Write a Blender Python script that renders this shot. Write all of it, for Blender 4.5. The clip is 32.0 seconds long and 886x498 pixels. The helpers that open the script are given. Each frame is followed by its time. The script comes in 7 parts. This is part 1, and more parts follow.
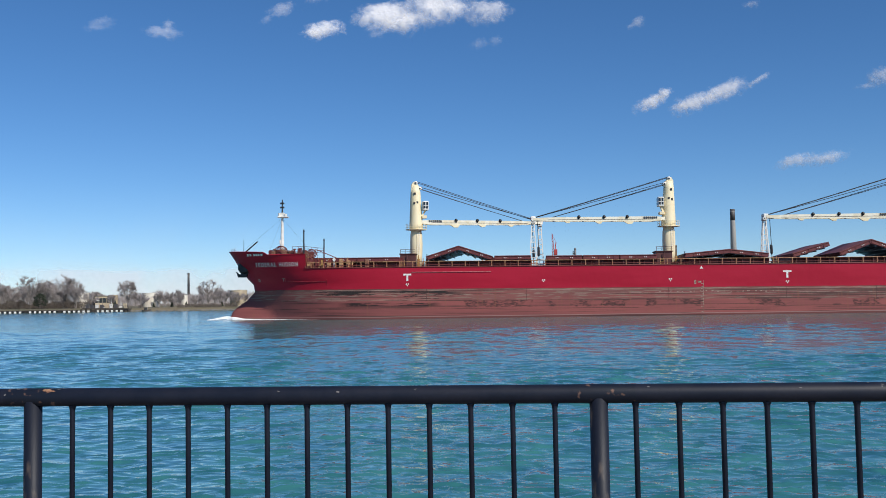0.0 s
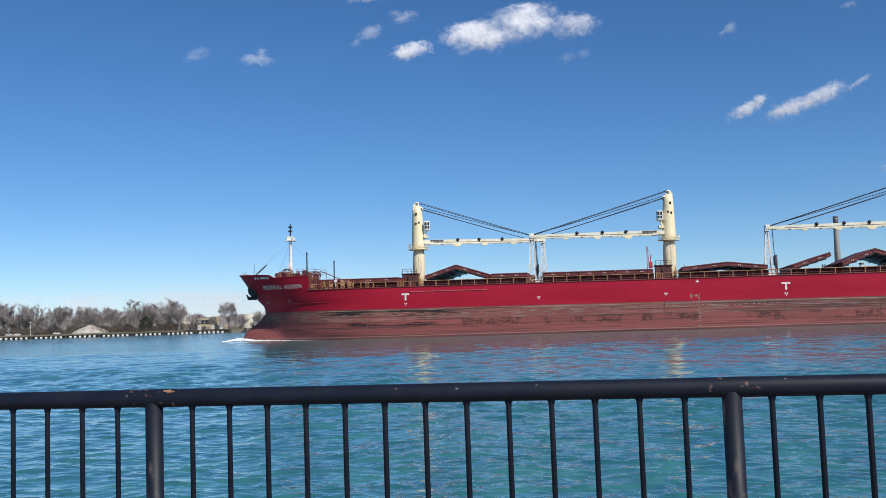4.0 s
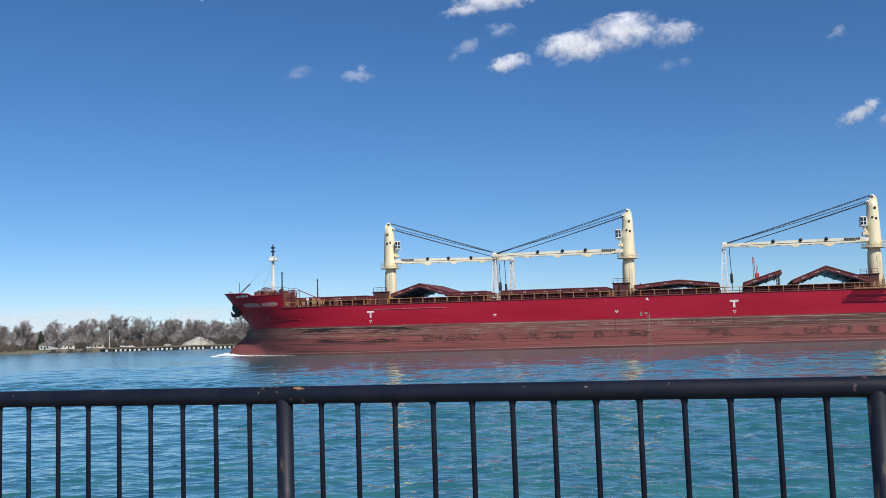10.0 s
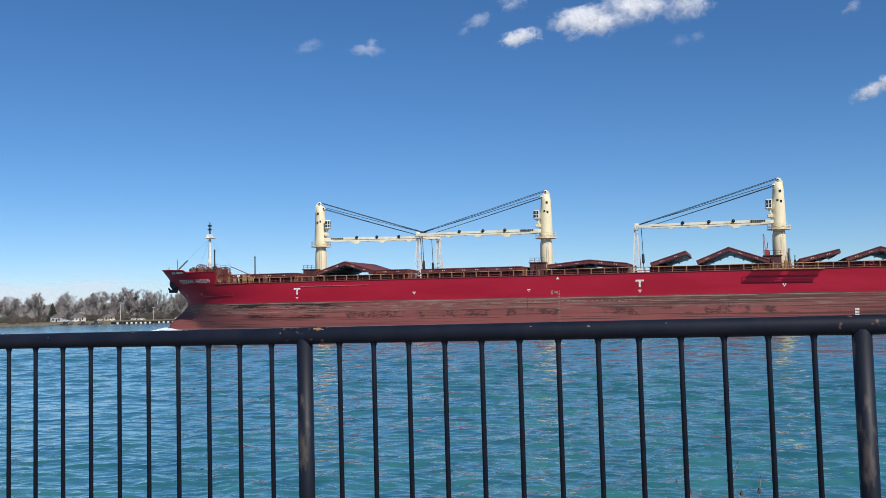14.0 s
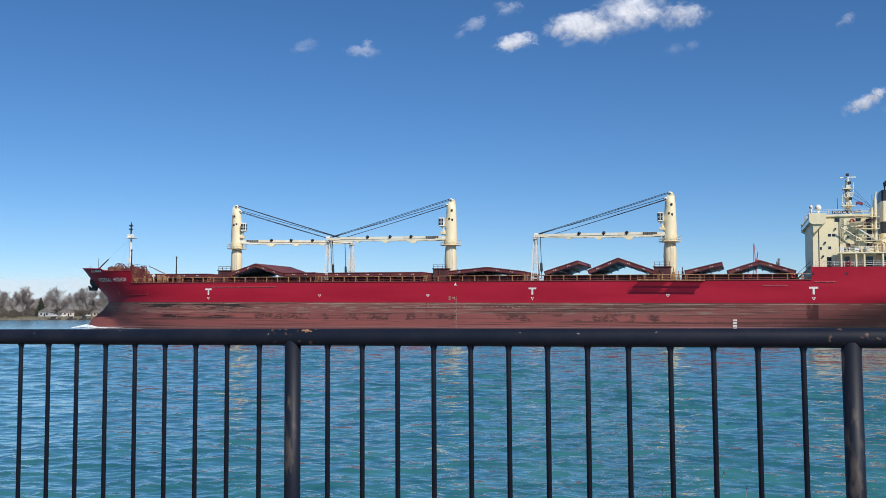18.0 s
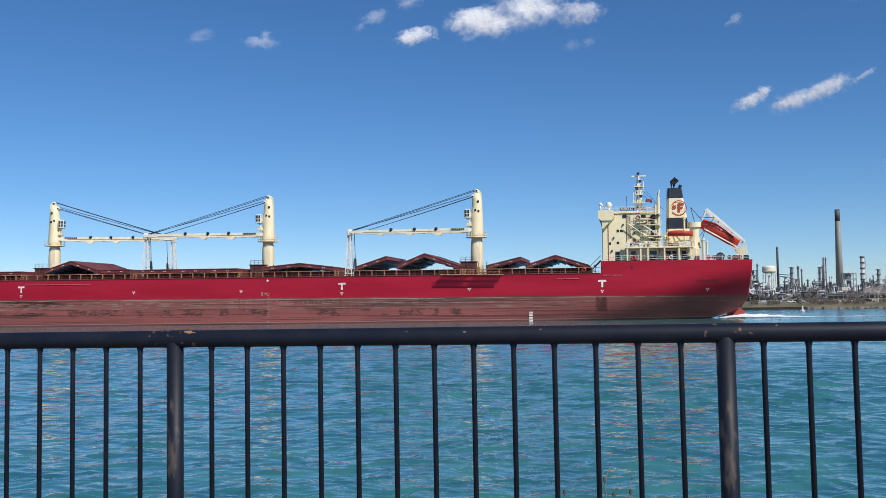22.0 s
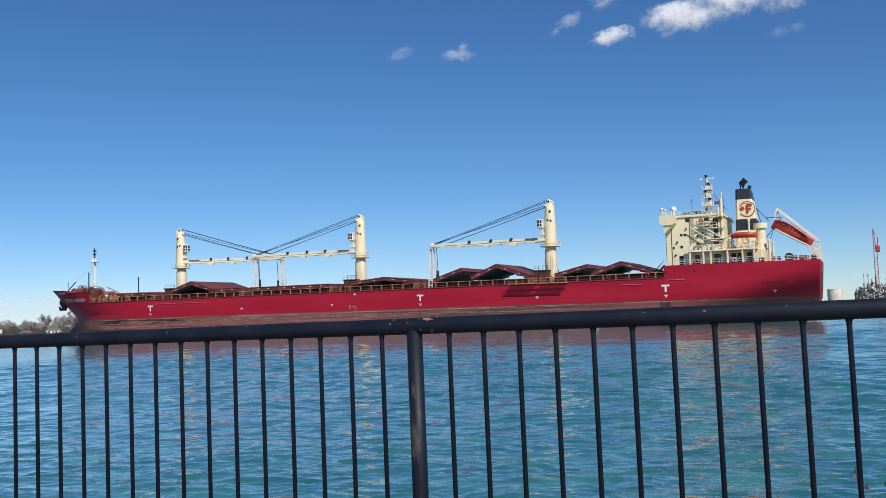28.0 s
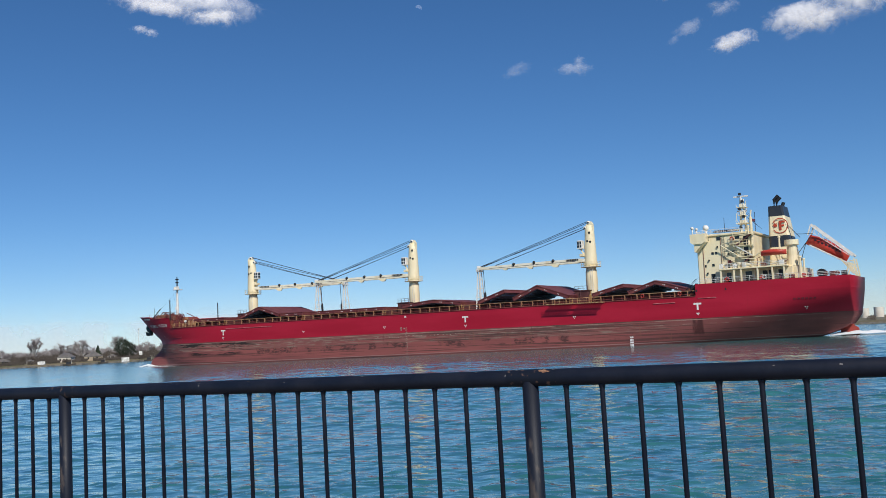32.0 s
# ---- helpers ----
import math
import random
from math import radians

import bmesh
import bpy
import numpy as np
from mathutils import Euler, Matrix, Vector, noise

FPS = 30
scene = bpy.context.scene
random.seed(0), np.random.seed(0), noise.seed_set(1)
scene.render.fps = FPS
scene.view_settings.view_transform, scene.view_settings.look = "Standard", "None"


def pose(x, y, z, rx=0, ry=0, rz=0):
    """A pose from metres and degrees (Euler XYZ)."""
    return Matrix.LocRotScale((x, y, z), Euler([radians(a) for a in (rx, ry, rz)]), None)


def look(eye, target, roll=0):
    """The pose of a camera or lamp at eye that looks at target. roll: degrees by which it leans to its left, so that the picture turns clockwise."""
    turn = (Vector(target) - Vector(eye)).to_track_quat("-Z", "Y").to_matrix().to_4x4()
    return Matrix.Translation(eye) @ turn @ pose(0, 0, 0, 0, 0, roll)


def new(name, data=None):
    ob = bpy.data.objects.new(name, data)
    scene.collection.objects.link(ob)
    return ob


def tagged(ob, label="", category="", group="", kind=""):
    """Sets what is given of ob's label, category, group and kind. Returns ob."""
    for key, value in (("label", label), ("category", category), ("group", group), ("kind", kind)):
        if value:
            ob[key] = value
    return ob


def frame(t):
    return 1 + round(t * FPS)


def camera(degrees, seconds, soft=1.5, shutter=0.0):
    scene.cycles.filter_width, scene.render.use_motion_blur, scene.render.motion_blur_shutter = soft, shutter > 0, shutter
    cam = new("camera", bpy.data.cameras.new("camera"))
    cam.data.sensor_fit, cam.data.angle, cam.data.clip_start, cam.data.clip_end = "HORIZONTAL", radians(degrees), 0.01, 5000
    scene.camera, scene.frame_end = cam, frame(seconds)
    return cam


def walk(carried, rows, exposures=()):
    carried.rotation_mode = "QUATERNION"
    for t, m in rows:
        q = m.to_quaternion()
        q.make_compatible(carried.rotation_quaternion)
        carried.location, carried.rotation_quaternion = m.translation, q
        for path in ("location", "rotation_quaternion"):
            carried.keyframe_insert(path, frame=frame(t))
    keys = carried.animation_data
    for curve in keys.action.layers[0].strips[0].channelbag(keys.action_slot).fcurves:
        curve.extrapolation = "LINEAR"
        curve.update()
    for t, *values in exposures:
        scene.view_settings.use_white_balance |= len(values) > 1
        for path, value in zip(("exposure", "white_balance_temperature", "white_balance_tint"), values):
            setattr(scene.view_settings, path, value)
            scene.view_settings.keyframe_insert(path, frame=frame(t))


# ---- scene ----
cam = camera(49.6, 32.0, soft=0.5)
PATH = [
    (0, pose(0.130, 0.058, 3.607, 93.08, 0.86, 3.15)),
    (0.5, pose(0.102, 0.088, 3.591, 93.14, 1.15, 3.17)),
    (1, pose(0.097, 0.106, 3.576, 93.47, 1.37, 3.54)),
    (1.5, pose(0.074, 0.111, 3.575, 93.92, 1.39, 4.31)),
    (2, pose(0.060, 0.115, 3.565, 94.30, 1.43, 5.34)),
    (2.5, pose(0.042, 0.122, 3.555, 94.48, 1.68, 6.59)),
    (3, pose(0.030, 0.140, 3.547, 94.41, 1.96, 7.75)),
    (3.5, pose(0.041, 0.138, 3.537, 94.22, 2.16, 8.53)),
    (5.5, pose(0.046, 0.138, 3.542, 94.22, 1.29, 8.99)),
    (6, pose(0.031, 0.134, 3.542, 94.28, 1.42, 9.07)),
    (6.5, pose(0.063, 0.130, 3.524, 94.20, 1.69, 9.12)),
    (7, pose(0.077, 0.127, 3.516, 94.16, 2.03, 9.19)),
    (7.5, pose(0.053, 0.130, 3.514, 94.15, 2.19, 9.43)),
    (8, pose(0.039, 0.122, 3.517, 94.20, 2.03, 10.08)),
    (8.5, pose(0.005, 0.116, 3.518, 94.36, 1.74, 11.16)),
    (9, pose(-0.029, 0.128, 3.504, 94.56, 1.64, 12.52)),
    (9.5, pose(-0.032, 0.133, 3.490, 94.83, 1.78, 13.78)),
    (10, pose(-0.045, 0.131, 3.494, 95.14, 1.79, 14.65)),
    (10.5, pose(-0.045, 0.118, 3.499, 95.29, 1.68, 14.92)),
    (11, pose(-0.036, 0.110, 3.503, 95.31, 1.26, 14.54)),
    (11.5, pose(-0.031, 0.088, 3.506, 95.20, 0.91, 13.65)),
    (12, pose(-0.026, 0.031, 3.516, 95.03, 0.80, 12.94)),
    (12.5, pose(-0.002, -0.013, 3.457, 94.70, 1.18, 12.80)),
    (13, pose(-0.026, -0.035, 3.417, 94.26, 1.43, 13.39)),
    (13.5, pose(-0.008, -0.035, 3.385, 93.88, 1.55, 14.41)),
    (14, pose(-0.011, -0.042, 3.387, 93.67, 1.42, 15.19)),
    (14.5, pose(-0.022, -0.043, 3.386, 93.63, 1.21, 15.51)),
    (16.5, pose(-0.010, -0.064, 3.389, 94.18, 0.83, 16.35)),
    (17, pose(-0.012, -0.057, 3.393, 94.18, 0.45, 15.93)),
    (17.5, pose(-0.017, -0.040, 3.394, 94.07, 0.24, 15.20)),
    (18, pose(-0.014, -0.029, 3.393, 93.82, 0.22, 14.58)),
    (18.5, pose(-0.019, -0.028, 3.395, 93.70, 0.52, 14.37)),
    (19, pose(-0.025, -0.026, 3.393, 93.76, 1.02, 14.52)),
    (19.5, pose(-0.032, -0.009, 3.424, 94.00, 1.50, 14.80)),
    (20, pose(-0.026, -0.010, 3.409, 94.09, 1.69, 14.78)),
    (20.5, pose(-0.015, -0.003, 3.413, 93.92, 1.53, 14.11)),
    (21, pose(-0.006, -0.014, 3.410, 93.60, 1.16, 12.68)),
    (21.5, pose(0.017, -0.014, 3.411, 93.33, 0.85, 10.70)),
    (22, pose(0.032, -0.007, 3.410, 93.39, 0.87, 8.72)),
    (22.5, pose(0.044, -0.008, 3.424, 93.63, 0.98, 7.23)),
    (23, pose(0.049, -0.009, 3.413, 94.04, 1.12, 6.51)),
    (23.5, pose(0.039, -0.002, 3.410, 94.48, 1.19, 6.45)),
    (24, pose(0.031, -0.010, 3.419, 94.96, 1.34, 6.87)),
    (24.5, pose(0.030, -0.016, 3.419, 95.47, 1.46, 7.63)),
    (25, pose(0.015, -0.015, 3.426, 95.86, 1.71, 8.76)),
    (25.5, pose(0.001, -0.013, 3.425, 95.93, 1.91, 10.52)),
    (26, pose(-0.003, -0.009, 3.366, 95.56, 2.03, 12.99)),
    (26.5, pose(-0.023, -0.057, 3.362, 94.97, 2.16, 15.75)),
    (28.5, pose(-0.075, -0.029, 3.333, 93.99, 2.11, 21.88)),
    (29, pose(-0.092, -0.015, 3.346, 94.36, 1.79, 22.76)),
    (29.5, pose(-0.093, -0.005, 3.330, 94.74, 1.44, 23.98)),
    (30, pose(-0.091, -0.001, 3.348, 95.02, 1.19, 25.43)),
    (30.5, pose(-0.106, -0.016, 3.377, 95.19, 1.28, 26.78)),
    (31, pose(-0.095, 0.001, 3.404, 95.40, 1.80, 27.73)),
    (31.5, pose(-0.086, 0.033, 3.440, 95.53, 2.42, 28.18)),
    (32, pose(-0.057, 0.039, 3.459, 95.39, 3.08, 28.25)),
]
walk(cam, PATH, exposures=((0.0, 0.07), (8.0, 0.06), (12.0, 0.02), (23.0, 0.05), (29.0, -0.05), (32.0, -0.12)))

# ---- world, sun, exposure ----
SUN_AZ, SUN_EL = 136.0, 41.0
world = bpy.data.worlds.new("sky")
scene.world = world
world.use_nodes = True
wn = world.node_tree
sky = wn.nodes.new("ShaderNodeTexSky")
sky.sky_type, sky.sun_disc = "NISHITA", False
sky.sun_elevation, sky.sun_rotation = radians(SUN_EL), radians(SUN_AZ)
sky.air_density, sky.dust_density, sky.ozone_density, sky.altitude = 0.78, 0.04, 6.8, 300
wn.nodes["Background"].inputs["Strength"].default_value = 0.101
deep = wn.nodes.new("ShaderNodeHueSaturation")
deep.inputs["Saturation"].default_value = 1.12
wn.links.new(sky.outputs[0], deep.inputs["Color"])
wn.links.new(deep.outputs[0], wn.nodes["Background"].inputs["Color"])
sun = new("sun", bpy.data.lights.new("sun", "SUN"))
sun.data.energy, sun.data.angle, sun.data.color = 4.4, radians(0.53), (1.0, 0.95, 0.87)
to_sun = Vector((math.sin(radians(SUN_AZ)) * math.cos(radians(SUN_EL)), math.cos(radians(SUN_AZ)) * math.cos(radians(SUN_EL)), math.sin(radians(SUN_EL))))
sun.matrix_world = look(to_sun * 100, (0, 0, 0))


# ---- materials ----
def material(name, colour, rough=0.6, metal=0.0, second=None, scale=1.0, fine=0.25, bump=0.0, stretch=(1, 1, 1), ior=1.5, spread=(0.42, 0.62)):
    """Two-scale procedural paint: colour drifting to a second colour in patches, a fine grain, and relief."""
    m = bpy.data.materials.new(name)
    m.use_nodes = True
    n, l = m.node_tree.nodes, m.node_tree.links
    b = n["Principled BSDF"]
    b.inputs["Roughness"].default_value, b.inputs["Metallic"].default_value, b.inputs["IOR"].default_value = rough, metal, ior
    tc, mp = n.new("ShaderNodeTexCoord"), n.new("ShaderNodeMapping")
    mp.inputs["Scale"].default_value = stretch
    l.new(tc.outputs["Object"], mp.inputs[0])
    big, small, ramp, mix, mul = (n.new(k) for k in ("ShaderNodeTexNoise", "ShaderNodeTexNoise", "ShaderNodeValToRGB", "ShaderNodeMixRGB", "ShaderNodeMixRGB"))
    big.inputs["Scale"].default_value, small.inputs["Scale"].default_value = scale, scale * 9
    big.inputs["Detail"].default_value = small.inputs["Detail"].default_value = 4
    l.new(mp.outputs[0], big.inputs["Vector"]), l.new(mp.outputs[0], small.inputs["Vector"])
    ramp.color_ramp.elements[0].position, ramp.color_ramp.elements[1].position = spread
    l.new(big.outputs[0], ramp.inputs[0]), l.new(ramp.outputs[0], mix.inputs[0])
    mix.inputs[1].default_value = (*colour, 1)
    mix.inputs[2].default_value = (*(second or [c * 0.75 for c in colour]), 1)
    mul.blend_type = "OVERLAY"
    mul.inputs[0].default_value = fine
    l.new(mix.outputs[0], mul.inputs[1]), l.new(small.outputs[0], mul.inputs[2]), l.new(mul.outputs[0], b.inputs["Base Color"])
    if bump:
        bp = n.new("ShaderNodeBump")
        bp.inputs["Strength"].default_value, bp.inputs["Distance"].default_value = 0.5, bump
        l.new(small.outputs[0], bp.inputs["Height"]), l.new(bp.outputs[0], b.inputs["Normal"])
    return m


def water_material():
    m = bpy.data.materials.new("river_water")
    m.use_nodes = True
    n, l = m.node_tree.nodes, m.node_tree.links
    b = n["Principled BSDF"]
    b.inputs["IOR"].default_value = 1.68
    tc = n.new("ShaderNodeTexCoord")
    place_xyz = n.new("ShaderNodeSeparateXYZ")
    l.new(tc.outputs["Object"], place_xyz.inputs[0])
    total = None
    # height in metres: swell, chop, ripples
    for scale, amp, stretch, detail in ((0.4, 0.30, (0.5, 1, 1), 2), (1.4, 0.07, (0.6, 1, 1), 3), (1.7, 0.050, (0.5, 1, 1), 3), (3.6, 0.016, (0.45, 1, 1), 3), (5.2, 0.006, (0.5, 1, 1), 2), (11.0, 0.0015, (0.6, 1, 1), 2)):
        mp, t, k = n.new("ShaderNodeMapping"), n.new("ShaderNodeTexNoise"), n.new("ShaderNodeMath")
        mp.inputs["Scale"].default_value, mp.inputs["Rotation"].default_value = stretch, (0, 0, radians(9 if scale < 2 else -14))
        t.inputs["Scale"].default_value, t.inputs["Detail"].default_value = scale, detail
        l.new(tc.outputs["Object"], mp.inputs[0]), l.new(mp.outputs[0], t.inputs["Vector"])
        k.operation = "MULTIPLY_ADD"
        l.new(t.outputs[0], k.inputs[0])
        if scale < 5:
            # the near waves are shaped in the sheet itself; farther out the relief takes over
            far = n.new("ShaderNodeMapRange")
            for i, v in enumerate(((90.0, 170.0, 0.0, amp) if scale > 1.6 else (195.0, 300.0, 0.0, amp))):
                far.inputs[i + 1].default_value = v
            l.new(place_xyz.outputs[1], far.inputs[0]), l.new(far.outputs[0], k.inputs[1])
        else:
            k.inputs[1].default_value = amp
        if total:
            l.new(total, k.inputs[2])
        else:
            k.inputs[2].default_value = 0
        total = k.outputs[0]
    bp = n.new("ShaderNodeBump")
    bp.inputs["Strength"].default_value, bp.inputs["Distance"].default_value = 1.0, 1.0
    l.new(total, bp.inputs["Height"]), l.new(bp.outputs[0], b.inputs["Normal"])
    # roughness rises with distance out, for waves finer than the sheet
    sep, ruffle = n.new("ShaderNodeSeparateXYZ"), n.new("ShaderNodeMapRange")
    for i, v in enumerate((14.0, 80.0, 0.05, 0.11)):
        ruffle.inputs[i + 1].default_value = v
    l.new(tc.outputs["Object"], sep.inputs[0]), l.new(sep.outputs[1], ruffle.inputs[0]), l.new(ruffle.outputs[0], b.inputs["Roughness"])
    patch, ramp = n.new("ShaderNodeTexNoise"), n.new("ShaderNodeValToRGB")
    patch.inputs["Scale"].default_value, patch.inputs["Detail"].default_value = 0.6, 4
    l.new(tc.outputs["Object"], patch.inputs["Vector"])
    ramp.color_ramp.elements[0].color, ramp.color_ramp.elements[1].color = (0.019, 0.112, 0.128, 1), (0.046, 0.198, 0.186, 1)
    ramp.color_ramp.elements[0].position, ramp.color_ramp.elements[1].position = 0.35, 0.65
    l.new(patch.outputs[0], ramp.inputs[0]), l.new(ramp.outputs[0], b.inputs["Base Color"])
    return m


def hull_material():
    """Red topsides over worn brown antifouling, with scrapes drawn out along the side."""
    m = bpy.data.materials.new("hull_paint")
    m.use_nodes = True
    n, l = m.node_tree.nodes, m.node_tree.links
    b = n["Principled BSDF"]
    b.inputs["Roughness"].default_value, b.inputs["Specular IOR Level"].default_value = 0.42, 0.22
    tc, sep = n.new("ShaderNodeTexCoord"), n.new("ShaderNodeSeparateXYZ")
    l.new(tc.outputs["Object"], sep.inputs[0])

    def noise_tex(scale, stretch, detail=4):
        mp, t = n.new("ShaderNodeMapping"), n.new("ShaderNodeTexNoise")
        mp.inputs["Scale"].default_value = stretch
        t.inputs["Scale"].default_value, t.inputs["Detail"].default_value = scale, detail
        l.new(tc.outputs["Object"], mp.inputs[0]), l.new(mp.outputs[0], t.inputs["Vector"])
        return t.outputs[0]

    def ramp(value, a, z, ca=(0, 0, 0), cz=(1, 1, 1)):
        r = n.new("ShaderNodeValToRGB")
        r.color_ramp.elements[0].position, r.color_ramp.elements[1].position = a, z
        r.color_ramp.elements[0].color, r.color_ramp.elements[1].color = (*ca, 1), (*cz, 1)
        l.new(value, r.inputs[0])
        return r.outputs[0]

    def mix(f, a, c, kind="MIX"):
        x = n.new("ShaderNodeMixRGB")
        x.blend_type = kind
        for i, v in enumerate((f, a, c)):
            if hasattr(v, "links"):
                l.new(v, x.inputs[i])
            else:
                x.inputs[i].default_value = v if i == 0 else (*v, 1)
        return x.outputs[0]

    def math_node(op, a, c, clamp=False):
        x = n.new("ShaderNodeMath")
        x.operation, x.use_clamp = op, clamp
        for i, v in enumerate((a, c)):
            if hasattr(v, "links"):
                l.new(v, x.inputs[i])
            else:
                x.inputs[i].default_value = v
        return x.outputs[0]

    red = mix(ramp(noise_tex(0.25, (0.25, 0.25, 1.5)), 0.40, 0.62), (0.345, 0.010, 0.028), (0.395, 0.014, 0.036))
    red = mix(math_node("MULTIPLY", ramp(noise_tex(1.2, (1.6, 1.6, 0.12)), 0.60, 0.72), 0.25), red, (0.29, 0.020, 0.028))
    def span(value, lo, hi, soft):
        """1 between lo and hi, fading out over soft on both sides."""
        up = math_node("DIVIDE", math_node("SUBTRACT", value, lo - soft), soft, True)
        return math_node("MULTIPLY", up, math_node("DIVIDE", math_node("SUBTRACT", hi + soft, value), soft, True))

    along, height = sep.outputs[0], math_node("ADD", sep.outputs[2], math_node("MULTIPLY", math_node("SUBTRACT", noise_tex(0.5, (0.12, 0.12, 0.3), 3), 0.5), 0.5))

    def worn(base, where, streaks, low, high, strength, colour):
        return mix(math_node("MULTIPLY", math_node("MULTIPLY", where, ramp(streaks, low, high)), strength), base, colour)

    brown = mix(ramp(noise_tex(0.5, (0.10, 0.10, 1.6)), 0.38, 0.62), (0.285, 0.086, 0.078), (0.220, 0.070, 0.066))
    # the upper strake has weathered to grey-brown, in drawn-out flakes
    upper = math_node("MULTIPLY", span(height, 3.35, 5.6, 0.25), span(along, -5, 158, 16))
    brown = worn(brown, upper, noise_tex(0.8, (0.05, 0.05, 1.4), 6), 0.38, 0.60, 0.50, (0.165, 0.098, 0.082))
    brown = worn(brown, upper, noise_tex(1.6, (0.16, 0.16, 2.6), 6), 0.52, 0.60, 0.65, (0.255, 0.190, 0.150))
    brown = worn(brown, span(along, 19, 175, 6), noise_tex(1.0, (0.035, 0.035, 3.2), 6), 0.55, 0.60, 0.75, (0.062, 0.036, 0.032))
    # long black scrapes under the forecastle
    bow_streaks = math_node("ADD", noise_tex(1.0, (0.06, 0.06, 2.2), 6), math_node("MULTIPLY", math_node("SUBTRACT", noise_tex(1.6, (0.4, 0.4, 2.4), 5), 0.5), 0.4))
    brown = worn(brown, math_node("MULTIPLY", span(along, 22, 49, 4), span(height, 3.7, 5.2, 0.3)), bow_streaks, 0.47, 0.53, 0.95, (0.022, 0.020, 0.019))
    brown = worn(brown, math_node("MULTIPLY", span(along, 29, 45, 3), span(height, 2.15, 2.75, 0.2)), bow_streaks, 0.40, 0.47, 0.95, (0.024, 0.018, 0.018))
    brown = worn(brown, math_node("MULTIPLY", span(along, 21, 44, 3), span(height, 3.25, 3.4, 0.08)), noise_tex(1.0, (0.2, 0.2, 1), 4), 0.40, 0.50, 0.8, (0.36, 0.20, 0.16))
    # fender rubs, square and dark, along the middle body
    rub = ramp(noise_tex(1.0, (0.27, 0.27, 0.35), 3), 0.50, 0.56)
    rub = math_node("MULTIPLY", rub, ramp(noise_tex(2.4, (0.5, 0.5, 2.4), 5), 0.36, 0.55))
    brown = mix(math_node("MULTIPLY", math_node("MULTIPLY", rub, span(height, 1.9, 3.15, 0.2)), math_node("MULTIPLY", span(along, 52, 150, 4), 0.85)), brown, (0.055, 0.030, 0.028))
    # plate seams that have rusted through
    for at in (3.28, 1.55):
        brown = worn(brown, span(height, at - 0.03, at + 0.03, 0.06), noise_tex(1.0, (0.12, 0.12, 0.5), 5), 0.48, 0.56, 0.75, (0.055, 0.030, 0.028))
    brown = worn(brown, span(height, 4.4, 4.46, 0.06), noise_tex(1.4, (0.25, 0.25, 0.5), 5), 0.50, 0.58, 0.7, (0.33, 0.23, 0.19))
    drip = ramp(noise_tex(2.2, (1.5, 1.5, 0.07)), 0.60, 0.70)
    brown = mix(math_node("MULTIPLY", drip, 0.4), brown, (0.24, 0.10, 0.06))
    # patches of darker brown towards the stern
    brown = worn(brown, span(along, 160, 205, 14), noise_tex(0.8, (0.2, 0.2, 0.8), 5), 0.30, 0.62, 0.45, (0.150, 0.046, 0.044))
    # one deep rust stain below the tug mark aft
    brown = worn(brown, math_node("MULTIPLY", span(along, 168.6, 170.4, 0.35), span(height, 2.7, 5.6, 0.7)), noise_tex(1.2, (1.5, 1.5, 0.3), 5), 0.30, 0.55, 0.8, (0.055, 0.018, 0.018))
    edge = math_node("ADD", sep.outputs[2], math_node("MULTIPLY", noise_tex(1.5, (0.4, 0.4, 1)), 0.14))
    line = ramp(math_node("MULTIPLY", math_node("SUBTRACT", edge, 5.62), 8.0, True), 0.0, 0.3)
    below = mix(math_node("MULTIPLY", ramp(math_node("MULTIPLY", math_node("SUBTRACT", edge, 5.46), 6.0, True), 0.2, 0.9), 0.7), brown, (0.095, 0.045, 0.040))
    # a pale line where the old boot-topping ends
    below = mix(math_node("MULTIPLY", math_node("MULTIPLY", span(edge, 5.33, 5.42, 0.06), span(along, 19, 190, 4)), math_node("MULTIPLY", ramp(noise_tex(0.9, (0.15, 0.15, 0.5), 5), 0.40, 0.56), 0.75)), below, (0.40, 0.27, 0.22))
    # wet foot of the plating and the pale line left by the water
    wet = math_node("ADD", math_node("SUBTRACT", sep.outputs[2], math_node("MULTIPLY", sep.outputs[0], 0.00858)), math_node("ADD", math_node("MULTIPLY", noise_tex(0.8, (0.2, 0.2, 0.2), 3), 0.12), 0.80))
    below = mix(ramp(wet, 0.30, 0.42, (0.55, 0.55, 0.55), (0, 0, 0)), below, (0.075, 0.030, 0.030))
    below = mix(math_node("MULTIPLY", ramp(wet, 0.34, 0.40), ramp(wet, 0.46, 0.54, (0.6, 0.6, 0.6), (0, 0, 0))), below, (0.34, 0.24, 0.22))
    l.new(mix(line, below, red), b.inputs["Base Color"])
    l.new(ramp(line, 0, 1, (0.68, 0.68, 0.68), (0.40, 0.40, 0.40)), b.inputs["Roughness"])
    bp = n.new("ShaderNodeBump")
    bp.inputs["Strength"].default_value, bp.inputs["Distance"].default_value = 0.55, 0.12
    l.new(noise_tex(0.45, (1, 1, 1), 2), bp.inputs["Height"]), l.new(bp.outputs[0], b.inputs["Normal"])
    return m


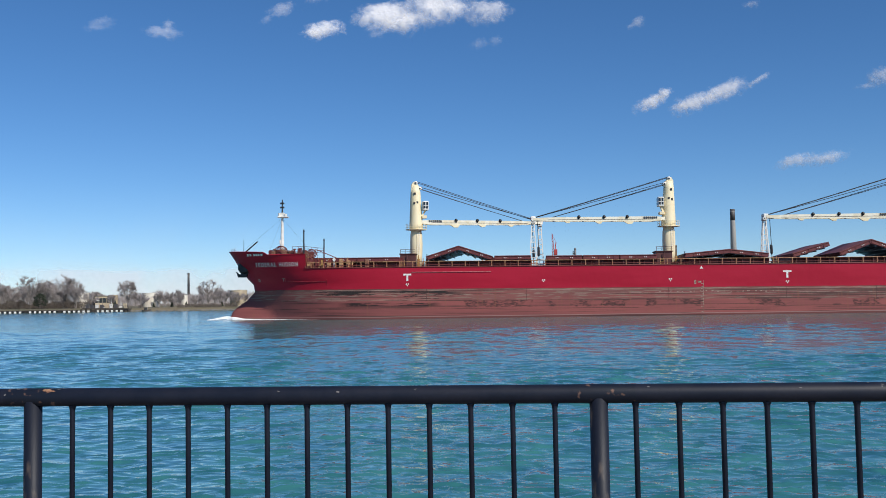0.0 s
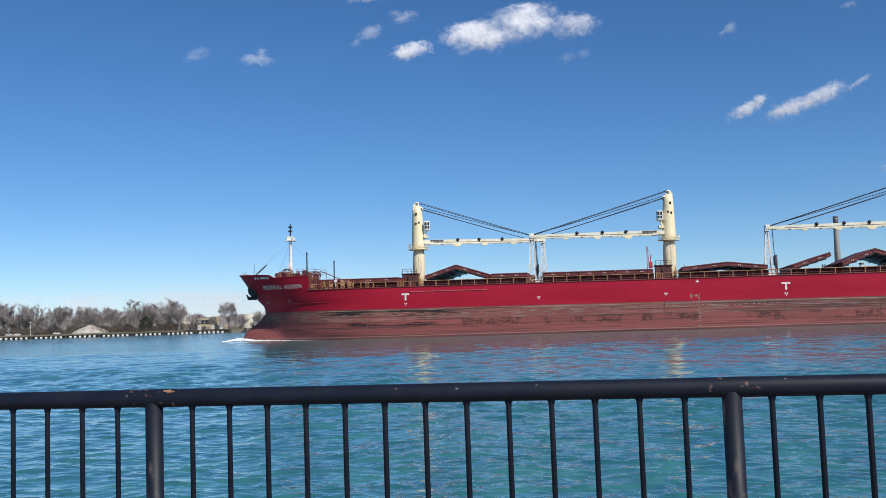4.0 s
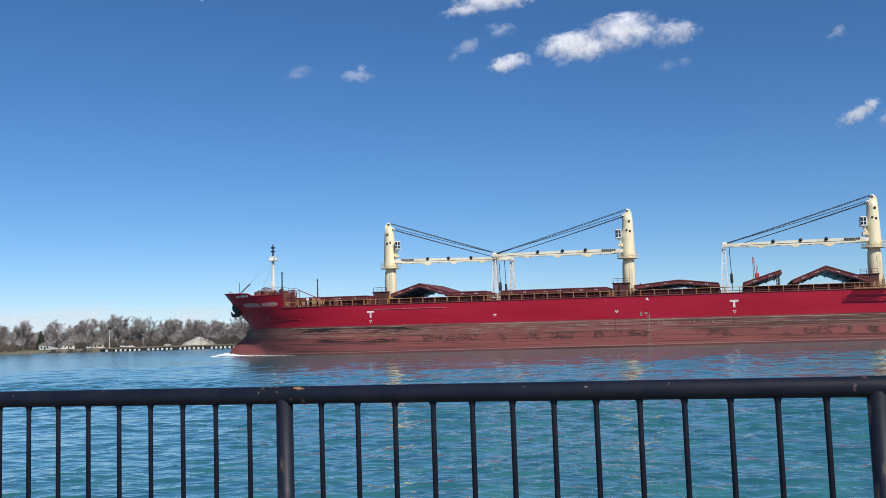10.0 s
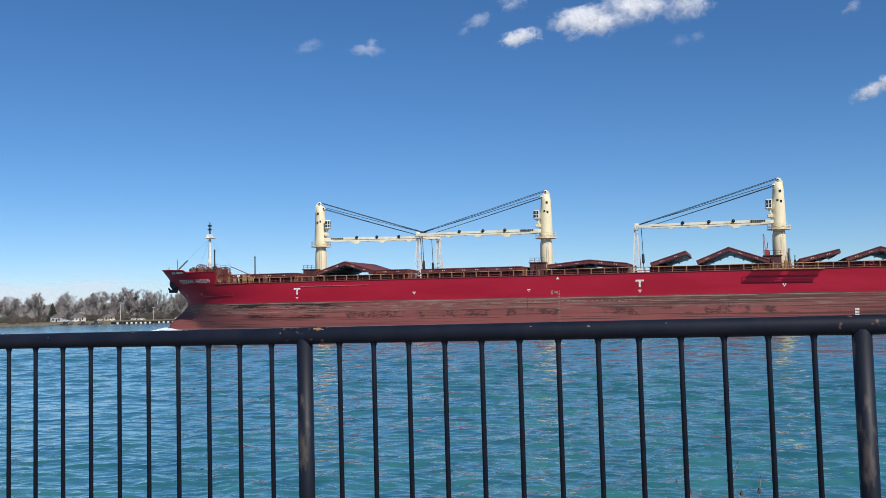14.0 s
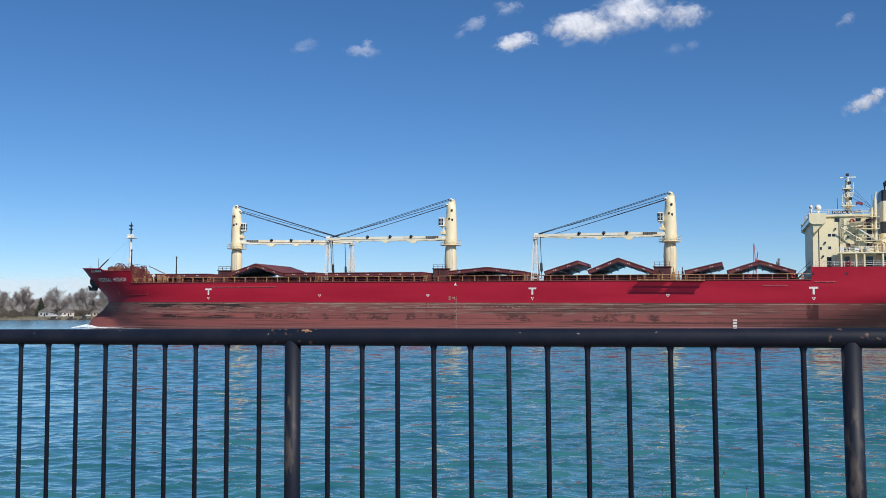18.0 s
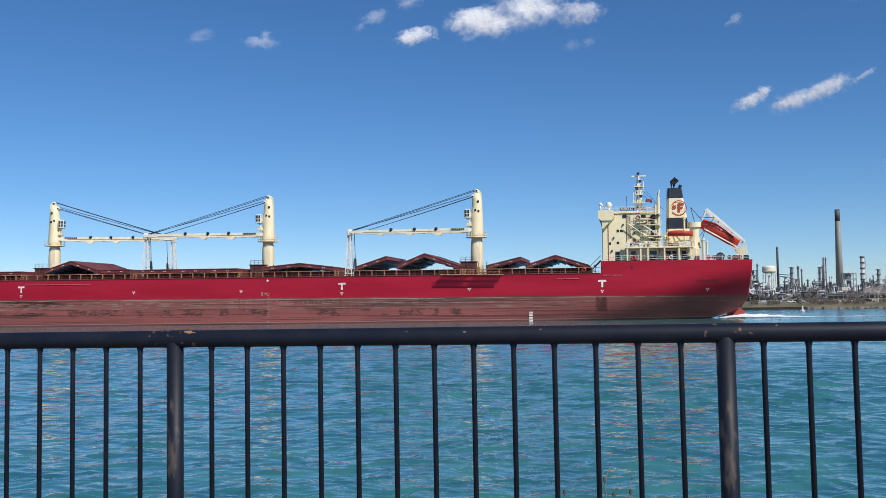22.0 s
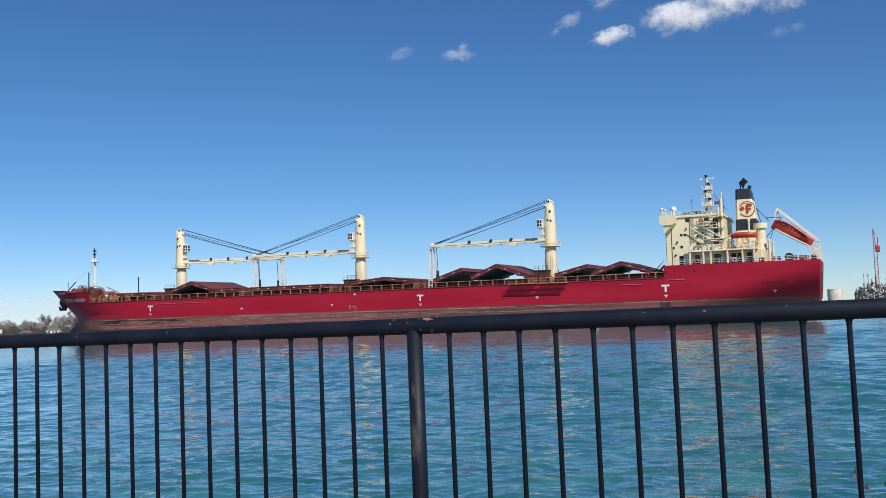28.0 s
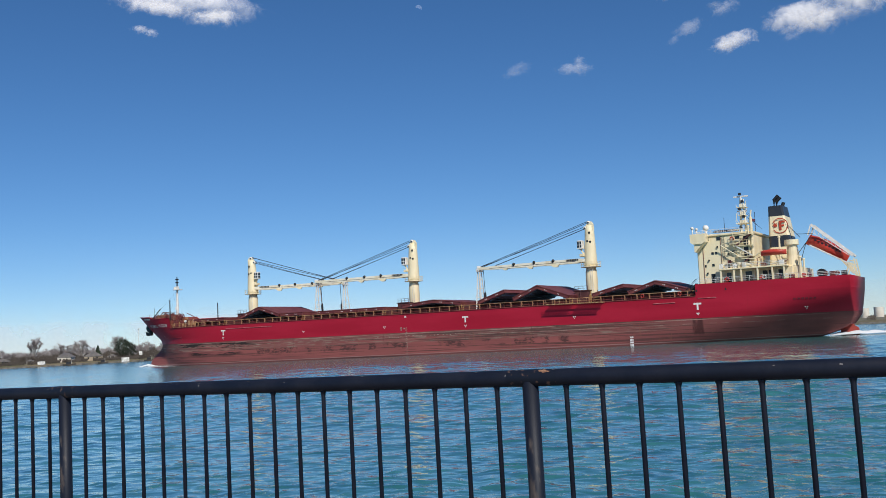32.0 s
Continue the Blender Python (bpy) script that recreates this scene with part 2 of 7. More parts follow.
WATER = water_material()
HULL = hull_material()
BLACK_PAINT = material("black_rail_paint", (0.006, 0.009, 0.019), 0.5, second=(0.012, 0.014, 0.024), scale=9, bump=0.0006, ior=1.38)
WORN_PAINT = material("worn_post_paint", (0.007, 0.010, 0.020), 0.55, second=(0.070, 0.056, 0.050), scale=22, bump=0.0008, stretch=(1, 1, 0.35), spread=(0.56, 0.66), ior=1.38)
RUST = material("rusty_chipped_paint", (0.007, 0.010, 0.019), 0.5, second=(0.15, 0.085, 0.062), scale=38, bump=0.0008, spread=(0.61, 0.69), ior=1.38)
CREAM = material("cream_ship_paint", (0.80, 0.70, 0.47), 0.5, second=(0.73, 0.61, 0.39), scale=0.5, fine=0.12, stretch=(1, 1, 0.3))
WHITE = material("white_ship_paint", (0.76, 0.75, 0.71), 0.5, second=(0.62, 0.60, 0.55), scale=0.8, fine=0.15)
DECK_RED = material("oxide_red_deck_paint", (0.16, 0.026, 0.026), 0.65, second=(0.20, 0.050, 0.034), scale=0.7, fine=0.3)
HATCH_RED = material("hatch_cover_paint", (0.125, 0.027, 0.030), 0.6, second=(0.165, 0.044, 0.038), scale=0.5, fine=0.35)
RAIL_TAN = material("tan_deck_rail_paint", (0.42, 0.25, 0.12), 0.6, second=(0.26, 0.09, 0.05), scale=1.5)
NAVY = material("dark_funnel_paint", (0.017, 0.022, 0.032), 0.4, second=(0.03, 0.033, 0.04), scale=0.8)
ORANGE = material("orange_lifeboat_gelcoat", (0.56, 0.050, 0.032), 0.35, second=(0.46, 0.040, 0.026), scale=0.8, fine=0.1)
MARK_WHITE = material("white_marking_paint", (0.80, 0.77, 0.74), 0.55, second=(0.62, 0.52, 0.50), scale=2.5)
SIGN_RED = material("red_emblem_paint", (0.45, 0.05, 0.02), 0.5, scale=1)
DARK = material("dark_fitting_paint", (0.02, 0.02, 0.023), 0.5, scale=2)
GLASS = material("dark_window_glass", (0.02, 0.025, 0.03), 0.06, scale=0.5, fine=0.02)
STEEL_ROPE = material("greased_steel_rope", (0.03, 0.032, 0.04), 0.6, scale=1)
CONCRETE = material("promenade_concrete", (0.20, 0.19, 0.18), 0.85, second=(0.14, 0.135, 0.13), scale=0.8, bump=0.004)
FAR_GROUND = material("winter_grass_bank", (0.175, 0.145, 0.090), 0.95, second=(0.115, 0.108, 0.062), scale=0.03, fine=0.3)
BANK = material("stony_bank", (0.16, 0.14, 0.11), 0.9, second=(0.10, 0.10, 0.06), scale=2, bump=0.03)
STONE = material("shore_riprap", (0.20, 0.18, 0.155), 0.9, second=(0.11, 0.10, 0.09), scale=0.4, fine=0.4)
# bark and twigs are lightened in colour for the distant haze
BARK = material("bare_bark", (0.20, 0.18, 0.168), 0.9, second=(0.25, 0.225, 0.205), scale=0.4)
TWIG = material("bare_twigs", (0.345, 0.305, 0.295), 0.9, second=(0.265, 0.232, 0.222), scale=0.12)
PINE = material("evergreen_needles", (0.022, 0.034, 0.020), 0.8, second=(0.036, 0.048, 0.026), scale=0.4)
TANK_WHITE = material("pale_tank_paint", (0.72, 0.68, 0.60), 0.6, second=(0.60, 0.54, 0.45), scale=0.1, fine=0.1)
TANK_TAN = material("tan_tank_paint", (0.46, 0.38, 0.26), 0.7, second=(0.36, 0.29, 0.20), scale=0.1)
CHIMNEY = material("chimney_concrete", (0.35, 0.34, 0.32), 0.85, second=(0.29, 0.28, 0.265), scale=0.05, stretch=(1, 1, 0.2))
PLANT_STEEL = material("weathered_plant_steel", (0.19, 0.195, 0.205), 0.6, second=(0.10, 0.102, 0.11), scale=0.08, fine=0.3)
PLANT_DARK = material("dark_stack_steel", (0.060, 0.060, 0.066), 0.6, second=(0.10, 0.088, 0.080), scale=0.1)
PLANT_PALE = material("pale_plant_cladding", (0.66, 0.66, 0.66), 0.6, second=(0.42, 0.42, 0.43), scale=0.1)
WOOD_DARK = material("tarred_timber", (0.035, 0.030, 0.027), 0.85, second=(0.07, 0.055, 0.045), scale=0.3)
PILE_PALE = material("pale_fender_pile", (0.74, 0.72, 0.68), 0.8, second=(0.42, 0.40, 0.36), scale=0.5)
ROOF = material("grey_shingle_roof", (0.14, 0.13, 0.13), 0.9, second=(0.20, 0.18, 0.16), scale=0.5)
TOWER_RED = material("red_lattice_paint", (0.40, 0.05, 0.045), 0.6, scale=0.3)


# ---- mesh helpers ----
def part(name, bm, mat, parent=None, label="", smooth=False):
    """Links a bmesh as one mesh object, under its thing or part."""
    me = bpy.data.meshes.new(name)
    bm.to_mesh(me)
    bm.free()
    return place(name, me, mat, parent, label, smooth)


def place(name, me, mat, parent=None, label="", smooth=False):
    if mat and not me.materials:
        me.materials.append(mat)
    if smooth:
        me.shade_smooth()
    ob = new(name, me)
    if parent:
        ob.parent = parent
    if label:
        ob["label"] = label
    return ob


def thing(name, m, label, category, group="", kind=""):
    ob = new(name)
    ob.matrix_basis = m
    return tagged(ob, label, category, group, kind)


def box(bm, x0, x1, y0, y1, z0, z1, c=0.0, m=None):
    """A box with chamfered edges of size c."""
    if c <= 0:
        vs = [bm.verts.new((x, y, z)) for x in (x0, x1) for y in (y0, y1) for z in (z0, z1)]
        for f in ((0, 1, 3, 2), (4, 6, 7, 5), (0, 4, 5, 1), (2, 3, 7, 6), (0, 2, 6, 4), (1, 5, 7, 3)):
            bm.faces.new([vs[i] for i in f])
        if m:
            bmesh.ops.transform(bm, matrix=m, verts=vs)
        return vs
    rings = []
    for z, d in ((z0, c), (z0 + c, 0), (z1 - c, 0), (z1, c)):
        a, b, e, f = x0 + d, x1 - d, y0 + d, y1 - d
        k = c if d == 0 else c * 0.5
        rings.append([bm.verts.new(p) for p in ((a + k, e, z), (b - k, e, z), (b, e + k, z), (b, f - k, z), (b - k, f, z), (a + k, f, z), (a, f - k, z), (a, e + k, z))])
    for r, s in zip(rings, rings[1:]):
        for i in range(8):
            bm.faces.new((r[i], r[(i + 1) % 8], s[(i + 1) % 8], s[i]))
    bm.faces.new(rings[0][::-1]), bm.faces.new(rings[-1])
    vs = [v for r in rings for v in r]
    if m:
        bmesh.ops.transform(bm, matrix=m, verts=vs)
    return vs


def tube(bm, path, radii, n=8, cap=True):
    """A round bar along the points of path."""
    path = [Vector(p) for p in path]
    if not hasattr(radii, "__len__"):
        radii = [radii] * len(path)
    rings = []
    for i, (p, r) in enumerate(zip(path, radii)):
        d = (path[min(i + 1, len(path) - 1)] - path[max(i - 1, 0)]).normalized()
        side = d.cross(Vector((0, 0, 1)) if abs(d.z) < 0.95 else Vector((1, 0, 0))).normalized()
        up = side.cross(d)
        rings.append([bm.verts.new(p + side * math.cos(2 * math.pi * k / n) * r + up * math.sin(2 * math.pi * k / n) * r) for k in range(n)])
    for r, s in zip(rings, rings[1:]):
        for k in range(n):
            bm.faces.new((r[k], r[(k + 1) % n], s[(k + 1) % n], s[k]))
    if cap:
        bm.faces.new(rings[0][::-1]), bm.faces.new(rings[-1])


def beam(bm, p, q, w, h):
    """A square bar from p to q, w wide and h high."""
    p, q = Vector(p), Vector(q)
    d = (q - p).normalized()
    side = d.cross(Vector((0, 0, 1)) if abs(d.z) < 0.97 else Vector((1, 0, 0))).normalized()
    up = side.cross(d)
    a, b = ([bm.verts.new(e + side * x * w / 2 + up * y * h / 2) for x, y in ((-1, -1), (1, -1), (1, 1), (-1, 1))] for e in (p, q))
    for k in range(4):
        bm.faces.new((a[k], a[(k + 1) % 4], b[(k + 1) % 4], b[k]))
    bm.faces.new(a[::-1]), bm.faces.new(b)


def prism(bm, outline, y0, y1):
    """An outline of (x, z) points drawn out along y."""
    a, b = ([bm.verts.new((x, y, z)) for x, z in outline] for y in (y0, y1))
    bm.faces.new(a), bm.faces.new(b[::-1])
    for i in range(len(a)):
        j = (i + 1) % len(a)
        bm.faces.new((a[j], a[i], b[i], b[j]))


def fixed(bm):
    bmesh.ops.recalc_face_normals(bm, faces=bm.faces)
    return bm


def grid_mesh(name, rows):
    """A surface through rows of points."""
    nj = len(rows[0])
    verts = [p for r in rows for p in r]
    faces = [(i * nj + j, i * nj + j + 1, (i + 1) * nj + j + 1, (i + 1) * nj + j) for i in range(len(rows) - 1) for j in range(nj - 1)]
    me = bpy.data.meshes.new(name)
    me.from_pydata(verts, [], faces)
    me.update()
    return me


def polar(az, dist, z=0.0):
    """A place by its bearing to the left of straight ahead, in degrees, and its distance."""
    return Vector((-math.sin(radians(az)) * dist, math.cos(radians(az)) * dist, z))


# ---- river, shores, near bank ----
SHORE = ((-95, 700), (-60, 480), (-30, 400), (-18, 389), (-9, 393), (0, 455), (4, 484), (16, 560), (22, 590), (27, 600), (37, 660), (46, 640), (52, 625), (70, 700), (95, 900))


def shore_distance(az):
    return float(np.interp(az, [a for a, _ in SHORE], [d for _, d in SHORE]))


# waves to the metre, and how far out each size is drawn
WAVES = ((4.0, 26), (2.0, 54), (1.0, 110), (0.5, 210), (0.25, 420))


def wave_height(x, y, r):
    """Wind chop coming in to the near bank, from ripples to swell: low rounded waves in broken wandering lines, with small steep wavelets on them."""
    gust = 0.9 + 0.7 * noise.noise((x * 0.02, y * 0.035, 40.0))
    z = 0.04 * noise.noise((x * 0.11, y * 0.16, 3.0))
    steep = float(np.interp(r, (12, 28, 50, 100, 140, 190), (0.074, 0.070, 0.060, 0.048, 0.024, 0.014)))
    front, back = (float(np.interp(r, (30, 90), v)) for v in ((0.26, 0.70), (0.74, 0.30)))
    short = float(np.interp(r, (22, 60), (0.2, 0.65)))
    for f, far in WAVES:
        if r < far:
            fade = gust / f * min(1, r * f / 36) * min(1, (far - r) / (far * 0.4))
            wander = 1.3 * noise.noise((x * f * 0.55, y * f * 0.42, f * 37.0)) + 0.4 * noise.noise((x * f * 2.0, y * f * 1.3, f * 13.0))
            u = (y * f + x * f * 0.07 + wander) % 1.0
            rise = u / front if u < front else max(0, 1 - (u - front) / back)
            lines = min(1, max(0, 0.45 + 1.6 * noise.noise((x * f * 0.8, y * f * 0.8, f * 91.0))))
            z += steep * fade * rise * lines
            # wavelets with a short front
            v = (1.9 * y * f - x * f * 0.13 + 1.6 * wander + 0.37) % 1.0
            lines = min(1, max(0, -0.05 + 1.9 * noise.noise((x * f * 1.3, y * f * 1.1, f * 57.0))))
            z += 0.5 * steep * fade * lines * (v / short if v < short else (1 - v) / (1 - short))
    return z


def build_water():
    bearings = [-100 + 4 * k for k in range(18)] + [-28 + 0.2 * k for k in range(440)] + [60 + 4 * k for k in range(11)]
    rows, r = [], 3.6
    while r < 4900:
        row = []
        for az in bearings:
            x, y = -math.sin(radians(az)) * r, math.cos(radians(az)) * r
            row.append((x, y, wave_height(x, y, r)))
        rows.append(row)
        r *= 1.06 if r < 11 else (1.0026 if r < 300 else 1.08)
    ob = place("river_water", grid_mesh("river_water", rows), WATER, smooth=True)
    return tagged(ob, "choppy blue-green river water reflecting the sky and hull", "water", kind="structure")


def build_far_ground():
    rows = []
    for off, z in ((-2.5, -0.6), (0.0, 0.35), (2.0, 1.3), (5.0, 1.75), (14, 2.0), (45, 2.2), (140, 2.6), (400, 3.6), (1200, 5.0), (4200, 5.0)):
        row = []
        for k in range(401):
            az = -94 + 188 * k / 400
            d = shore_distance(az) + off * (1 if off < 1000 else 1)
            wob = noise.noise((az * 1.7, off * 0.05, 3)) * (0.6 if 0 < off < 50 else 0)
            row.append(polar(az, d + wob * 1.5, z + wob * 0.25))
        rows.append(row)
    ob = place("far_ground", grid_mesh("far_ground", rows), FAR_GROUND, smooth=True)
    return tagged(ob, "dry winter grass on the low far bank", "ground", kind="structure")


RAIL_TURN = -3.05


def build_near_bank():
    bm = bmesh.new()
    prism(bm, ((-60, 2.25), (3.62, 2.25), (3.62, -1.5), (-60, -1.5)), -70, 70)
    ob = part("promenade", fixed(bm), CONCRETE)
    ob.matrix_basis = pose(0, 0, 0, 0, 0, 90 + RAIL_TURN)
    # the outline runs along y after the turn
    ob.data.transform(Matrix.Diagonal((1, -1, 1, 1)))
    ob.data.flip_normals()
    tagged(ob, "grey concrete riverside promenade behind the railing", "pavement", kind="structure")
    rows = []
    for y, z in ((3.6, 2.2), (4.1, 2.12), (4.6, 1.75), (5.4, 1.05), (6.2, 0.35), (7.2, -0.5)):
        rows.append([(x * 0.5, y + 0.12 * noise.noise((x * 0.4, y, 1)), z + 0.12 * noise.noise((x * 0.6, y * 2, 7))) for x in range(-140, 141)])
    ob = place("near_bank", grid_mesh("near_bank", rows), BANK, smooth=True)
    ob.matrix_basis = pose(0, 0, 0, 0, 0, RAIL_TURN)
    tagged(ob, "steep stony bank between promenade and river", "ground", kind="structure")


build_water_object = build_water()
build_far_ground()
build_near_bank()


# ---- railing ----
RAIL_Z, GAP = 3.309, 1.83 / 14
# along the railing from the joint with the bare orange chip
POST_X = (0.0, 14 * GAP + 0.009, 33 * GAP, -19 * GAP - 0.014, -33 * GAP)


def build_railing():
    fence = thing("railing", pose(-1.393, 3.155, 2.25, 0, -0.132, RAIL_TURN), "black-painted steel pipe railing with rust-chipped joints", "railing")
    top = RAIL_Z - 2.25
    bm = bmesh.new()
    tube(bm, [(-4.8 + 0.31 * k, 0, top) for k in range(35)], 0.0295, 20)
    part("top_rail", bm, BLACK_PAINT, fence, smooth=True)
    bm = bmesh.new()
    tube(bm, [(-4.8, 0, 0.12), (5.7, 0, 0.12)], 0.022, 14)
    part("bottom_rail", bm, BLACK_PAINT, fence, smooth=True)
    bm = bmesh.new()
    tube(bm, [(0, 0, 0), (0, 0, top - 0.012)], 0.0285, 18)
    post_mesh = bpy.data.meshes.new("post")
    bm.to_mesh(post_mesh), bm.free()
    bm = bmesh.new()
    tube(bm, [(0, 0, 0.12), (0, 0, top - 0.045), (0, 0, top - 0.034), (0, 0, top - 0.025)], [0.0085, 0.0085, 0.0105, 0.015], 10)
    bar_mesh = bpy.data.meshes.new("picket")
    bm.to_mesh(bar_mesh), bm.free()
    for x in POST_X:
        ob = place("post", post_mesh, WORN_PAINT, fence, smooth=True)
        ob.location.x = x
        # weld collar and its rusted patch on the top rail
        bm = bmesh.new()
        tube(bm, [(x - 0.08, 0, top), (x - 0.05, 0, top), (x - 0.030, 0, top), (x + 0.034, 0, top), (x + 0.06, 0, top), (x + 0.11, 0, top)], [0.0296, 0.0298, 0.0303, 0.0303, 0.0298, 0.0296], 20, cap=False)
        part("weld_collar", bm, RUST, fence, "rust-chipped weld on the rail joint", smooth=True)
    for k in range(-36, 44):
        if k in (-33, -19, 0, 14, 33):
            continue
        x = k * GAP + (-0.002 if k < 0 else (0.005 if k < 14 else -0.010))
        ob = place("picket", bar_mesh, BLACK_PAINT, fence, smooth=True)
        ob.location.x = x
    # small scuffs where the paint has been knocked off the rail
    rnd = random.Random(77)
    scuff = material("scuffed_grey_primer", (0.20, 0.19, 0.19), 0.7, second=(0.08, 0.07, 0.07), scale=80)
    for k in range(46):
        x, turn = rnd.uniform(-4.2, 4.6), rnd.uniform(0.3, 1.5)
        w, h = rnd.uniform(0.002, 0.007), rnd.uniform(0.04, 0.14)
        bm = bmesh.new()
        ring = []
        for j in range(7):
            a = 2 * math.pi * j / 7
            q = turn + h * math.sin(a) * rnd.uniform(0.5, 1.1)
            ring.append(bm.verts.new((x + w * math.cos(a) * rnd.uniform(0.6, 1.2), -0.0299 * math.cos(q), top + 0.0299 * math.sin(q))))
        bm.faces.new(ring)
        part("scuff", fixed(bm), scuff, fence)
    # bare orange chip beside one joint
    bm = bmesh.new()
    rows = []
    for i in range(9):
        u = i / 8
        x = 0.042 + 0.052 * u
        w = 0.50 * math.sin(math.pi * min(1, u * 1.1 + 0.08)) * (1 + 0.4 * math.sin(i * 2.3))
        mid = 1.0 - 0.25 * u
        rows.append([bm.verts.new((x, -0.0304 * math.cos(mid + (j / 3 - 0.5) * w), top + 0.0304 * math.sin(mid + (j / 3 - 0.5) * w))) for j in range(4)])
    for a, b in zip(rows, rows[1:]):
        for j in range(3):
            bm.faces.new((a[j], b[j], b[j + 1], a[j + 1]))
    part("paint_chip", fixed(bm), material("bare_orange_rust", (0.40, 0.22, 0.12), 0.75, second=(0.13, 0.055, 0.035), scale=60), fence, "orange rust where the paint has flaked")
    return fence


build_railing()


# ---- the ship ----
BEAM = 11.88
DECK, POOP, FORE = 10.05, 12.4, 12.25
ship = thing("cargo_ship", Matrix(), "long red bulk carrier with cream deck cranes under way", "ship")


def stem(h):
    return float(np.interp(h, (-2, 0, 0.94, 1.77, 3.35, 5.26, 6.86, 7.96, 10.1, 14), (-0.2, 0.1, 0.5, 1.39, 3.7, 5.48, 5.16, 4.04, 2.41, 0.45)))


def stern(h):
    return float(np.interp(h, (-2, 0, 1.5, 3, 5, 12.5), (178, 188, 193.5, 197.1, 198.3, 198.7)))


def half_beam(s, h):
    """The hull's half breadth at s metres aft of the bow and h above the waterline."""
    # a rounded bow with much flare: blunt at the deck, fine at the water
    le = np.interp(h, (-2, 5, 8, 11, 14), (31, 31, 33, 36, 36))
    p = np.interp(h, (-2, 5, 8, 11, 14), (1.15, 0.84, 0.66, 0.43, 0.28))
    x = min(1, max(0, (s - (stem(h) if h > 5.26 else 5.48)) / le))
    b = BEAM * (1 - (1 - x) ** 2) ** p
    # the bulb below runs forward of the stem
    b = max(b, 0.8 * max(0, s - stem(h)) ** 0.6)
    # the run: wall-sided above a soft knuckle that climbs towards the stern, cut away steeply below it
    knuckle = np.interp(s, (140, 150, 158, 165, 173, 181, 187, 193, 199), (-7, -3.5, -1.2, 1.0, 3.3, 5.5, 7.6, 9.0, 10.0))
    under = 0.9 * math.log(1 + math.exp((knuckle - h) / 0.9))
    side = BEAM - 1.4 * (max(0, s - 172) / 27) ** 2
    return float(min(b, max(0.05, side - np.interp(s, (140, 165, 185, 199), (0.7, 0.95, 1.15, 1.05)) * under)))


def bulwark_top(s):
    return 13.98 - 0.04 * s if s < 10.8 else 12.95


def build_hull():
    fore = [(k / 34) ** 1.8 for k in range(35)]
    aft = [1 - (1 - k / 22) ** 1.7 for k in range(23)]
    rows = []
    for h in (-2, -1, 0, 0.5, 0.95, 1.8, 2.6, 3.4, 4.2, 5.0, 5.3, 5.6, 6.2, 6.9, 7.5, 8, 8.7, 9.4, DECK):
        ss = [stem(h) + (45 - stem(h)) * w for w in fore] + [45 + 10 * k for k in range(1, 10)] + [145 + (stern(h) - 145) * w for w in aft]
        port = [(s, -half_beam(s, h), h) for s in ss]
        rows.append(port + [(s, -y, z) for s, y, z in reversed(port)])
    hull = place("hull", grid_mesh("hull", rows), HULL, ship, "red topsides over scraped brown bottom paint", smooth=True)
    # raised bow plating and poop plating
    for name, ends in (("bow_bulwark", "bow"), ("poop_side", "poop")):
        rows = []
        for k in range(6):
            u = k / 5
            pts = []
            for i in range(25):
                if ends == "bow":
                    w = (i / 24) ** 1.5
                    s = stem(DECK) + (19.3 - stem(DECK)) * w
                    h = DECK + (bulwark_top(s) - DECK) * u
                    s = stem(h) + (19.3 - stem(h)) * w
                else:
                    w = 1 - (1 - i / 24) ** 1.6
                    h = DECK + (POOP - DECK) * u
                    s = 169.5 + (stern(h) - 169.5) * w
                pts.append((s, -half_beam(s, h), h))
            rows.append(pts + [(s, -y, z) for s, y, z in reversed(pts)] if ends == "poop" else [(s, -y, z) for s, y, z in reversed(pts)] + pts)
        ob = place(name, grid_mesh(name, rows), HULL, ship, smooth=True)
        if ends == "bow":
            inner = [[(p[0] + 0.1, p[1] * 0.985, p[2]) for p in r] for r in rows]
            place("bulwark_lining", grid_mesh("bulwark_lining", inner), DECK_RED, ship, smooth=True)
            bm = bmesh.new()
            tube(bm, [Vector(p) for p in rows[-1]], 0.09, 6)
            part("bulwark_cap", bm, HULL, ship)
    # decks
    for name, h, s0, s1 in (("main_deck", DECK - 0.02, 19.0, 170.0), ("forecastle_deck", FORE, None, 19.3), ("poop_deck", POOP - 0.02, 169.5, None)):
        a = stem(h) + 0.15 if s0 is None else s0
        z = stern(h) - 0.05 if s1 is None else s1
        ss = [a + (z - a) * k / 60 for k in range(61)]
        rows = [[(s, -half_beam(s, h) + 0.05, h) for s in ss], [(s, half_beam(s, h) - 0.05, h) for s in ss]]
        place(name, grid_mesh(name, rows), DECK_RED, ship)
    bm = bmesh.new()
    box(bm, 19.1, 19.3, -half_beam(19.2, 11) + 0.1, half_beam(19.2, 11) - 0.1, DECK, FORE)
    part("forecastle_bulkhead", bm, DECK_RED, ship)
    bm = bmesh.new()
    box(bm, 169.5, 169.7, -BEAM + 0.1, BEAM - 0.1, DECK, POOP)
    part("poop_bulkhead", bm, CREAM, ship)
    # closing plate of the stern
    rows = []
    for h in (3, 5, 7, 9, 11, POOP):
        rows.append([(stern(h) - 0.01, half_beam(stern(h), h) * (k / 4 - 1), h) for k in range(9)])
    place("transom", grid_mesh("transom", rows), HULL, ship)
    bm = bmesh.new()
    prism(bm, ((194.2, -2), (198.3, -2), (198.1, 2.2), (196.6, 3.3), (194.9, 3.0)), -0.35, 0.35)
